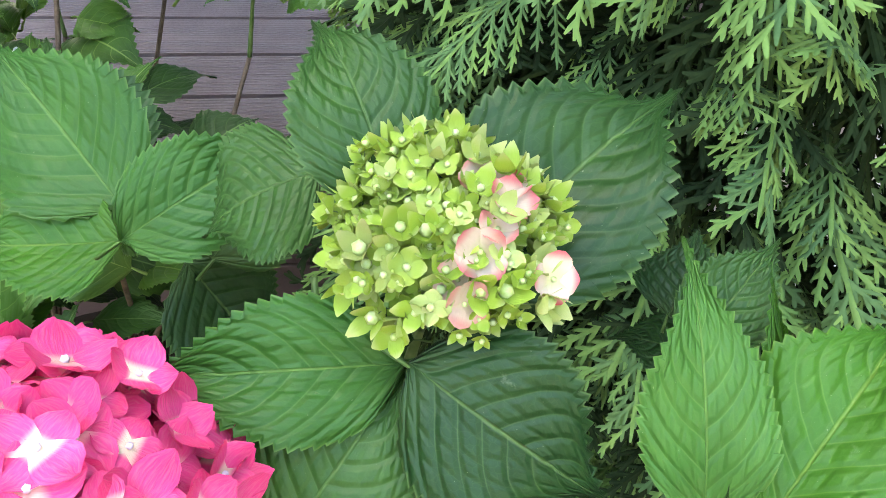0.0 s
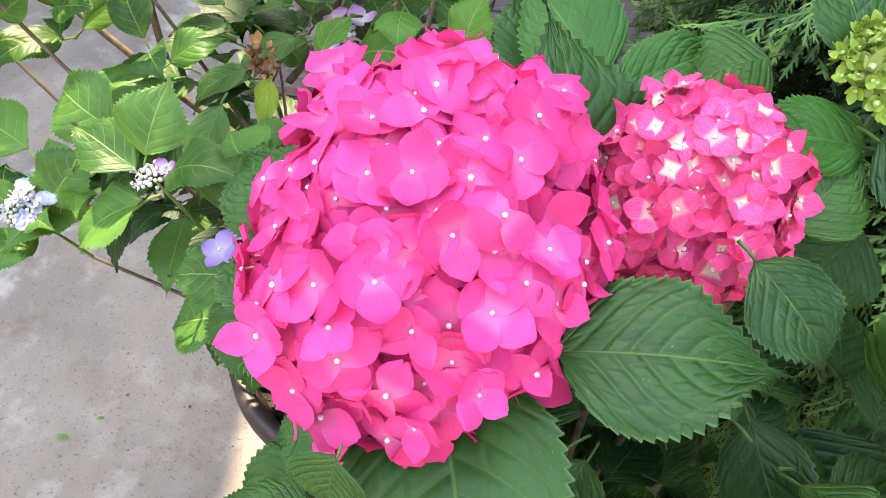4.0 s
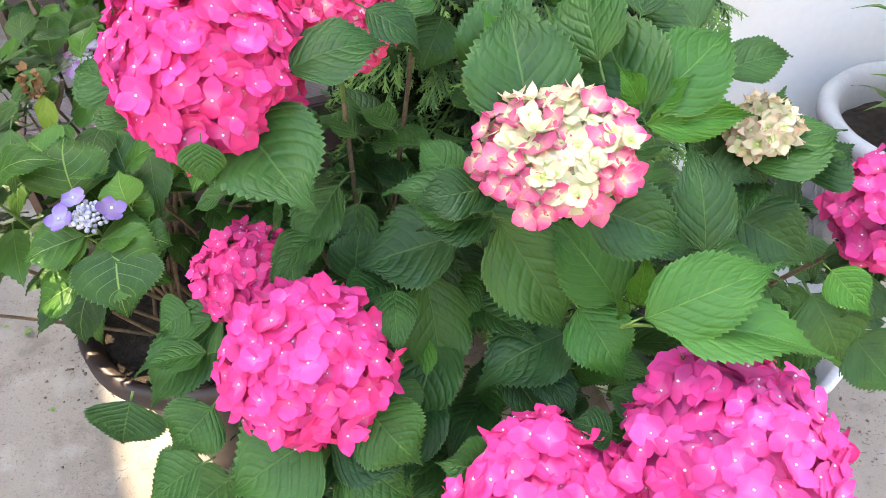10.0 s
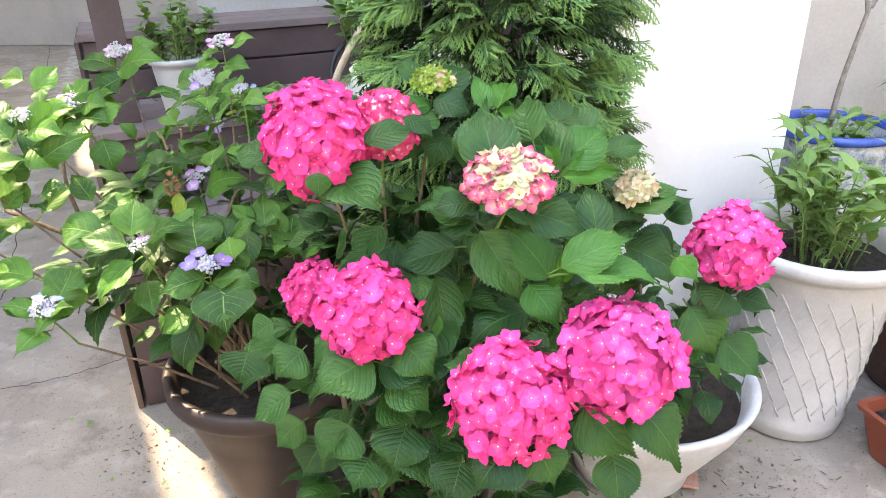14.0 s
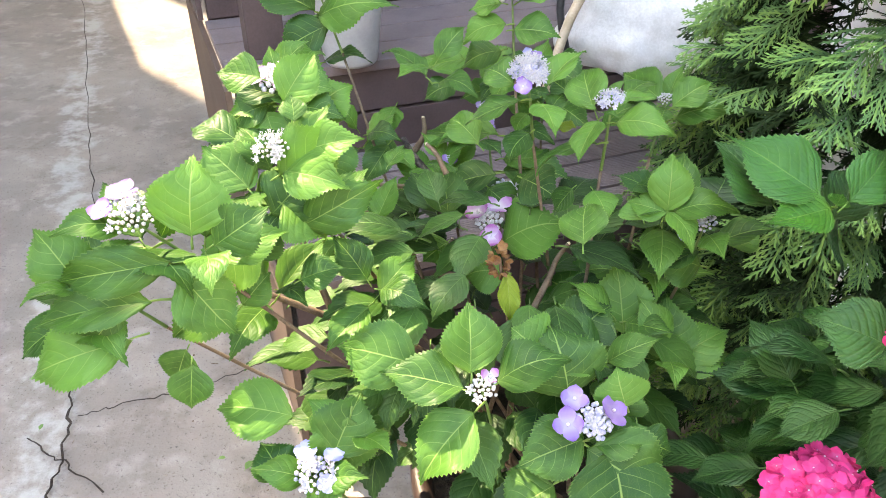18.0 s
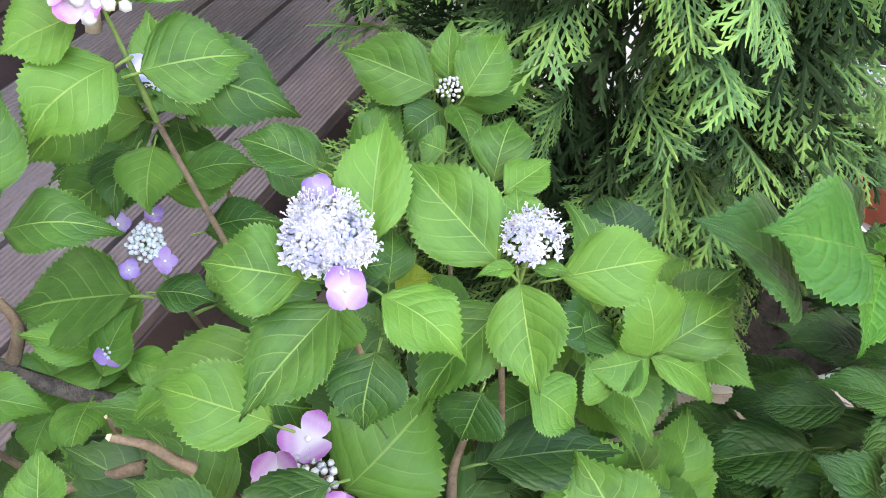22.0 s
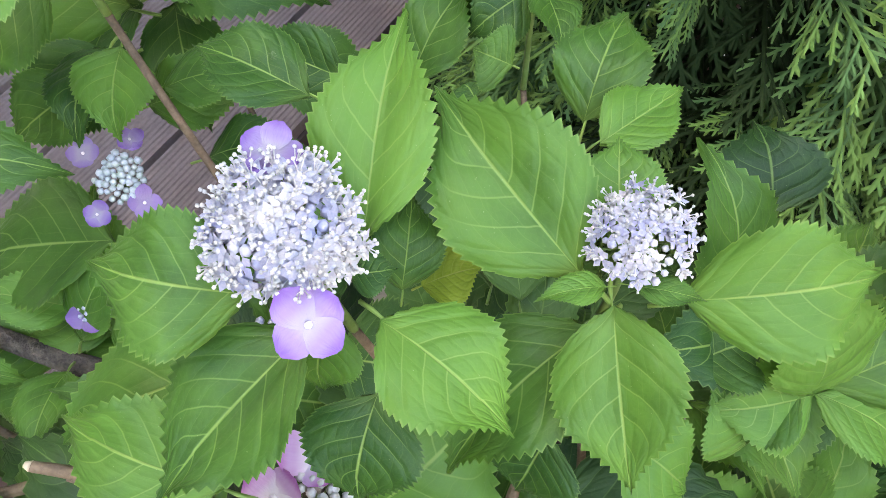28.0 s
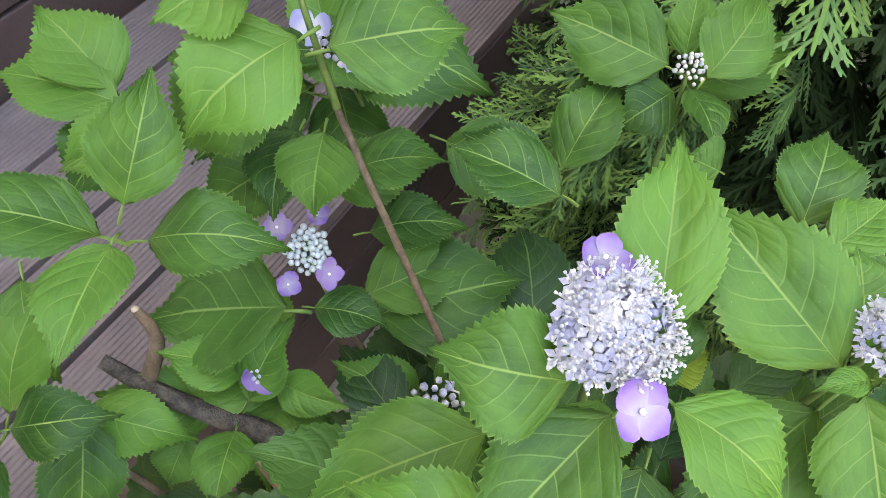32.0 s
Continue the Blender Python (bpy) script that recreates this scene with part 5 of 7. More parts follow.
leaf(LACES, "lace", (-0.279, 1.565, 1.044), (-0.308, 1.539, 1.011), 0.051, (-0.02, -0.16, 0.98), 116)
leaf(LACES, "lace", (-0.262, 1.600, 1.095), (-0.211, 1.663, 1.134), 0.046, (-0.18, -0.44, 0.83), 117)
leaf(LACES, "lace", (-0.254, 1.591, 1.064), (-0.233, 1.619, 1.083), 0.030, (-0.12, -0.28, 0.92), 118)
leaf(LACES, "lace", (-0.273, 1.593, 1.094), (-0.257, 1.585, 1.095), 0.018, (-0.09, -0.27, 0.93), 119)
leaf(LACES, "yellow", (-0.241, 1.601, 1.038), (-0.213, 1.594, 1.042), 0.030, (-0.14, -0.24, 0.93), 120)
leaf(LACES, "lace", (-0.283, 1.597, 1.058), (-0.3, 1.581, 1.034), 0.038, (-0.02, -0.24, 0.95), 121)
leaf(LACES, "lace", (-0.199, 1.553, 1.089), (-0.214, 1.638, 1.116), 0.059, (-0.27, -0.35, 0.86), 122)
leaf(LACES, "lace", (-0.173, 1.526, 1.084), (-0.103, 1.496, 1.089), 0.049, (-0.43, -0.1, 0.86), 123)
leaf(LACES, "lace", (-0.194, 1.540, 1.079), (-0.221, 1.483, 1.049), 0.050, (-0.26, -0.1, 0.95), 2)
leaf(LACES, "lace", (-0.197, 1.543, 1.092), (-0.222, 1.551, 1.094), 0.013, (-0.22, -0.18, 0.93), 125)
leaf(LACES, "lace", (-0.189, 1.539, 1.092), (-0.170, 1.520, 1.093), 0.011, (-0.28, -0.13, 0.92), 126)
leaf(LACES, "lace", (-0.175, 1.563, 1.090), (-0.158, 1.590, 1.102), 0.034, (-0.29, -0.22, 0.88), 127)
leaf(LACES, "lace", (-0.150, 1.616, 1.077), (-0.106, 1.649, 1.094), 0.042, (-0.31, -0.29, 0.82), 128)
leaf(LACES, "lace", (-0.159, 1.598, 1.089), (-0.111, 1.602, 1.092), 0.032, (-0.32, -0.24, 0.85), 129)
leaf(LACES, "lace", (-0.190, 1.546, 1.043), (-0.271, 1.535, 1.003), 0.057, (-0.14, -0.13, 0.97), 130)
leaf(LACES, "lace", (-0.19, 1.511, 0.991), (-0.17, 1.473, 0.967), 0.050, (-0.2, -0.03, 0.96), 131)
leaf(LACES, "lace", (-0.216, 1.529, 0.982), (-0.239, 1.518, 0.947), 0.052, (-0.12, -0.08, 0.98), 132)
leaf(LACES, "lace", (-0.142, 1.518, 0.997), (-0.104, 1.511, 0.993), 0.048, (-0.29, -0.07, 0.92), 133)
leaf(LACES, "lace", (-0.176, 1.665, 1.059), (-0.176, 1.673, 1.063), 0.036, (-0.22, -0.34, 0.84), 134)
leaf(LACES, "lace", (-0.153, 1.667, 1.067), (-0.166, 1.683, 1.071), 0.033, (-0.24, -0.35, 0.83), 135)
leaf(LACES, "shaded", (-0.011, 1.578, 0.942), (0.018, 1.630, 0.964), 0.076, (-0.41, -0.14, 0.82), 136)
leaf(LACES, "lace", (-0.101, 1.484, 0.984), (-0.142, 1.492, 0.966), 0.044, (-0.28, -0.02, 0.93), 137)
leaf(LACES, "lace", (-0.096, 1.480, 0.984), (-0.064, 1.431, 0.958), 0.041, (-0.32, 0.03, 0.91), 138)
leaf(LACES, "lace", (-0.095, 1.484, 0.986), (-0.104, 1.512, 0.997), 0.030, (-0.35, -0.02, 0.89), 139)
leaf(LACES, "lace", (-0.088, 1.484, 0.977), (-0.029, 1.489, 0.984), 0.040, (-0.32, -0.04, 0.91), 140)
leaf(LACES, "lace", (-0.097, 1.481, 0.983), (-0.094, 1.525, 1.049), 0.057, (-0.3, -0.37, 0.77), 141)
leaf(LACES, "lace", (-0.095, 1.48, 0.983), (-0.147, 1.498, 0.986), 0.047, (-0.28, -0.36, 0.79), 142)
leaf(LACES, "lace", (-0.089, 1.479, 0.983), (-0.009, 1.471, 1), 0.051, (-0.32, -0.34, 0.78), 143)
leaf(LACES, "lace", (-0.069, 1.783, 1.011), (-0.123, 1.861, 1.027), 0.067, (-0.29, -0.38, 0.76), 144)
leaf(LACES, "lace", (-0.05, 1.763, 1.009), (0.009, 1.783, 1.048), 0.057, (-0.37, -0.32, 0.75), 145)
leaf(LACES, "lace", (-0.065, 1.772, 0.994), (-0.111, 1.776, 0.975), 0.048, (-0.3, -0.33, 0.8), 146)
leaf(LACES, "lace", (-0.213, 1.732, 1.032), (-0.247, 1.778, 1.039), 0.040, (-0.19, -0.38, 0.83), 147)
leaf(LACES, "lace", (-0.373, 1.785, 0.917), (-0.462, 1.834, 0.910), 0.092, (0.01, -0.32, 0.91), 149)
leaf(LACES, "lace", (-0.356, 1.777, 0.919), (-0.316, 1.742, 0.915), 0.041, (-0.1, -0.27, 0.93), 150)
leaf(LACES, "lace", (-0.318, 1.865, 0.993), (-0.362, 1.818, 0.977), 0.050, (-0.11, -0.36, 0.87), 151)
leaf(LACES, "lace", (-0.313, 1.872, 0.976), (-0.391, 1.872, 0.959), 0.062, (-0.07, -0.39, 0.85), 152)
leaf(LACES, "lace", (-0.313, 1.841, 0.960), (-0.242, 1.817, 0.971), 0.048, (-0.18, -0.34, 0.86), 153)
leaf(LACES, "lace", (-0.392, 1.750, 0.846), (-0.461, 1.809, 0.849), 0.050, (0.01, -0.27, 0.93), 154)
leaf(LACES, "lace", (-0.312, 1.778, 0.864), (-0.194, 1.745, 0.878), 0.094, (-0.17, -0.24, 0.92), 155)
leaf(LACES, "lace", (-0.294, 1.906, 0.982), (-0.377, 1.98, 0.992), 0.076, (-0.09, -0.44, 0.8), 156)
leaf(LACES, "lace", (-0.286, 1.916, 0.978), (-0.39, 1.914, 0.951), 0.070, (-0.08, -0.41, 0.83), 157)
leaf(LACES, "lace", (-0.259, 1.923, 1.004), (-0.181, 1.833, 0.996), 0.086, (-0.22, -0.39, 0.8), 158)
leaf(LACES, "lace", (-0.281, 1.929, 1.023), (-0.261, 1.861, 1.006), 0.057, (-0.17, -0.42, 0.8), 159)
leaf(LACES, "lace", (-0.224, 1.827, 0.971), (-0.174, 1.77, 0.959), 0.059, (-0.25, -0.3, 0.85), 160)
leaf(LACES, "lace", (-0.155, 1.777, 0.953), (-0.087, 1.806, 0.994), 0.051, (-0.32, -0.28, 0.82), 161)
leaf(LACES, "lace", (-0.414, 1.995, 0.95), (-0.49, 2.055, 0.968), 0.072, (0.04, -0.46, 0.78), 162)
leaf(LACES, "lace", (-0.417, 1.988, 0.933), (-0.479, 1.961, 0.908), 0.064, (0.03, -0.42, 0.82), 163)
leaf(LACES, "lace", (-0.416, 2.004, 0.955), (-0.441, 2.086, 0.99), 0.073, (0.01, -0.48, 0.76), 164)
leaf(LACES, "lace", (-0.539, 1.954, 0.822), (-0.58, 1.904, 0.78), 0.085, (0.12, -0.34, 0.88), 165)
leaf(LACES, "lace", (-0.394, 1.594, 0.881), (-0.41, 1.659, 0.934), 0.070, (-0.04, -0.35, 0.89), 166)
leaf(LACES, "lace", (-0.324, 1.66, 0.925), (-0.406, 1.661, 0.894), 0.073, (-0.07, -0.36, 0.87), 167)
leaf(LACES, "lace", (-0.306, 1.563, 0.858), (-0.208, 1.579, 0.895), 0.109, (-0.17, -0.29, 0.9), 168)
leaf(LACES, "lace", (-0.334, 1.654, 0.902), (-0.286, 1.624, 0.878), 0.075, (-0.12, -0.34, 0.88), 169)
leaf(LACES, "lace", (-0.282, 1.635, 0.933), (-0.227, 1.6, 0.922), 0.078, (-0.17, -0.33, 0.87), 170)
leaf(LACES, "lace", (-0.299, 1.537, 0.822), (-0.363, 1.537, 0.812), 0.078, (-0.1, -0.25, 0.94), 171)
leaf(LACES, "lace", (-0.391, 1.582, 0.842), (-0.429, 1.556, 0.818), 0.065, (-0.03, -0.28, 0.93), 172)
leaf(LACES, "lace", (-0.454, 1.596, 0.831), (-0.481, 1.581, 0.822), 0.071, (0.01, -0.29, 0.92), 173)
leaf(LACES, "lace", (-0.514, 1.633, 0.842), (-0.488, 1.682, 0.897), 0.057, (0.04, -0.35, 0.89), 174)
leaf(LACES, "lace", (-0.177, 1.542, 0.774), (-0.233, 1.579, 0.787), 0.134, (-0.19, -0.25, 0.91), 175)
leaf(LACES, "lace", (-0.209, 1.395, 0.981), (-0.204, 1.455, 1.009), 0.064, (-0.26, -0.2, 0.9), 176)
leaf(LACES, "lace", (-0.125, 1.478, 0.971), (-0.139, 1.506, 0.991), 0.052, (-0.3, -0.24, 0.86), 177)
leaf(LACES, "lace", (-0.212, 1.281, 0.835), (-0.243, 1.345, 0.897), 0.113, (0.26, -0.36, 0.8), 178)
leaf(LACES, "lace", (-0.194, 1.243, 0.803), (-0.275, 1.207, 0.787), 0.071, (0.26, -0.3, 0.85), 179)
leaf(LACES, "lace", (-0.159, 1.247, 0.788), (-0.138, 1.176, 0.719), 0.125, (0.2, -0.29, 0.89), 180)
leaf(LACES, "lace", (-0.185, 1.257, 0.788), (-0.108, 1.269, 0.792), 0.067, (0.2, -0.33, 0.86), 181)
leaf(LACES, "lace", (-0.223, 1.231, 0.732), (-0.285, 1.198, 0.7), 0.090, (0.26, -0.27, 0.87), 182)
leaf(LACES, "lace", (-0.155, 1.294, 0.797), (-0.137, 1.326, 0.831), 0.076, (0.2, -0.36, 0.84), 183)
leaf(LACES, "lace", (-0.126, 1.284, 0.797), (-0.119, 1.251, 0.758), 0.061, (0.18, -0.33, 0.87), 184)
leaf(LACES, "lace", (-0.199, 1.412, 0.817), (-0.151, 1.446, 0.851), 0.091, (0.2, -0.41, 0.79), 185)
leaf(LACES, "lace", (-0.182, 1.411, 0.783), (-0.151, 1.398, 0.764), 0.078, (0.19, -0.39, 0.82), 186)
leaf(LACES, "lace", (-0.332, 1.26, 0.883), (-0.342, 1.317, 0.946), 0.078, (0.02, -0.44, 0.8), 187)
leaf(LACES, "lace", (-0.302, 1.256, 0.873), (-0.218, 1.283, 0.9), 0.070, (-0.04, -0.43, 0.82), 188)
leaf(LACES, "lace", (-0.34, 1.248, 0.867), (-0.439, 1.251, 0.885), 0.066, (0.06, -0.41, 0.83), 189)
leaf(LACES, "lace", (-0.326, 1.241, 0.838), (-0.386, 1.179, 0.777), 0.081, (0.03, -0.38, 0.87), 190)
leaf(LACES, "lace", (-0.396, 1.272, 0.874), (-0.499, 1.284, 0.887), 0.083, (0.09, -0.42, 0.82), 191)
leaf(LACES, "lace", (-0.249, 1.321, 0.871), (-0.289, 1.333, 0.893), 0.086, (-0.03, -0.44, 0.8), 192)
leaf(LACES, "lace", (-0.635, 1.426, 1.077), (-0.709, 1.451, 1.081), 0.058, (0.18, -0.4, 0.81), 193)
leaf(LACES, "lace", (-0.567, 1.432, 1.106), (-0.575, 1.457, 1.131), 0.034, (0.09, -0.44, 0.8), 194)
leaf(LACES, "lace", (-0.572, 1.392, 1.06), (-0.487, 1.366, 1.058), 0.064, (0.04, -0.38, 0.86), 195)
leaf(LACES, "lace", (-0.609, 1.405, 1.062), (-0.646, 1.386, 1.028), 0.044, (0.14, -0.37, 0.85), 196)
leaf(LACES, "lace", (-0.551, 1.404, 1.08), (-0.478, 1.406, 1.105), 0.057, (0.03, -0.41, 0.84), 197)
leaf(LACES, "lace", (-0.631, 1.402, 1.051), (-0.705, 1.41, 1.036), 0.056, (0.17, -0.37, 0.84), 198)
leaf(LACES, "lace", (-0.708, 1.733, 1.015), (-0.784, 1.77, 1.032), 0.067, (0.17, -0.48, 0.72), 199)
leaf(LACES, "lace", (-0.687, 1.74, 1.03), (-0.641, 1.777, 1.086), 0.065, (0.12, -0.5, 0.7), 200)
leaf(LACES, "lace", (-0.658, 1.728, 1.026), (-0.585, 1.709, 1.029), 0.062, (0.09, -0.49, 0.73), 201)
leaf(LACES, "lace", (-0.675, 1.708, 0.997), (-0.566, 1.679, 1.001), 0.084, (0.09, -0.47, 0.75), 202)
leaf(LACES, "lace", (-0.7, 1.714, 0.996), (-0.767, 1.702, 0.961), 0.062, (0.16, -0.46, 0.75), 203)
leaf(LACES, "lace", (-0.701, 1.706, 0.987), (-0.668, 1.655, 0.94), 0.062, (0.14, -0.45, 0.77), 204)
leaf(LACES, "lace", (-0.679, 1.967, 1.07), (-0.812, 2.017, 1.083), 0.104, (0.14, -0.53, 0.63), 205)
leaf(LACES, "lace", (-0.673, 1.961, 1.065), (-0.524, 1.947, 1.098), 0.110, (0.07, -0.54, 0.65), 206)
leaf(LACES, "lace", (-0.653, 1.946, 1.054), (-0.749, 1.926, 1.001), 0.086, (0.12, -0.52, 0.67), 207)
leaf(LACES, "lace", (-0.638, 1.981, 1.1), (-0.56, 1.991, 1.136), 0.071, (0.06, -0.55, 0.62), 208)
leaf(LACES, "lace", (-0.333, 1.841, 1.136), (-0.388, 1.846, 1.124), 0.053, (-0.08, -0.54, 0.65), 209)
leaf(LACES, "lace", (-0.305, 1.838, 1.142), (-0.233, 1.843, 1.171), 0.065, (-0.14, -0.54, 0.63), 210)
leaf(LACES, "lace", (-0.324, 1.816, 1.11), (-0.396, 1.811, 1.081), 0.065, (-0.08, -0.53, 0.67), 211)
leaf(LACES, "lace", (-0.312, 1.808, 1.105), (-0.238, 1.788, 1.108), 0.064, (-0.14, -0.52, 0.66), 212)
leaf(LACES, "lace", (-0.696, 1.395, 1.052), (-0.727, 1.348, 0.973), 0.070, (0.26, -0.45, 0.7), 213)
leaf(LACES, "lace", (-0.615, 1.468, 1.143), (-0.674, 1.477, 1.146), 0.054, (0.21, -0.52, 0.62), 214)
leaf(LACES, "lace", (-0.585, 1.455, 1.12), (-0.552, 1.504, 1.168), 0.058, (0.17, -0.53, 0.62), 215)
leaf(LACES, "lace", (-0.534, 1.372, 0.998), (-0.476, 1.43, 1.054), 0.046, (0.13, -0.5, 0.71), 216)
leaf(LACES, "lace", (-0.566, 1.409, 1.053), (-0.533, 1.47, 1.117), 0.054, (0.16, -0.52, 0.66), 217)
leaf(LACES, "lace", (-0.593, 1.406, 1.053), (-0.642, 1.442, 1.093), 0.062, (0.2, -0.5, 0.67), 218)
leaf(LACES, "lace", (-0.73, 1.336, 0.973), (-0.85, 1.283, 0.897), 0.074, (0.3, -0.4, 0.74), 219)
leaf(LACES, "lace", (-0.631, 1.314, 0.929), (-0.706, 1.281, 0.876), 0.066, (0.23, -0.41, 0.77), 220)
leaf(LACES, "lace", (-0.766, 1.292, 0.916), (-0.89, 1.295, 0.919), 0.054, (0.31, -0.38, 0.74), 221)
leaf(LACES, "lace", (-0.82, 1.278, 0.904), (-0.892, 1.248, 0.854), 0.058, (0.32, -0.36, 0.76), 222)
leaf(LACES, "lace", (-0.773, 1.287, 0.91), (-0.822, 1.253, 0.852), 0.054, (0.3, -0.37, 0.77), 223)
leaf(LACES, "lace", (-0.68, 1.269, 0.872), (-0.695, 1.248, 0.828), 0.054, (0.24, -0.38, 0.8), 224)
leaf(LACES, "lace", (-0.616, 1.307, 0.918), (-0.588, 1.342, 0.946), 0.046, (0.19, -0.44, 0.76), 225)
leaf(LACES, "lace", (-0.55, 1.247, 0.792), (-0.653, 1.252, 0.794), 0.079, (0.18, -0.37, 0.84), 226)
leaf(LACES, "lace", (-0.497, 1.224, 0.752), (-0.47, 1.283, 0.814), 0.087, (0.11, -0.38, 0.85), 227)
leaf(LACES, "lace", (-0.558, 1.201, 0.728), (-0.593, 1.233, 0.76), 0.063, (0.17, -0.35, 0.86), 228)
leaf(LACES, "lace", (-0.48, 1.255, 0.793), (-0.49, 1.215, 0.721), 0.087, (0.11, -0.36, 0.86), 229)
leaf(LACES, "lace", (-0.195, 1.26, 0.804), (-0.264, 1.228, 0.77), 0.073, (-0.05, -0.38, 0.86), 230)
leaf(LACES, "lace", (-0.187, 1.248, 0.788), (-0.088, 1.223, 0.739), 0.115, (-0.11, -0.37, 0.86), 231)
leaf(LACES, "lace", (-0.143, 1.281, 0.827), (-0.16, 1.307, 0.866), 0.069, (-0.11, -0.42, 0.82), 232)
leaf(LACES, "lace", (-0.127, 1.259, 0.794), (-0.085, 1.255, 0.783), 0.054, (-0.13, -0.38, 0.85), 233)
leaf(LACES, "lace", (-0.131, 1.437, 0.807), (-0.146, 1.495, 0.891), 0.089, (-0.1, -0.46, 0.77), 234)
leaf(LACES, "lace", (-0.066, 1.421, 0.776), (-0.072, 1.475, 0.853), 0.089, (-0.14, -0.44, 0.78), 235)
leaf(LACES, "lace", (-0.066, 1.421, 0.776), (0.028, 1.437, 0.787), 0.075, (-0.16, -0.43, 0.79), 236)
leaf(LACES, "lace", (-0.073, 1.42, 0.776), (-0.177, 1.418, 0.787), 0.075, (-0.11, -0.43, 0.8), 237)
leaf(LACES, "lace", (-0.028, 1.503, 0.886), (-0.1, 1.505, 0.898), 0.080, (-0.14, -0.48, 0.74), 238)
leaf(LACES, "lace", (0.009, 1.526, 0.912), (0.055, 1.544, 0.932), 0.053, (-0.19, -0.48, 0.71), 239)
leaf(LACES, "lace", (-0.22, 1.442, 0.825), (-0.241, 1.416, 0.793), 0.080, (-0.05, -0.45, 0.8), 240)
leaf(LACES, "lace", (-0.656, 1.246, 1.023), (-0.788, 1.225, 1), 0.056, (0.34, -0.45, 0.61), 241)
leaf(LACES, "lace", (-0.679, 1.225, 0.986), (-0.815, 1.2, 0.958), 0.061, (0.35, -0.43, 0.63), 242)
leaf(LACES, "lace", (-0.702, 1.203, 0.948), (-0.818, 1.173, 0.904), 0.071, (0.35, -0.42, 0.64), 243)
leaf(LACES, "lace", (-0.646, 1.242, 1.012), (-0.587, 1.221, 0.947), 0.071, (0.3, -0.46, 0.63), 244)
leaf(LACES, "lace", (-0.636, 1.261, 1.049), (-0.638, 1.305, 1.125), 0.087, (0.31, -0.48, 0.58), 245)
leaf(LACES, "lace", (-0.613, 1.26, 1.041), (-0.556, 1.289, 1.075), 0.061, (0.29, -0.49, 0.6), 246)
leaf(LACES, "lace", (-0.636, 1.198, 0.922), (-0.638, 1.177, 0.871), 0.051, (0.31, -0.44, 0.67), 247)
leaf(LACES, "lace", (-0.714, 1.218, 0.98), (-0.757, 1.192, 0.927), 0.056, (0.34, -0.43, 0.63), 248)
leaf(LACES, "lace", (-0.588, 1.369, 1.014), (-0.541, 1.402, 1.059), 0.078, (0.26, -0.51, 0.59), 249)
leaf(LACES, "lace", (-0.574, 1.375, 1.024), (-0.518, 1.367, 0.984), 0.078, (0.25, -0.5, 0.61), 250)
leaf(LACES, "lace", (-0.6, 1.353, 0.987), (-0.66, 1.321, 0.925), 0.089, (0.29, -0.48, 0.63), 251)
leaf(LACES, "lace", (-0.55, 1.336, 0.94), (-0.498, 1.354, 0.954), 0.050, (0.25, -0.49, 0.64), 252)
leaf(LACES, "lace", (-0.552, 1.365, 0.998), (-0.453, 1.408, 1.05), 0.061, (0.24, -0.51, 0.6), 253)
leaf(LACES, "lace", (-0.615, 1.378, 1.04), (-0.673, 1.4, 1.085), 0.078, (0.29, -0.5, 0.58), 254)
leaf(LACES, "lace", (-0.578, 1.39, 1.055), (-0.501, 1.428, 1.101), 0.078, (0.25, -0.52, 0.57), 255)
leaf(LACES, "lace", (-0.618, 1.342, 0.969), (-0.576, 1.375, 1.013), 0.067, (0.27, -0.49, 0.61), 256)
leaf(LACES, "lace", (-0.653, 1.705, 0.98), (-0.621, 1.759, 1.07), 0.084, (0.23, -0.53, 0.56), 257)
leaf(LACES, "lace", (-0.622, 1.709, 0.982), (-0.567, 1.744, 1.027), 0.098, (0.22, -0.53, 0.57), 258)
leaf(LACES, "lace", (-0.674, 1.716, 1.008), (-0.771, 1.719, 1.025), 0.056, (0.26, -0.52, 0.56), 259)
leaf(LACES, "lace", (-0.606, 1.694, 0.949), (-0.575, 1.664, 0.87), 0.084, (0.22, -0.52, 0.6), 260)
leaf(LACES, "lace", (-0.521, 1.89, 0.924), (-0.531, 1.826, 0.883), 0.056, (0.13, -0.37, 0.85), 261)
leaf(LACES, "lace", (-0.394, 1.887, 1.024), (-0.469, 1.899, 0.999), 0.047, (0.03, -0.46, 0.79), 262)
leaf(LACES, "lace", (-0.331, 1.872, 1.048), (-0.4, 1.864, 1.016), 0.067, (-0.05, -0.46, 0.79), 263)
leaf(LACES, "lace", (-0.341, 1.85, 0.987), (-0.399, 1.854, 0.964), 0.050, (-0.04, -0.42, 0.83), 264)
leaf(LACES, "lace", (-0.31, 1.838, 1.014), (-0.338, 1.803, 0.981), 0.056, (-0.1, -0.4, 0.83), 265)
leaf(LACES, "lace", (-0.299, 1.824, 0.987), (-0.237, 1.798, 0.988), 0.045, (-0.16, -0.38, 0.83), 266)
leaf(LACES, "lace", (-0.246, 1.687, 1.081), (-0.281, 1.737, 1.089), 0.042, (-0.23, -0.36, 0.83), 267)
leaf(LACES, "lace", (-0.295, 1.812, 0.924), (-0.228, 1.782, 0.925), 0.045, (-0.16, -0.34, 0.87), 268)
leaf(LACES, "lace", (-0.314, 1.79, 0.883), (-0.222, 1.776, 0.9), 0.059, (-0.14, -0.31, 0.89), 269)
leaf(LACES, "lace", (-0.391, 1.763, 0.855), (-0.464, 1.81, 0.849), 0.056, (0.03, -0.31, 0.92), 270)
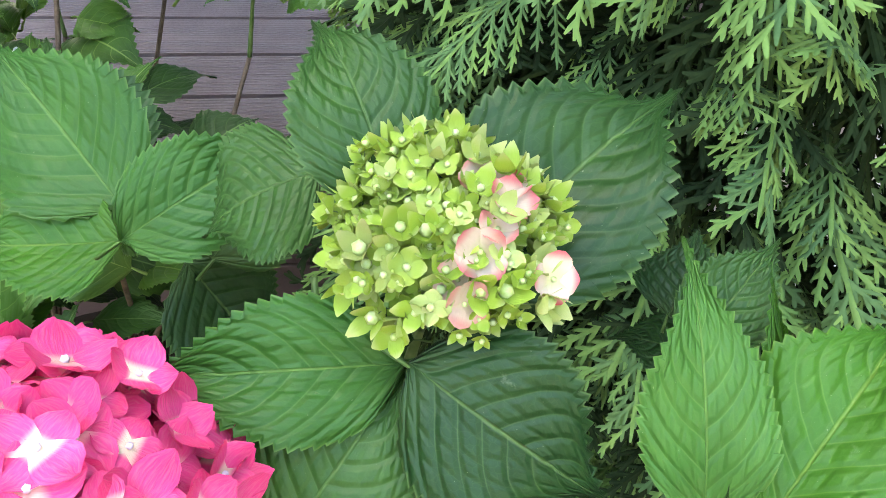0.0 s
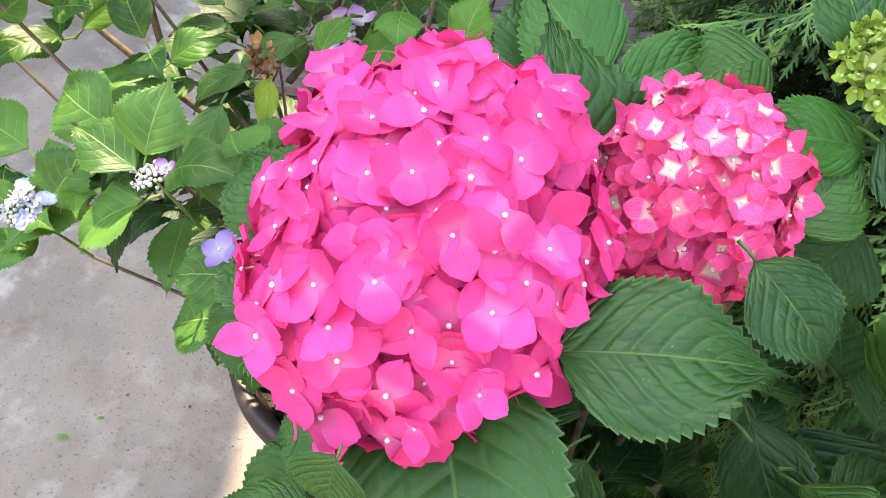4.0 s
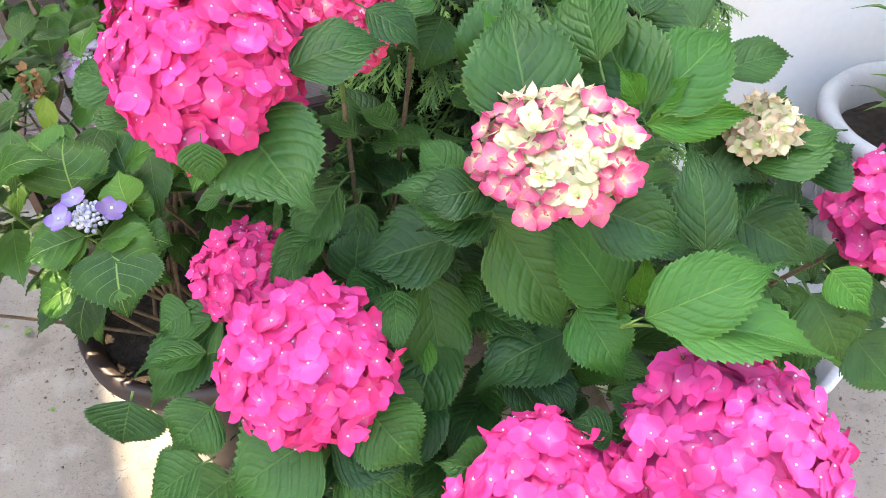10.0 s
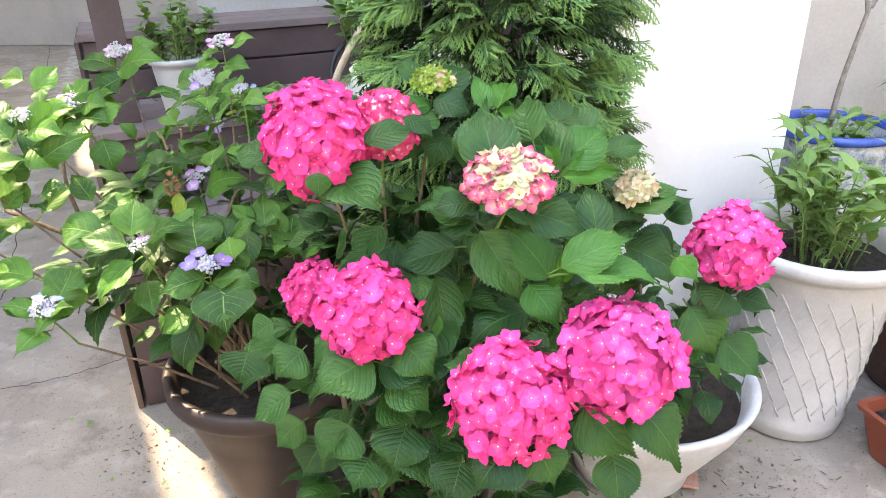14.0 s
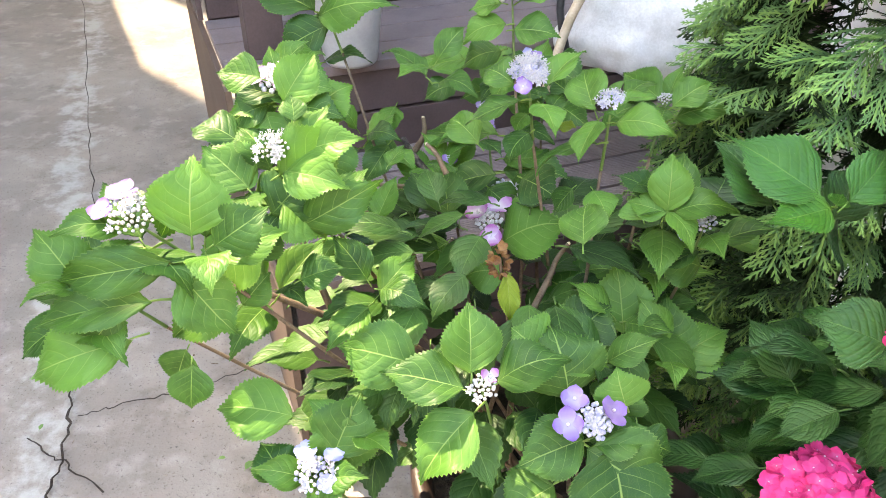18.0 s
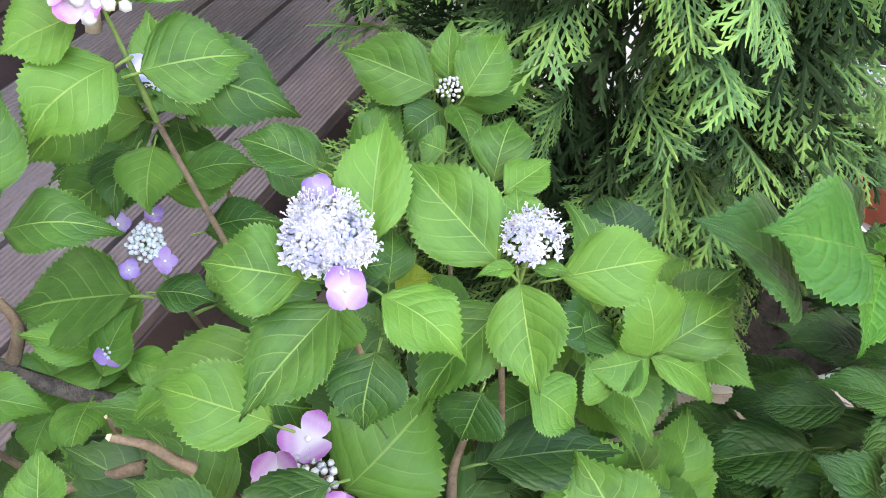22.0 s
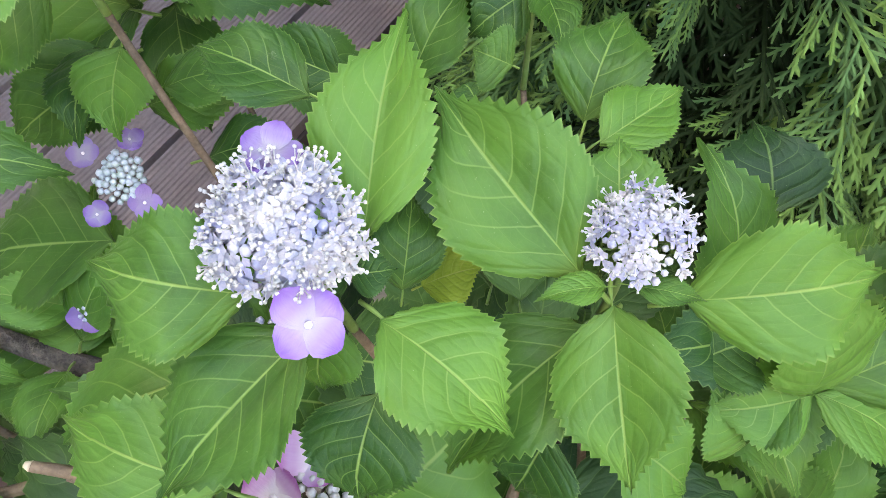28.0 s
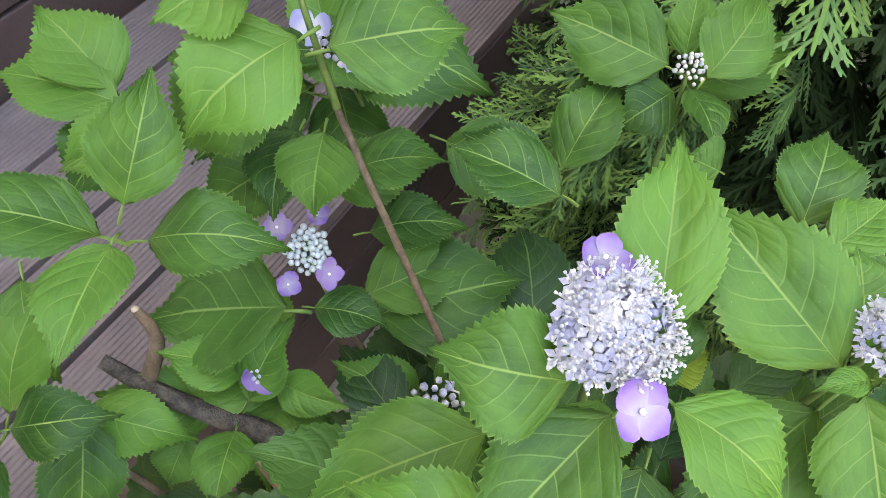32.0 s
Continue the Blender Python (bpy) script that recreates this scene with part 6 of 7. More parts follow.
leaf(LACES, "lace", (-0.52, 1.802, 0.879), (-0.461, 1.749, 0.866), 0.045, (0.09, -0.3, 0.91), 271)
leaf(LACES, "lace", (-0.519, 1.788, 0.896), (-0.554, 1.729, 0.848), 0.054, (0.14, -0.28, 0.91), 272)
leaf(LACES, "lace", (-0.468, 1.767, 0.844), (-0.498, 1.747, 0.818), 0.036, (0.08, -0.27, 0.93), 273)
leaf(LACES, "lace", (-0.491, 1.632, 0.943), (-0.471, 1.669, 0.962), 0.039, (0.11, -0.22, 0.95), 274)
leaf(LACES, "lace", (-0.323, 1.621, 1.01), (-0.419, 1.642, 0.983), 0.061, (-0.05, -0.22, 0.96), 275)
leaf(LACES, "lace", (-0.35, 1.569, 1.02), (-0.399, 1.63, 1.03), 0.052, (-0.05, -0.19, 0.97), 276)
stem(PINKS, curve_through(((0.191, 1.239, 0.27), (0.165, 1.22, 0.671), (0.094, 1.192, 0.999))), 0.0052, TWIG)
stem(PINKS, curve_through(((0.094, 1.192, 0.999), (0.089, 1.172, 1.044), (0.083, 1.152, 1.089))), 0.0032, STALK, "flower_stalk")
stem(PINKS, curve_through(((0.202, 1.248, 0.27), (0.178, 1.247, 0.661), (0.162, 1.302, 0.981))), 0.0052, TWIG)
stem(PINKS, curve_through(((0.162, 1.302, 0.981), (0.166, 1.292, 1.028), (0.169, 1.282, 1.074))), 0.0032, STALK, "flower_stalk")
stem(PINKS, curve_through(((0.157, 1.192, 0.27), (0.192, 1.293, 0.686), (0.239, 1.374, 1.026))), 0.0052, TWIG)
stem(PINKS, curve_through(((0.239, 1.374, 1.026), (0.245, 1.384, 1.076), (0.251, 1.394, 1.126))), 0.0032, STALK, "flower_stalk")
stem(PINKS, curve_through(((0.105, 1.246, 0.27), (0.269, 1.211, 0.641), (0.365, 1.108, 0.944))), 0.0052, TWIG)
stem(PINKS, curve_through(((0.365, 1.108, 0.944), (0.382, 1.089, 0.992), (0.399, 1.07, 1.041))), 0.0032, STALK, "flower_stalk")
stem(PINKS, curve_through(((0.146, 1.284, 0.27), (0.108, 1.229, 0.503), (0.044, 1.218, 0.694))), 0.0052, TWIG)
stem(PINKS, curve_through(((0.044, 1.218, 0.694), (0.043, 1.2, 0.741), (0.043, 1.183, 0.787))), 0.0032, STALK, "flower_stalk")
stem(PINKS, curve_through(((0.248, 1.221, 0.27), (0.19, 1.106, 0.54), (0.176, 1.042, 0.76))), 0.0052, TWIG)
stem(PINKS, curve_through(((0.176, 1.042, 0.76), (0.176, 1.018, 0.808), (0.176, 0.993, 0.855))), 0.0032, STALK, "flower_stalk")
stem(PINKS, curve_through(((0.207, 1.182, 0.27), (0.302, 1.089, 0.483), (0.384, 0.969, 0.657))), 0.0052, TWIG)
stem(PINKS, curve_through(((0.384, 0.969, 0.657), (0.395, 0.943, 0.705), (0.406, 0.917, 0.753))), 0.0032, STALK, "flower_stalk")
stem(PINKS, curve_through(((0.228, 1.233, 0.27), (0.389, 1.08, 0.509), (0.541, 1.021, 0.705))), 0.0052, TWIG)
stem(PINKS, curve_through(((0.541, 1.021, 0.705), (0.558, 0.994, 0.752), (0.574, 0.967, 0.799))), 0.0032, STALK, "flower_stalk")
stem(BOWLPLANT, curve_through(((0.714, 1.548, 0.235), (0.747, 1.44, 0.528), (0.822, 1.331, 0.768))), 0.006, TWIG)
stem(BOWLPLANT, curve_through(((0.822, 1.331, 0.768), (0.821, 1.3, 0.812), (0.82, 1.27, 0.856))), 0.0037, STALK, "flower_stalk")
stem(BOWLPLANT, curve_through(((0.739, 1.689, 0.235), (0.705, 1.454, 0.596), (0.642, 1.307, 0.892))), 0.006, TWIG)
stem(BOWLPLANT, curve_through(((0.642, 1.307, 0.892), (0.631, 1.27, 0.939), (0.621, 1.232, 0.987))), 0.0037, STALK, "flower_stalk")
stem(LACES, curve_through(((-0.188, 1.412, 0.385), (-0.218, 1.55, 0.729), (-0.273, 1.61, 1.011))), 0.0042, TWIG)
stem(LACES, curve_through(((-0.273, 1.61, 1.011), (-0.28, 1.611, 1.059), (-0.287, 1.612, 1.106))), 0.0026, STALK, "flower_stalk")
stem(LACES, curve_through(((-0.286, 1.502, 0.385), (-0.192, 1.494, 0.723), (-0.178, 1.554, 0.999))), 0.0042, TWIG)
stem(LACES, curve_through(((-0.178, 1.554, 0.999), (-0.178, 1.552, 1.048), (-0.178, 1.551, 1.096))), 0.0026, STALK, "flower_stalk")
stem(LACES, curve_through(((-0.192, 1.431, 0.385), (-0.271, 1.592, 0.645), (-0.332, 1.781, 0.858))), 0.0042, TWIG)
stem(LACES, curve_through(((-0.332, 1.781, 0.858), (-0.34, 1.791, 0.904), (-0.348, 1.801, 0.951))), 0.0026, STALK, "flower_stalk")
stem(LACES, curve_through(((-0.233, 1.432, 0.385), (-0.242, 1.492, 0.603), (-0.31, 1.577, 0.782))), 0.0042, TWIG)
stem(LACES, curve_through(((-0.31, 1.577, 0.782), (-0.318, 1.578, 0.831), (-0.327, 1.579, 0.879))), 0.0026, STALK, "flower_stalk")
stem(LACES, curve_through(((-0.264, 1.452, 0.385), (-0.272, 1.549, 0.598), (-0.297, 1.678, 0.773))), 0.0042, TWIG)
stem(LACES, curve_through(((-0.297, 1.678, 0.773), (-0.302, 1.682, 0.821), (-0.308, 1.687, 0.868))), 0.0026, STALK, "flower_stalk")
stem(LACES, curve_through(((-0.189, 1.535, 0.385), (-0.088, 1.525, 0.651), (-0.046, 1.506, 0.868))), 0.0042, TWIG)
stem(LACES, curve_through(((-0.046, 1.506, 0.868), (-0.045, 1.495, 0.916), (-0.043, 1.484, 0.964))), 0.0026, STALK, "flower_stalk")
stem(LACES, curve_through(((-0.19, 1.454, 0.385), (-0.165, 1.338, 0.571), (-0.202, 1.297, 0.723))), 0.0042, TWIG)
stem(LACES, curve_through(((-0.202, 1.297, 0.723), (-0.196, 1.277, 0.771), (-0.189, 1.256, 0.818))), 0.0026, STALK, "flower_stalk")
stem(LACES, curve_through(((-0.158, 1.456, 0.385), (-0.172, 1.49, 0.565), (-0.2, 1.44, 0.713))), 0.0042, TWIG)
stem(LACES, curve_through(((-0.2, 1.44, 0.713), (-0.205, 1.428, 0.761), (-0.209, 1.415, 0.809))), 0.0026, STALK, "flower_stalk")
stem(LACES, curve_through(((-0.203, 1.397, 0.385), (-0.299, 1.326, 0.594), (-0.304, 1.29, 0.764))), 0.0042, TWIG)
stem(LACES, curve_through(((-0.304, 1.29, 0.764), (-0.311, 1.272, 0.813), (-0.318, 1.254, 0.861))), 0.0026, STALK, "flower_stalk")
stem(LACES, curve_through(((-0.191, 1.487, 0.385), (-0.41, 1.487, 0.714), (-0.543, 1.428, 0.983))), 0.0042, TWIG)
stem(LACES, curve_through(((-0.543, 1.428, 0.983), (-0.564, 1.413, 1.031), (-0.586, 1.399, 1.08))), 0.0026, STALK, "flower_stalk")
stem(LACES, curve_through(((-0.191, 1.499, 0.385), (-0.432, 1.648, 0.683), (-0.628, 1.712, 0.926))), 0.0042, TWIG)
stem(LACES, curve_through(((-0.628, 1.712, 0.926), (-0.655, 1.716, 0.974), (-0.682, 1.72, 1.022))), 0.0026, STALK, "flower_stalk")
stem(LACES, curve_through(((-0.152, 1.455, 0.385), (-0.445, 1.375, 0.705), (-0.637, 1.302, 0.967))), 0.0042, TWIG)
stem(LACES, curve_through(((-0.637, 1.302, 0.967), (-0.666, 1.281, 1.015), (-0.696, 1.26, 1.063))), 0.0026, STALK, "flower_stalk")
stem(LACES, curve_through(((-0.227, 1.447, 0.385), (-0.494, 1.377, 0.635), (-0.743, 1.34, 0.84))), 0.0042, TWIG)
stem(LACES, curve_through(((-0.743, 1.34, 0.84), (-0.773, 1.324, 0.888), (-0.803, 1.307, 0.936))), 0.0026, STALK, "flower_stalk")
stem(LACES, curve_through(((-0.277, 1.434, 0.385), (-0.38, 1.332, 0.527), (-0.493, 1.244, 0.643))), 0.0042, TWIG)
stem(LACES, curve_through(((-0.493, 1.244, 0.643), (-0.504, 1.223, 0.691), (-0.516, 1.201, 0.74))), 0.0026, STALK, "flower_stalk")
stem(LACES, curve_through(((-0.252, 1.459, 0.385), (-0.458, 1.688, 0.725), (-0.626, 1.937, 1.004))), 0.0042, TWIG)
stem(LACES, curve_through(((-0.626, 1.937, 1.004), (-0.65, 1.959, 1.052), (-0.673, 1.98, 1.1))), 0.0026, STALK, "flower_stalk")
stem(LACES, curve_through(((-0.277, 1.477, 0.385), (-0.27, 1.654, 0.753), (-0.308, 1.816, 1.054))), 0.0042, TWIG)
stem(LACES, curve_through(((-0.308, 1.816, 1.054), (-0.313, 1.827, 1.102), (-0.318, 1.838, 1.149))), 0.0026, STALK, "flower_stalk")
stem(LACES, curve_through(((-0.163, 1.477, 0.385), (-0.237, 1.72, 0.678), (-0.249, 1.879, 0.917))), 0.0042, TWIG)
stem(LACES, curve_through(((-0.249, 1.879, 0.917), (-0.258, 1.892, 0.964), (-0.268, 1.905, 1.01))), 0.0026, STALK, "flower_stalk")
stem(LACES, curve_through(((-0.256, 1.5, 0.385), (-0.117, 1.632, 0.679), (-0.071, 1.758, 0.92))), 0.0042, TWIG)
stem(LACES, curve_through(((-0.071, 1.758, 0.92), (-0.066, 1.765, 0.967), (-0.061, 1.771, 1.014))), 0.0026, STALK, "flower_stalk")
stem(LACES, curve_through(((-0.246, 1.506, 0.385), (-0.406, 1.556, 0.573), (-0.534, 1.664, 0.726))), 0.0042, TWIG)
stem(LACES, curve_through(((-0.534, 1.664, 0.726), (-0.55, 1.662, 0.773), (-0.567, 1.659, 0.82))), 0.0026, STALK, "flower_stalk")
stem(LACES, curve_through(((-0.301, 1.446, 0.385), (-0.347, 1.635, 0.609), (-0.395, 1.75, 0.793))), 0.0042, TWIG)
stem(LACES, curve_through(((-0.395, 1.75, 0.793), (-0.4, 1.756, 0.839), (-0.405, 1.763, 0.886))), 0.0026, STALK, "flower_stalk")


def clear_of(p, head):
    """How far p lies from the camera's line of sight to a flower head."""
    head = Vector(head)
    way = (Vector(CAMERA_SIDE) - head).normalized()
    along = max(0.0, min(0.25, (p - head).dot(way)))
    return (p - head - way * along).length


# a camera position: leaves that would hide the low heads from it are skipped
CAMERA_SIDE = (0.35, 0.56, 1.4)
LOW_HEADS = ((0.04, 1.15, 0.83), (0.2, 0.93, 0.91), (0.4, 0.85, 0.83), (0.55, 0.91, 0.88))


def fill_leaves(plant, kind, count, centre, radii, size, seed, top=9.0, droop=0.35, free=(), low=0.0):
    """The leaves deeper in the bush, pointing outwards, too many to count: one mesh."""
    rng = random.Random(seed)
    centre, off = Vector(centre), plant.matrix_basis.translation
    verts, faces, uvs, shift = [], [], [], 0
    stock = []
    for data in LEAVES[kind]:
        co = np.array([v.co[:] for v in data.vertices])
        stock.append((co, [tuple(p.vertices) for p in data.polygons], [tuple(l.uv) for l in data.uv_layers[0].data]))
    for k in range(count):
        while True:
            d = Vector((rng.uniform(-1, 1), rng.uniform(-1, 1), rng.uniform(-1, 1)))
            if 0.35 < d.length < 1:
                break
        base = centre + Vector((d.x * radii[0], d.y * radii[1], d.z * radii[2])) * 0.85
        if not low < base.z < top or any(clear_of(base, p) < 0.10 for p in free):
            continue
        out = Vector((d.x, d.y, 0.0)).normalized() + Vector((rng.uniform(-0.6, 0.6), rng.uniform(-0.6, 0.6), rng.uniform(-0.5 - droop, 0.35)))
        long_ = size * rng.uniform(0.7, 1.15)
        m = np.array(leaf_pose(base - off, base - off + out.normalized() * long_, long_ * rng.uniform(0.55, 0.68), Vector((d.x * 0.4, d.y * 0.4, 1.0))))
        co, polys, loops = stock[rng.randrange(len(stock))]
        verts.append(co @ m[:3, :3].T + m[:3, 3])
        faces += [tuple(v + shift for v in p) for p in polys]
        uvs += loops
        shift += len(co)
    data = bpy.data.meshes.new("foliage")
    data.from_pydata(np.concatenate(verts).tolist(), [], faces)
    layer = data.uv_layers.new(name="uv")
    layer.data.foreach_set("uv", np.array(uvs).ravel())
    data.materials.append(LEAVES[kind][0].materials[0])
    data.polygons.foreach_set("use_smooth", [True] * len(data.polygons))
    ob = tagged(new("foliage", data), kind="stuff")
    ob.parent = plant
    return ob


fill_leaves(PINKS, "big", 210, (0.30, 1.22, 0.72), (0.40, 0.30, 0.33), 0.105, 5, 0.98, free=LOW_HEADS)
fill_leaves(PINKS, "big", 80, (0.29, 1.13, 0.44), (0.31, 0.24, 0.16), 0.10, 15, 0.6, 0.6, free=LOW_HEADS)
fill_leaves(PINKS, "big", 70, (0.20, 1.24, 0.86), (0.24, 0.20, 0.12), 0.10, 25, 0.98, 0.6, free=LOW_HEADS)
fill_leaves(LACES, "shaded", 190, (-0.30, 1.52, 0.74), (0.36, 0.30, 0.24), 0.10, 6, 0.94, 0.3, low=0.57)
fill_leaves(BOWLPLANT, "big", 70, (0.80, 1.50, 0.58), (0.20, 0.20, 0.26), 0.085, 7)

# bare pruned wood of the lacecap
stem(LACES, curve_through(((-0.41, 1.696, 0.821), (-0.414, 1.731, 0.844), (-0.442, 1.76, 0.858), (-0.466, 1.785, 0.87), (-0.484, 1.806, 0.882), (-0.497, 1.823, 0.894))), 0.0095, BARK, "old_branch")
stem(LACES, ((-0.46, 1.821, 0.937), (-0.461, 1.822, 0.94)), 0.0035, CANE, "cut_end")
stem(LACES, curve_through(((-0.475, 1.803, 0.879), (-0.46, 1.81, 0.902), (-0.457, 1.814, 0.92), (-0.46, 1.821, 0.938))), 0.0062, TWIG, "cut_stub")
stem(LACES, ((-0.431, 1.638, 0.98), (-0.433, 1.64, 0.981)), 0.0028, CANE, "cut_end")
stem(LACES, curve_through(((-0.397, 1.604, 0.95), (-0.404, 1.611, 0.959), (-0.415, 1.626, 0.971), (-0.431, 1.638, 0.98))), 0.005, TWIG, "cut_stub")
stem(LACES, curve_through(((-0.422, 1.651, 0.897), (-0.453, 1.666, 0.888), (-0.482, 1.678, 0.879), (-0.527, 1.697, 0.868))), 0.0055, TWIG, "old_branch")
stem(LACES, ((-0.21, 1.537, 0.884), (-0.208, 1.538, 0.886)), 0.0031, CANE, "cut_end")
stem(LACES, curve_through(((-0.254, 1.489, 0.795), (-0.234, 1.515, 0.836), (-0.225, 1.528, 0.861), (-0.21, 1.537, 0.884))), 0.0055, TWIG, "cut_stub")
stem(LACES, ((-0.384, 1.583, 0.845), (-0.384, 1.585, 0.848)), 0.0034, CANE, "cut_end")
stem(LACES, curve_through(((-0.405, 1.551, 0.795), (-0.389, 1.567, 0.823), (-0.384, 1.583, 0.846))), 0.006, TWIG, "cut_stub")
stem(LACES, ((-0.431, 1.714, 0.878), (-0.431, 1.717, 0.88)), 0.0034, CANE, "cut_end")
stem(LACES, curve_through(((-0.421, 1.675, 0.845), (-0.425, 1.694, 0.862), (-0.431, 1.715, 0.879))), 0.006, TWIG, "cut_stub")

stem(LACES, curve_through(((-0.24, 1.50, 0.40), (-0.40, 1.50, 0.66), (-0.55, 1.47, 0.76), (-0.72, 1.44, 0.86))), 0.008, TWIG, "old_branch")
stem(LACES, curve_through(((-0.55, 1.47, 0.76), (-0.60, 1.50, 0.90), (-0.62, 1.56, 1.00))), 0.006, TWIG, "old_branch")
stem(PINKS, curve_through(((0.14, 1.20, 0.28), (0.13, 1.11, 0.42), (0.10, 1.12, 0.56), (0.05, 1.22, 0.80))), 0.009, TWIG, "old_branch")


# ---- thuja ----
def thuja_spray(seed):
    """A flat fan of scale-leaved branchlets, one long; the outer ones are paler."""
    rng = random.Random(seed)
    bm = bmesh.new()

    def scale_twig(a, way, long_, wide, mat):
        side = Vector((-way.y, way.x, 0)).normalized() * wide
        up = Vector((0, 0, wide * 0.5))
        mid, tip = a + way * long_ * 0.6, a + way * long_
        q = [bm.verts.new(p) for p in (a - side * 0.7, mid - side, tip - side * 0.45, tip + side * 0.45, mid + side, a + side * 0.7, a + up, mid + up * 1.2)]
        for f in ((0, 1, 7, 6), (1, 2, 7), (7, 2, 3), (7, 3, 4), (6, 7, 4, 5)):
            bm.faces.new([q[n] for n in f]).material_index = mat

    def branch(a, way, long_, wide, deep, pale):
        steps = 5 if deep == 0 else 3
        p, line = Vector(a), [Vector(a)]
        for s in range(steps):
            way = (way + Vector((0, rng.uniform(-0.10, 0.10), -0.07 + rng.uniform(-0.06, 0.04)))).normalized()
            p = p + way * long_ / steps
            line.append(p.copy())
        for s in range(steps):
            scale_twig(line[s], (line[s + 1] - line[s]).normalized(), long_ / steps * 1.35, wide, 1 if pale and s > steps - 3 else 0)
        count = 17 if deep == 0 else max(5, int(long_ * 32))
        for k in range(count):
            s = (k + 0.9) / (count + 0.6)
            q = line[min(int(s * steps), steps - 1)].lerp(line[min(int(s * steps) + 1, steps)], (s * steps) % 1.0)
            turn = Matrix.Rotation((1 if k % 2 else -1) * rng.uniform(0.5, 0.85), 3, "Z")
            d = turn @ way
            d = (d + Vector((0, 0, rng.uniform(-0.12, 0.08)))).normalized()
            if deep == 0:
                branch(q, d, 0.52 * (1.0 - 0.6 * s) * rng.uniform(0.75, 1.15), wide * 0.9, 1, s > 0.25 and rng.random() < 0.75)
            else:
                scale_twig(q, d, rng.uniform(0.05, 0.095) * (1.15 - 0.4 * s), wide * 0.85, 1 if pale and s > 0.35 else 0)

    branch((0, 0, 0), Vector((1, 0, 0.1)).normalized(), 1.0, 0.0125, 0, True)
    return bm


SPRAYS = []
for k in range(4):
    SPRAYS.append(mesh_of("spray", thuja_spray(k), THUJA, THUJA_TIP))
thuja = thing("thuja", (0.36, 1.93, 0.0), "dense green thuja with flat scaly sprays", "conifer")
bm = bmesh.new()
tube(bm, ((0, 0, 0), (0.01, 0, 0.8), (0, 0.01, 1.6), (0, 0, 2.5)), (0.035, 0.028, 0.018, 0.006), 8)
part("trunk", bm, BARK, thuja)


def spray_pose(rng, k, n):
    z = 0.25 + 2.15 * rng.random()
    a = rng.uniform(0, 2 * math.pi)
    far = 0.36 * min(1.0, (2.75 - z) / 1.5) * (0.9 + 0.2 * noise.noise(Vector((math.cos(a) * 2, math.sin(a) * 2, z * 3))))
    start = far * rng.choice((0.3, 0.5, 0.62, 0.70, 0.76, 0.80))
    out = Vector((math.cos(a), math.sin(a), rng.uniform(-0.45, 0.6)))
    size = ((far - start) * 0.6 + 0.082) * rng.uniform(0.8, 1.25)
    up = Vector((rng.uniform(-0.6, 0.6), rng.uniform(-0.8, 0.4), rng.uniform(0.5, 1.0)))
    base = Vector((math.cos(a) * start, math.sin(a) * start, z))
    return leaf_pose(base, base + out.normalized() * size, size, up), a, start < 0.6 * far


rng = random.Random(12)
near, rest = [], []
for k in range(2500):
    m, a, deep = spray_pose(rng, k, 2500)
    if m.translation.y > 0.06 and rng.random() < (1.0 if m.translation.x > 0.1 else 0.75):
        continue
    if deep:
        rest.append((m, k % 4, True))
        continue
    (near if math.sin(a) < -0.1 and 0.55 < m.translation.z < 1.6 and len(near) < 290 else rest).append((m, k % 4, False))
for m, k, deep in near:
    ob = new("spray", SPRAYS[k])
    ob.parent = thuja
    ob.matrix_basis = m
shapes = []
for data in SPRAYS:
    co = np.empty(len(data.vertices) * 3)
    data.vertices.foreach_get("co", co)
    shapes.append((co.reshape(-1, 3), [tuple(p.vertices) for p in data.polygons], [p.material_index for p in data.polygons]))
verts, faces, marks, shift = [], [], [], 0
for m, k, deep in rest:
    co, polys, ids = shapes[k]
    mm = np.array(m)
    verts.append(co @ mm[:3, :3].T + mm[:3, 3])
    faces += [tuple(v + shift for v in p) for p in polys]
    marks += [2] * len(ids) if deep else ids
    shift += len(co)
data = bpy.data.meshes.new("foliage")
data.from_pydata(np.concatenate(verts).tolist(), [], faces)
data.materials.append(THUJA)
data.materials.append(THUJA_TIP)
data.materials.append(THUJA_SHADED)
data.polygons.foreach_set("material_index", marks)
ob = tagged(new("foliage", data), kind="stuff")
ob.parent = thuja

# ---- the other pots ----
planter = round_pot("white_planter", (1.285, 1.94, 0), [(0.0, 0.0), (0.155, 0.0), (0.163, 0.008), (0.165, 0.03), (0.172, 0.05), (0.165, 0.06), (0.222, 0.545), (0.226, 0.555), (0.248, 0.565), (0.262, 0.58), (0.264, 0.60), (0.255, 0.615), (0.238, 0.612), (0.222, 0.60), (0.215, 0.56), (0.20, 0.45)], (0.208, 0.535), WHITE_PLASTIC, "tall white plastic planter with a basket-weave relief", "planter", 64)
bm = bmesh.new()
for row in range(8):
    for k in range(24):
        a0 = 2 * math.pi * (k + 0.5 * (row % 2)) / 24
        z0 = 0.085 + row * 0.053
        pts_ = []
        for s in range(4):
            z, a = z0 + 0.046 * s / 3, a0 - 0.12 * (s / 3 - 0.5)
            r = 0.1655 + (0.222 - 0.165) * (z - 0.06) / 0.485
            pts_.append(Vector((r * math.cos(a), r * math.sin(a), z)))
        tube(bm, pts_, [0.0016, 0.0036, 0.0036, 0.0016], 4)
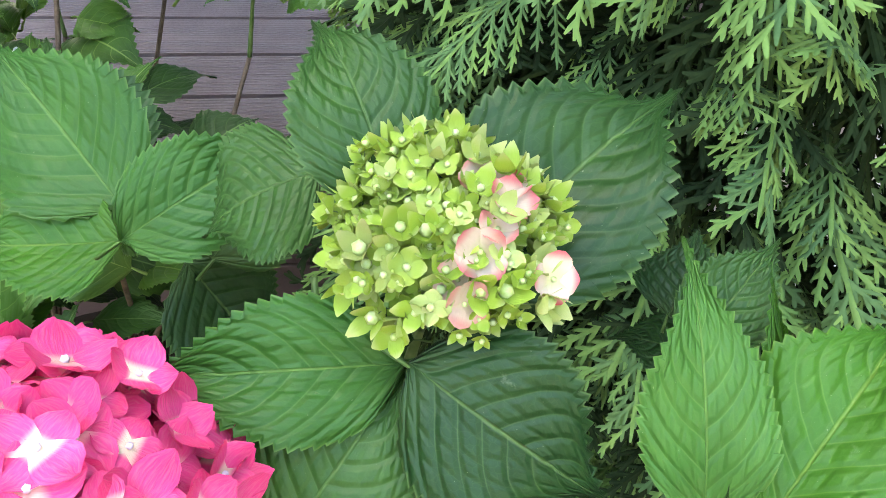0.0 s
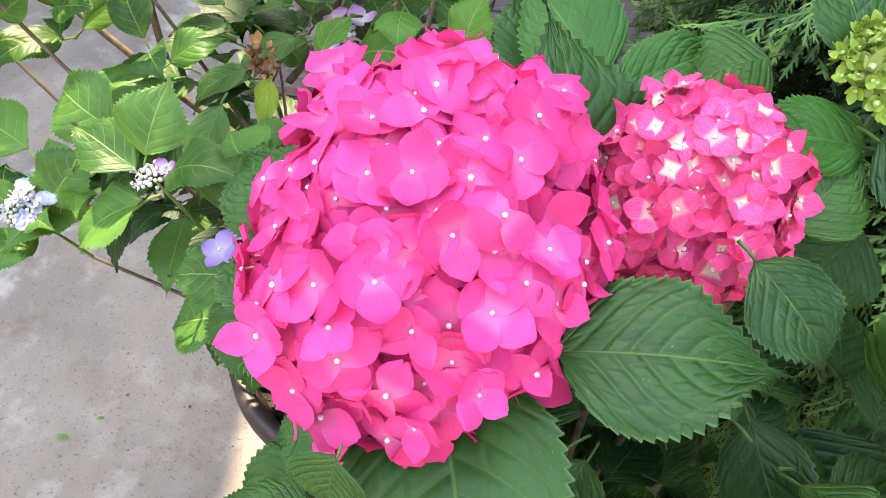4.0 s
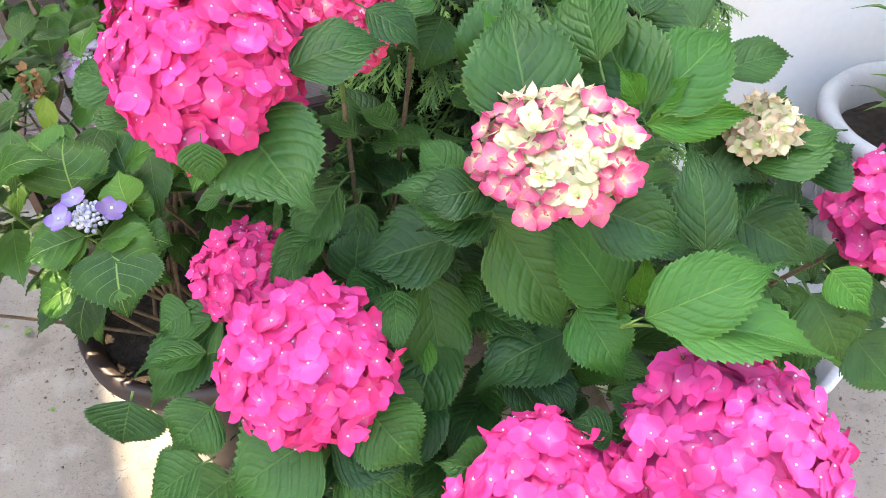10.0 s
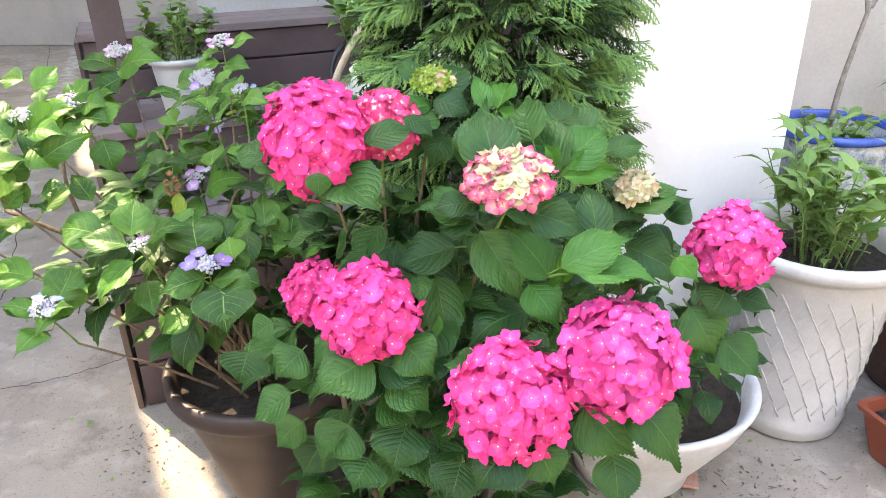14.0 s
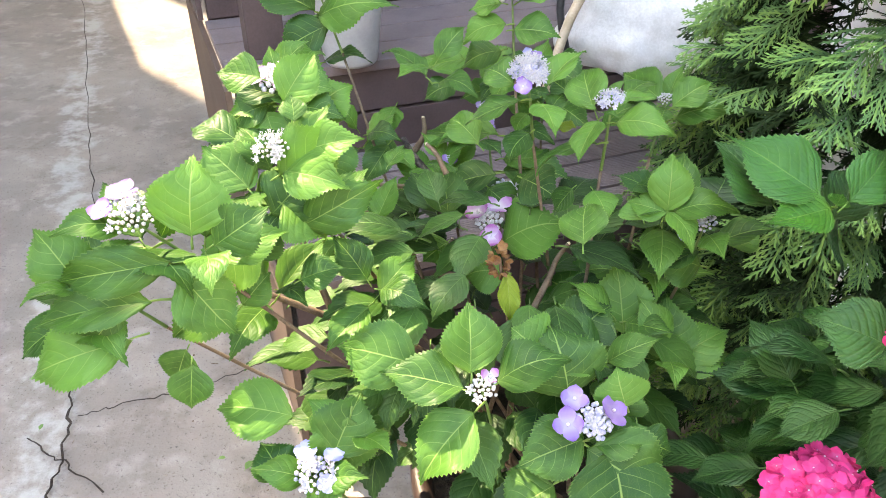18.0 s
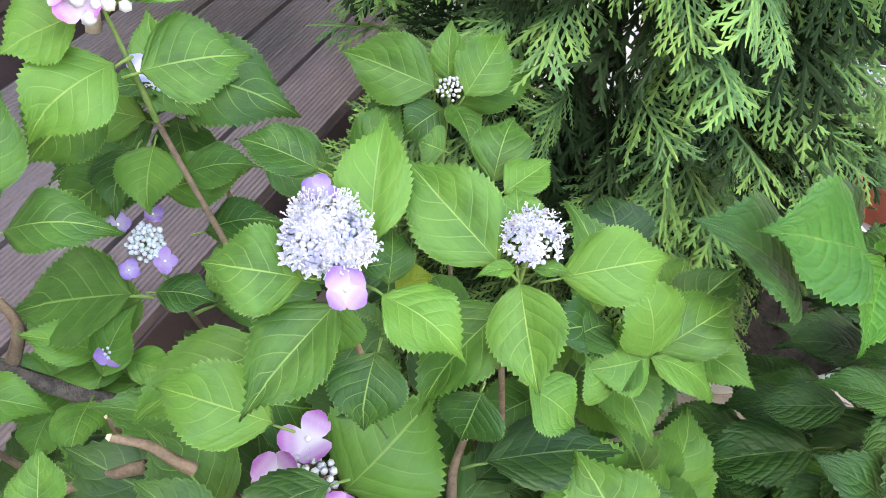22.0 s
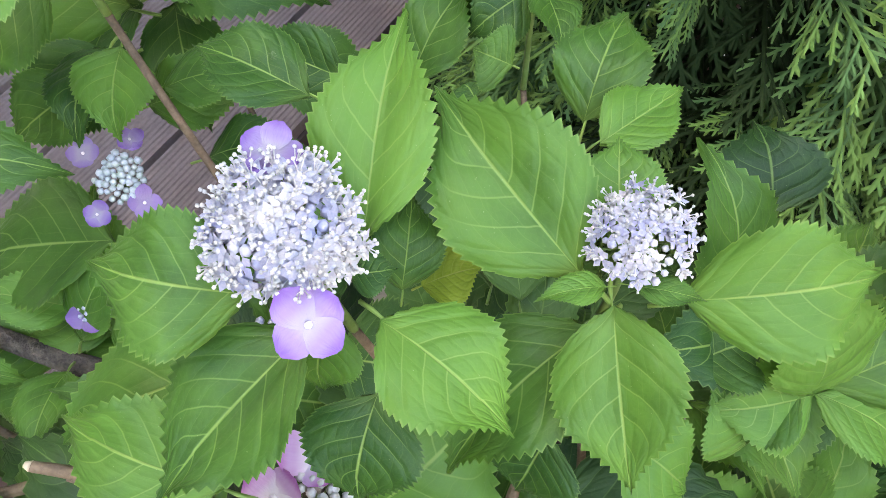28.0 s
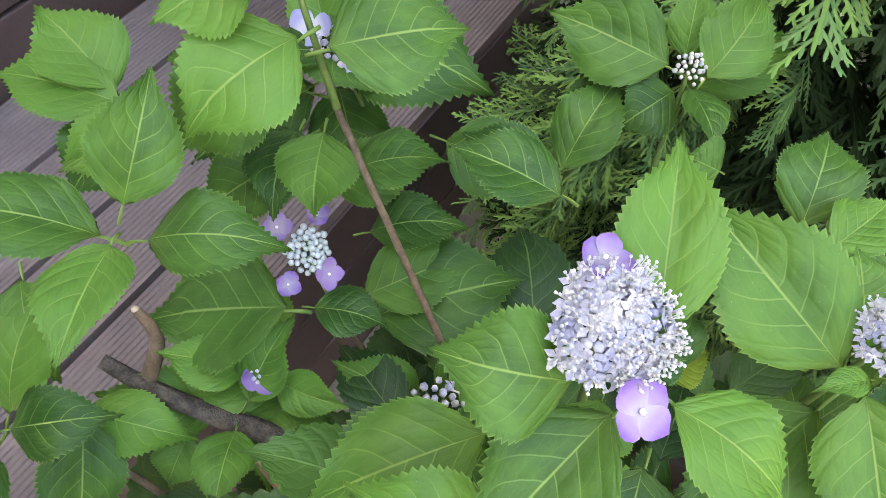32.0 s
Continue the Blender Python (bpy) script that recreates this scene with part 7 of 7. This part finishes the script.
for row in range(4):
    for k in range(24):
        a0 = 2 * math.pi * (k + 0.25) / 24
        z0 = 0.10 + row * 0.106
        pts_ = []
        for s in range(4):
            z, a = z0 + 0.042 * s / 3, a0 + 0.14 * (s / 3 - 0.5)
            r = 0.165 + (0.222 - 0.165) * (z - 0.06) / 0.485
            pts_.append(Vector((r * math.cos(a), r * math.sin(a), z)))
        tube(bm, pts_, [0.001, 0.0022, 0.0022, 0.001], 4)
part("weave_relief", bm, WHITE_PLASTIC, planter, "raised slanting weave strips")


def herb(name, at, count, high, spread, label, kind="herb", leaf_size=0.045, seed=1, width=0.35, category="plant", per=9):
    """Upright stems with small leaves all along them."""
    plant = thing(name, at, label, category)
    rng = random.Random(seed)
    for k in range(count):
        a, r = rng.uniform(0, 6.283), spread * math.sqrt(rng.random())
        base = Vector(at) + Vector((r * 0.5 * math.cos(a), r * 0.5 * math.sin(a), -0.01))
        top = Vector(at) + Vector((r * math.cos(a), r * math.sin(a), high * rng.uniform(0.55, 1.0)))
        path = curve_through((base, base.lerp(top, 0.5) + Vector((0, 0, 0.03)), top))
        stem(plant, path, 0.0028, STALK)
        for j in range(per):
            s = 0.25 + 0.75 * j / max(1, per - 1)
            p = path[min(int(s * (len(path) - 1)), len(path) - 1)]
            b = rng.uniform(0, 6.283)
            d = Vector((math.cos(b), math.sin(b), rng.uniform(-0.2, 0.9))).normalized()
            size = leaf_size * rng.uniform(0.7, 1.3)
            leaf(plant, kind, p, p + d * size, size * width, (0, 0, 1), j)
    return plant


herb("herb", (1.285, 1.92, 0.535), 26, 0.36, 0.19, "bushy light green herb in the white planter", leaf_size=0.10, seed=3, width=0.26, per=11)

blue_pot = round_pot("glazed_pot", (1.525, 2.52, 0), [(0.0, 0.0), (0.125, 0.0), (0.135, 0.02), (0.168, 0.28), (0.190, 0.55), (0.184, 0.70), (0.186, 0.745), (0.177, 0.74), (0.170, 0.64)], (0.173, 0.65), plain("blue_white_glaze", (0.06, 0.09, 0.16), (0.42, 0.45, 0.42), 0.25, 22, 130, 0.1), "large glazed pot with a blue rim and blue-grey pattern")
bm = bmesh.new()
lathe(bm, [(0.176, 0.742), (0.177, 0.760), (0.184, 0.768), (0.199, 0.766), (0.206, 0.757), (0.200, 0.744), (0.188, 0.736), (0.180, 0.736), (0.176, 0.742)], 48)
part("rim", bm, BLUE_GLAZE, blue_pot, "glossy cobalt blue rim")
herb("groundcover", (1.50, 2.48, 0.65), 18, 0.17, 0.14, "small leafy plants at the foot of the tree", leaf_size=0.05, seed=4, width=0.6, per=5)
GREY_BARK = plain("grey_bark", (0.13, 0.12, 0.105), (0.26, 0.24, 0.215), 0.85, 60, 300, 0.5, 0.002)
tree = thing("small_tree", (1.515, 2.53, 0.67), "young bare-stemmed tree in the blue pot", "tree")
for a, b, c, r in (((1.515, 2.53, 0.65), (1.525, 2.54, 0.88), (1.570, 2.55, 1.16), 0.012), ((1.570, 2.55, 1.14), (1.635, 2.57, 1.28), (1.715, 2.6, 1.62), 0.009), ((1.565, 2.55, 1.12), (1.515, 2.53, 1.26), (1.445, 2.52, 1.36), 0.006), ((1.445, 2.52, 1.36), (1.395, 2.5, 1.44), (1.355, 2.5, 1.6), 0.0035), ((1.595, 2.56, 1.22), (1.655, 2.6, 1.36), (1.635, 2.62, 1.6), 0.005)):
    stem(tree, curve_through((a, b, c)), r, GREY_BARK, "trunk" if r > 0.011 else "branch")

round_pot("brown_glazed_pot", (1.77, 2.12, 0), [(0.0, 0.0), (0.13, 0.0), (0.14, 0.02), (0.165, 0.2), (0.18, 0.34), (0.195, 0.35), (0.195, 0.375), (0.18, 0.38), (0.165, 0.36), (0.155, 0.3)], (0.158, 0.335), GLAZE_BROWN, "dark brown glazed pot with a speckled side")
herb("leafy_plant", (1.77, 2.10, 0.335), 12, 0.22, 0.15, "low leafy green plant in the brown pot", leaf_size=0.07, seed=5, width=0.5, per=6)
round_pot("white_pot", (2.28, 2.42, 0), [(0.0, 0.0), (0.16, 0.0), (0.17, 0.02), (0.215, 0.42), (0.24, 0.44), (0.245, 0.47), (0.23, 0.48), (0.21, 0.46), (0.2, 0.4)], (0.205, 0.43), WHITE_PLASTIC, "plain white plastic pot")
flowers = herb("white_flowers", (2.28, 2.40, 0.43), 16, 0.40, 0.17, "upright plant with small white flowers in the white pot", leaf_size=0.09, seed=6, width=0.22, per=5)
rng = random.Random(8)
WHITE_PETAL = petal_material("petal_white", (0.80, 0.80, 0.60), (0.86, 0.86, 0.84), (0.86, 0.86, 0.85), (0.86, 0.86, 0.85))
bm = bmesh.new()
floret_bmesh(bm, 5, 0.15, 1.0, 0.15, rng=random.Random(2))
white_floret = mesh_of("blossom", bm, WHITE_PETAL, BEAD_LIME)
for k in range(26):
    ob = new("blossom", white_floret)
    ob.parent = flowers
    ob.matrix_basis = Matrix.Translation((rng.uniform(-0.22, 0.12), rng.uniform(-0.2, 0.1), rng.uniform(0.16, 0.42))) @ facing((rng.uniform(-1, 1), rng.uniform(-1.4, 0.2), 1)) @ Matrix.Scale(0.016, 4)

trough = thing("terracotta_trough", (1.46, 1.62, 0), "small rectangular terracotta-coloured plastic trough", "planter")
trough.matrix_basis = Matrix.Translation((1.665, 1.745, 0)) @ Matrix.Rotation(radians(21), 4, "Z")
bm = bmesh.new()
rings = []
for hx, hy, z in ((0.19, 0.075, 0.0), (0.23, 0.105, 0.15), (0.24, 0.115, 0.152), (0.242, 0.117, 0.165), (0.226, 0.102, 0.165), (0.215, 0.092, 0.12)):
    ring = []
    for sx, sy in ((-1, -1), (1, -1), (1, 1), (-1, 1)):
        for c in range(4):
            a = math.atan2(sy, sx) - math.pi / 4 + c * math.pi / 6
            ring.append(bm.verts.new((sx * (hx - 0.02) + 0.02 * math.cos(a), sy * (hy - 0.02) + 0.02 * math.sin(a), z)))
    rings.append(ring)
for a, b in zip(rings, rings[1:]):
    for k in range(16):
        bm.faces.new((a[k], a[(k + 1) % 16], b[(k + 1) % 16], b[k]))
bm.faces.new(rings[0][::-1])
bmesh.ops.recalc_face_normals(bm, faces=bm.faces[:])
part("body", bm, RED_PLASTIC, trough, smooth=False)
bm = bmesh.new()
bmesh.ops.create_grid(bm, x_segments=26, y_segments=13, size=1.0)
for v in bm.verts:
    v.co = Vector((v.co.x * 0.218, v.co.y * 0.094, 0.13 + 0.01 * noise.noise(v.co * 9)))
part("soil", bm, SOIL, trough, "dark crumbly potting soil")
for k, (x, y) in enumerate(((1.52, 1.69), (1.60, 1.73), (1.73, 1.77), (1.81, 1.81))):
    herb("seedling", (x, y, 0.13), 2, 0.11, 0.025, "young seedling with glossy leaves in the trough", leaf_size=0.085, seed=20 + k, width=0.45, per=4)

deck_pot = round_pot("white_deck_pot", (-0.75, 2.53, 0.765), [(0.0, 0.0), (0.07, 0.0), (0.074, 0.01), (0.096, 0.2), (0.098, 0.215), (0.108, 0.22), (0.110, 0.235), (0.102, 0.24), (0.094, 0.23), (0.088, 0.2)], (0.090, 0.205), WHITE_PLASTIC, "white plastic pot with a faint drawn mark, on the step")
herb("potted_shrub", (-0.75, 2.53, 0.965), 17, 0.22, 0.14, "small bushy shrub with tiny grey-green leaves", leaf_size=0.042, seed=9, width=0.62, per=16)

# variegated plant, sack, cane and hose on the upper step
herb("variegated_plant", (-0.10, 2.55, 1.04), 9, 0.16, 0.14, "trailing plant with pale-edged leaves", leaf_size=0.075, seed=10, width=0.6, per=6)


def sack(at, size, seed):
    bm = bmesh.new()
    bmesh.ops.create_icosphere(bm, subdivisions=4, radius=1.0)
    for v in bm.verts:
        n_ = v.co.normalized()
        v.co = Vector((n_.x * size[0], n_.y * size[1], max(-0.5, n_.z) * size[2])) * (1 + 0.16 * noise.noise(n_ * 2.2 + Vector((seed, 0, 0))) + 0.05 * noise.noise(n_ * 7))
    ob = thing("sack", at, "crumpled white plastic sack lying on the steps", "sack")
    part("body", bm, SACK, ob)
    bm = bmesh.new()
    tube(bm, bend((-size[0] * 0.8, -0.02, size[2] * 0.35), (size[0] * 0.75, 0.02, size[2] * 0.45), (0, 0.02, size[2] * 1.0), 14, 0.006, random.Random(seed)), [0.012 + 0.010 * abs(noise.noise(Vector((k * 0.7, seed, 0)))) for k in range(14)], 8)
    part("rolled_mouth", bm, SACK, ob, "rolled-over mouth of the sack")
    return ob


sack((0.05, 2.62, 0.85), (0.24, 0.15, 0.17), 3)
bm = bmesh.new()
tube(bm, curve_through(((-0.22, 2.40, 0.76), (-0.17, 2.44, 0.95), (-0.06, 2.50, 1.14))), 0.012, 8)
tagged(new("cane", mesh_of("cane", bm, CANE)), "pale wooden cane leaning on the steps", "cane")


herb("bamboo_plant", (2.05, 2.95, 0.0), 7, 1.5, 0.10, "tall thin plant with narrow bamboo-like leaves by the wall", leaf_size=0.13, seed=31, width=0.2, per=12)
HOSE = plain("black_rubber", (0.012, 0.012, 0.013), (0.03, 0.03, 0.032), 0.45, 30, 200, 0.1)
bm = bmesh.new()
tube(bm, curve_through(((-0.16, 2.47, 0.79), (-0.20, 2.50, 0.96), (-0.13, 2.56, 1.06), (-0.02, 2.66, 1.06), (0.10, 2.72, 1.05))), 0.010, 8)
tagged(new("hose", mesh_of("hose", bm, HOSE)), "black rubber hose hanging over the step", "hose")
DRIED, FLECK = (-0.309, 1.415, 0.937), (-0.383, 1.643, 0.903)
# withered flower among the lacecap's stems
rng = random.Random(19)
withered = part("withered_head", bmesh.new(), DEAD, LACES, "dried brown flower head")
bm = bmesh.new()
for k in range(14):
    d = Vector((rng.uniform(-1, 1), rng.uniform(-1, 1), rng.uniform(-0.9, 0.8))).normalized()
    floret_bmesh(bm, 4, 0.9, 0.0075, 0.0, Matrix.Translation(Vector((d.x * 0.009, d.y * 0.009, d.z * 0.026))) @ facing(d), rng, grid=3)
bm.to_mesh(withered.data)
bm.free()
tagged(withered, "dried brown flower head", kind="stuff")
withered.matrix_basis = Matrix.Translation(Vector(DRIED) - LACES.matrix_basis.translation)
leaf(LACES, "yellow", Vector(DRIED) + Vector((0.01, 0, -0.02)), Vector(DRIED) + Vector((0.02, -0.03, -0.085)), 0.03, (0.3, -1, 0.3))
stem(LACES, curve_through((Vector(DRIED) + Vector((0, 0.02, -0.32)), Vector(DRIED) + Vector((0.02, 0.01, -0.15)), DRIED)), 0.004, TWIG, "dry_stalk")
# petals and flecks fallen on the leaves
bm = bmesh.new()
for k in range(9):
    made = bmesh.ops.create_icosphere(bm, subdivisions=1, radius=rng.uniform(0.0011, 0.0022), matrix=Matrix.Translation(Vector(FLECK) + Vector((rng.uniform(-0.009, 0.009), rng.uniform(-0.004, 0.004), rng.uniform(0, 0.004)))))
tagged(new("fallen_petals", mesh_of("fallen_petals", bm, BUD_WHITE)), "tiny white withered petals lying on a leaf", "petals")


# ---- litter on the ground ----
def fallen_leaf(at, turn, size, material, label):
    ob = new("fallen_leaf", LEAVES["herb"][1] if material is LEAF_YELLOW else FALLEN)
    ob.matrix_basis = Matrix.Translation(at) @ Matrix.Rotation(turn, 4, "Z") @ Matrix.Diagonal((size, size * 0.5, size, 1))
    return tagged(ob, label, "leaf", "fallen leaves")


FALLEN = leaf_shape("fallen_leaf", 0.12, 0.3, 0.3, 0.1, rows=10, columns=4)
FALLEN.materials[0] = DEAD

fallen_leaf((1.187, 1.389, 0.012), -0.75, 0.088, DEAD, "curled brown dead leaf on the concrete")
CHIP = plain("brick_chip", (0.22, 0.11, 0.08), (0.34, 0.20, 0.15), 0.9, 40, 300)
bm = box(bmesh.new(), -0.045, -0.03, 0.0, 0.045, 0.03, 0.012, 0.004)
chip = tagged(new("tile_chip", mesh_of("tile_chip", bm, CHIP, smooth=False)), "broken piece of reddish tile on the concrete", "tile chip")
chip.matrix_basis = pose(0.90, 1.60, 0.004, 0, 0, -12)
grit_rng = random.Random(77)
bm = bmesh.new()
DRIFTS = ((1.16, 1.64, 0.09), (1.09, 1.56, 0.07), (0.96, 1.64, 0.05), (1.24, 1.44, 0.10), (1.38, 1.56, 0.12), (-0.60, 1.62, 0.09), (-0.72, 1.70, 0.06))
for k in range(640):
    if k < 440:
        x, y, wide = DRIFTS[k % 7]
        x, y = grit_rng.gauss(x, wide), grit_rng.gauss(y, wide * 0.7)
    else:
        x, y = grit_rng.uniform(-1.6, 2.0), grit_rng.uniform(0.9, 2.2)
    s = grit_rng.uniform(0.001, 0.0028) if k % 5 else grit_rng.uniform(0.003, 0.0055)
    slim = grit_rng.choice((1.0, 0.8, 0.3))
    bmesh.ops.create_icosphere(bm, subdivisions=1, radius=s, matrix=Matrix.Translation((x, y, s * 0.3)) @ pose(0, 0, 0, 0, 0, grit_rng.uniform(0, 180)) @ Matrix.Diagonal((1.3 / slim ** 0.6, 0.9 * slim, 0.45, 1)))
tagged(new("grit", mesh_of("grit", bm, plain("grit", (0.075, 0.052, 0.036), (0.19, 0.14, 0.10), 0.9, 60, 300))), "scattered soil crumbs and dry bits on concrete", "grit", kind="stuff")
moss = bmesh.new()
for k in range(70):
    x, y = grit_rng.gauss(0, 0.022), grit_rng.gauss(0, 0.030)
    s = grit_rng.uniform(0.004, 0.009)
    bmesh.ops.create_icosphere(moss, subdivisions=1, radius=s, matrix=Matrix.Translation((0.832 + x, 1.572 - x * 0.6 + y * 0.6, s * 0.5)) @ pose(0, 0, 0, grit_rng.uniform(-20, 20), grit_rng.uniform(-20, 20), grit_rng.uniform(0, 180)) @ Matrix.Diagonal((1.5, 0.8, 0.8, 1)))
tagged(new("moss", mesh_of("moss", moss, plain("grey_moss", (0.07, 0.085, 0.05), (0.21, 0.23, 0.16), 0.95, 90, 500, 0.6, 0.002))), "grey-green tuft of dry moss beside the bowl", "moss", kind="stuff")
fallen_leaf((1.13, 1.768, 0.006), 0.4, 0.022, LEAF_YELLOW, "small fallen yellow leaf on concrete")
fallen_leaf((-0.896, 1.735, 0.006), 1.2, 0.034, LEAF_YELLOW, "small fallen yellow-green leaf on concrete")
fallen_leaf((-0.693, 1.505, 0.006), 2.4, 0.022, LEAF_YELLOW, "small fallen yellow leaf on concrete")
for k in range(12):
    x, y = grit_rng.uniform(-1.5, 1.6), grit_rng.uniform(1.0, 1.9)
    fallen_leaf((x, y, 0.007), grit_rng.uniform(0, 6), grit_rng.uniform(0.018, 0.035), LEAF_YELLOW, "small fallen yellow-green leaf on concrete")
crack(((-1.732, 2.608), (-1.615, 2.205), (-1.529, 2.047), (-1.428, 1.881), (-1.358, 1.708), (-1.33, 1.563)), 0.006)
crack(((-5.728, 9.63), (-3.885, 6.432), (-3.005, 4.9), (-2.246, 3.514), (-1.755, 2.653)), 0.004)
crack(((-1.386, 1.855), (-1.262, 1.913), (-1.068, 2.015), (-0.9, 2.169)), 0.004)
crack(((-0.305, 1.519), (-0.324, 1.418), (-0.333, 1.341)), 0.004)
crack(((-1.478, 1.762), (-1.358, 1.708), (-1.187, 1.622)), 0.004)
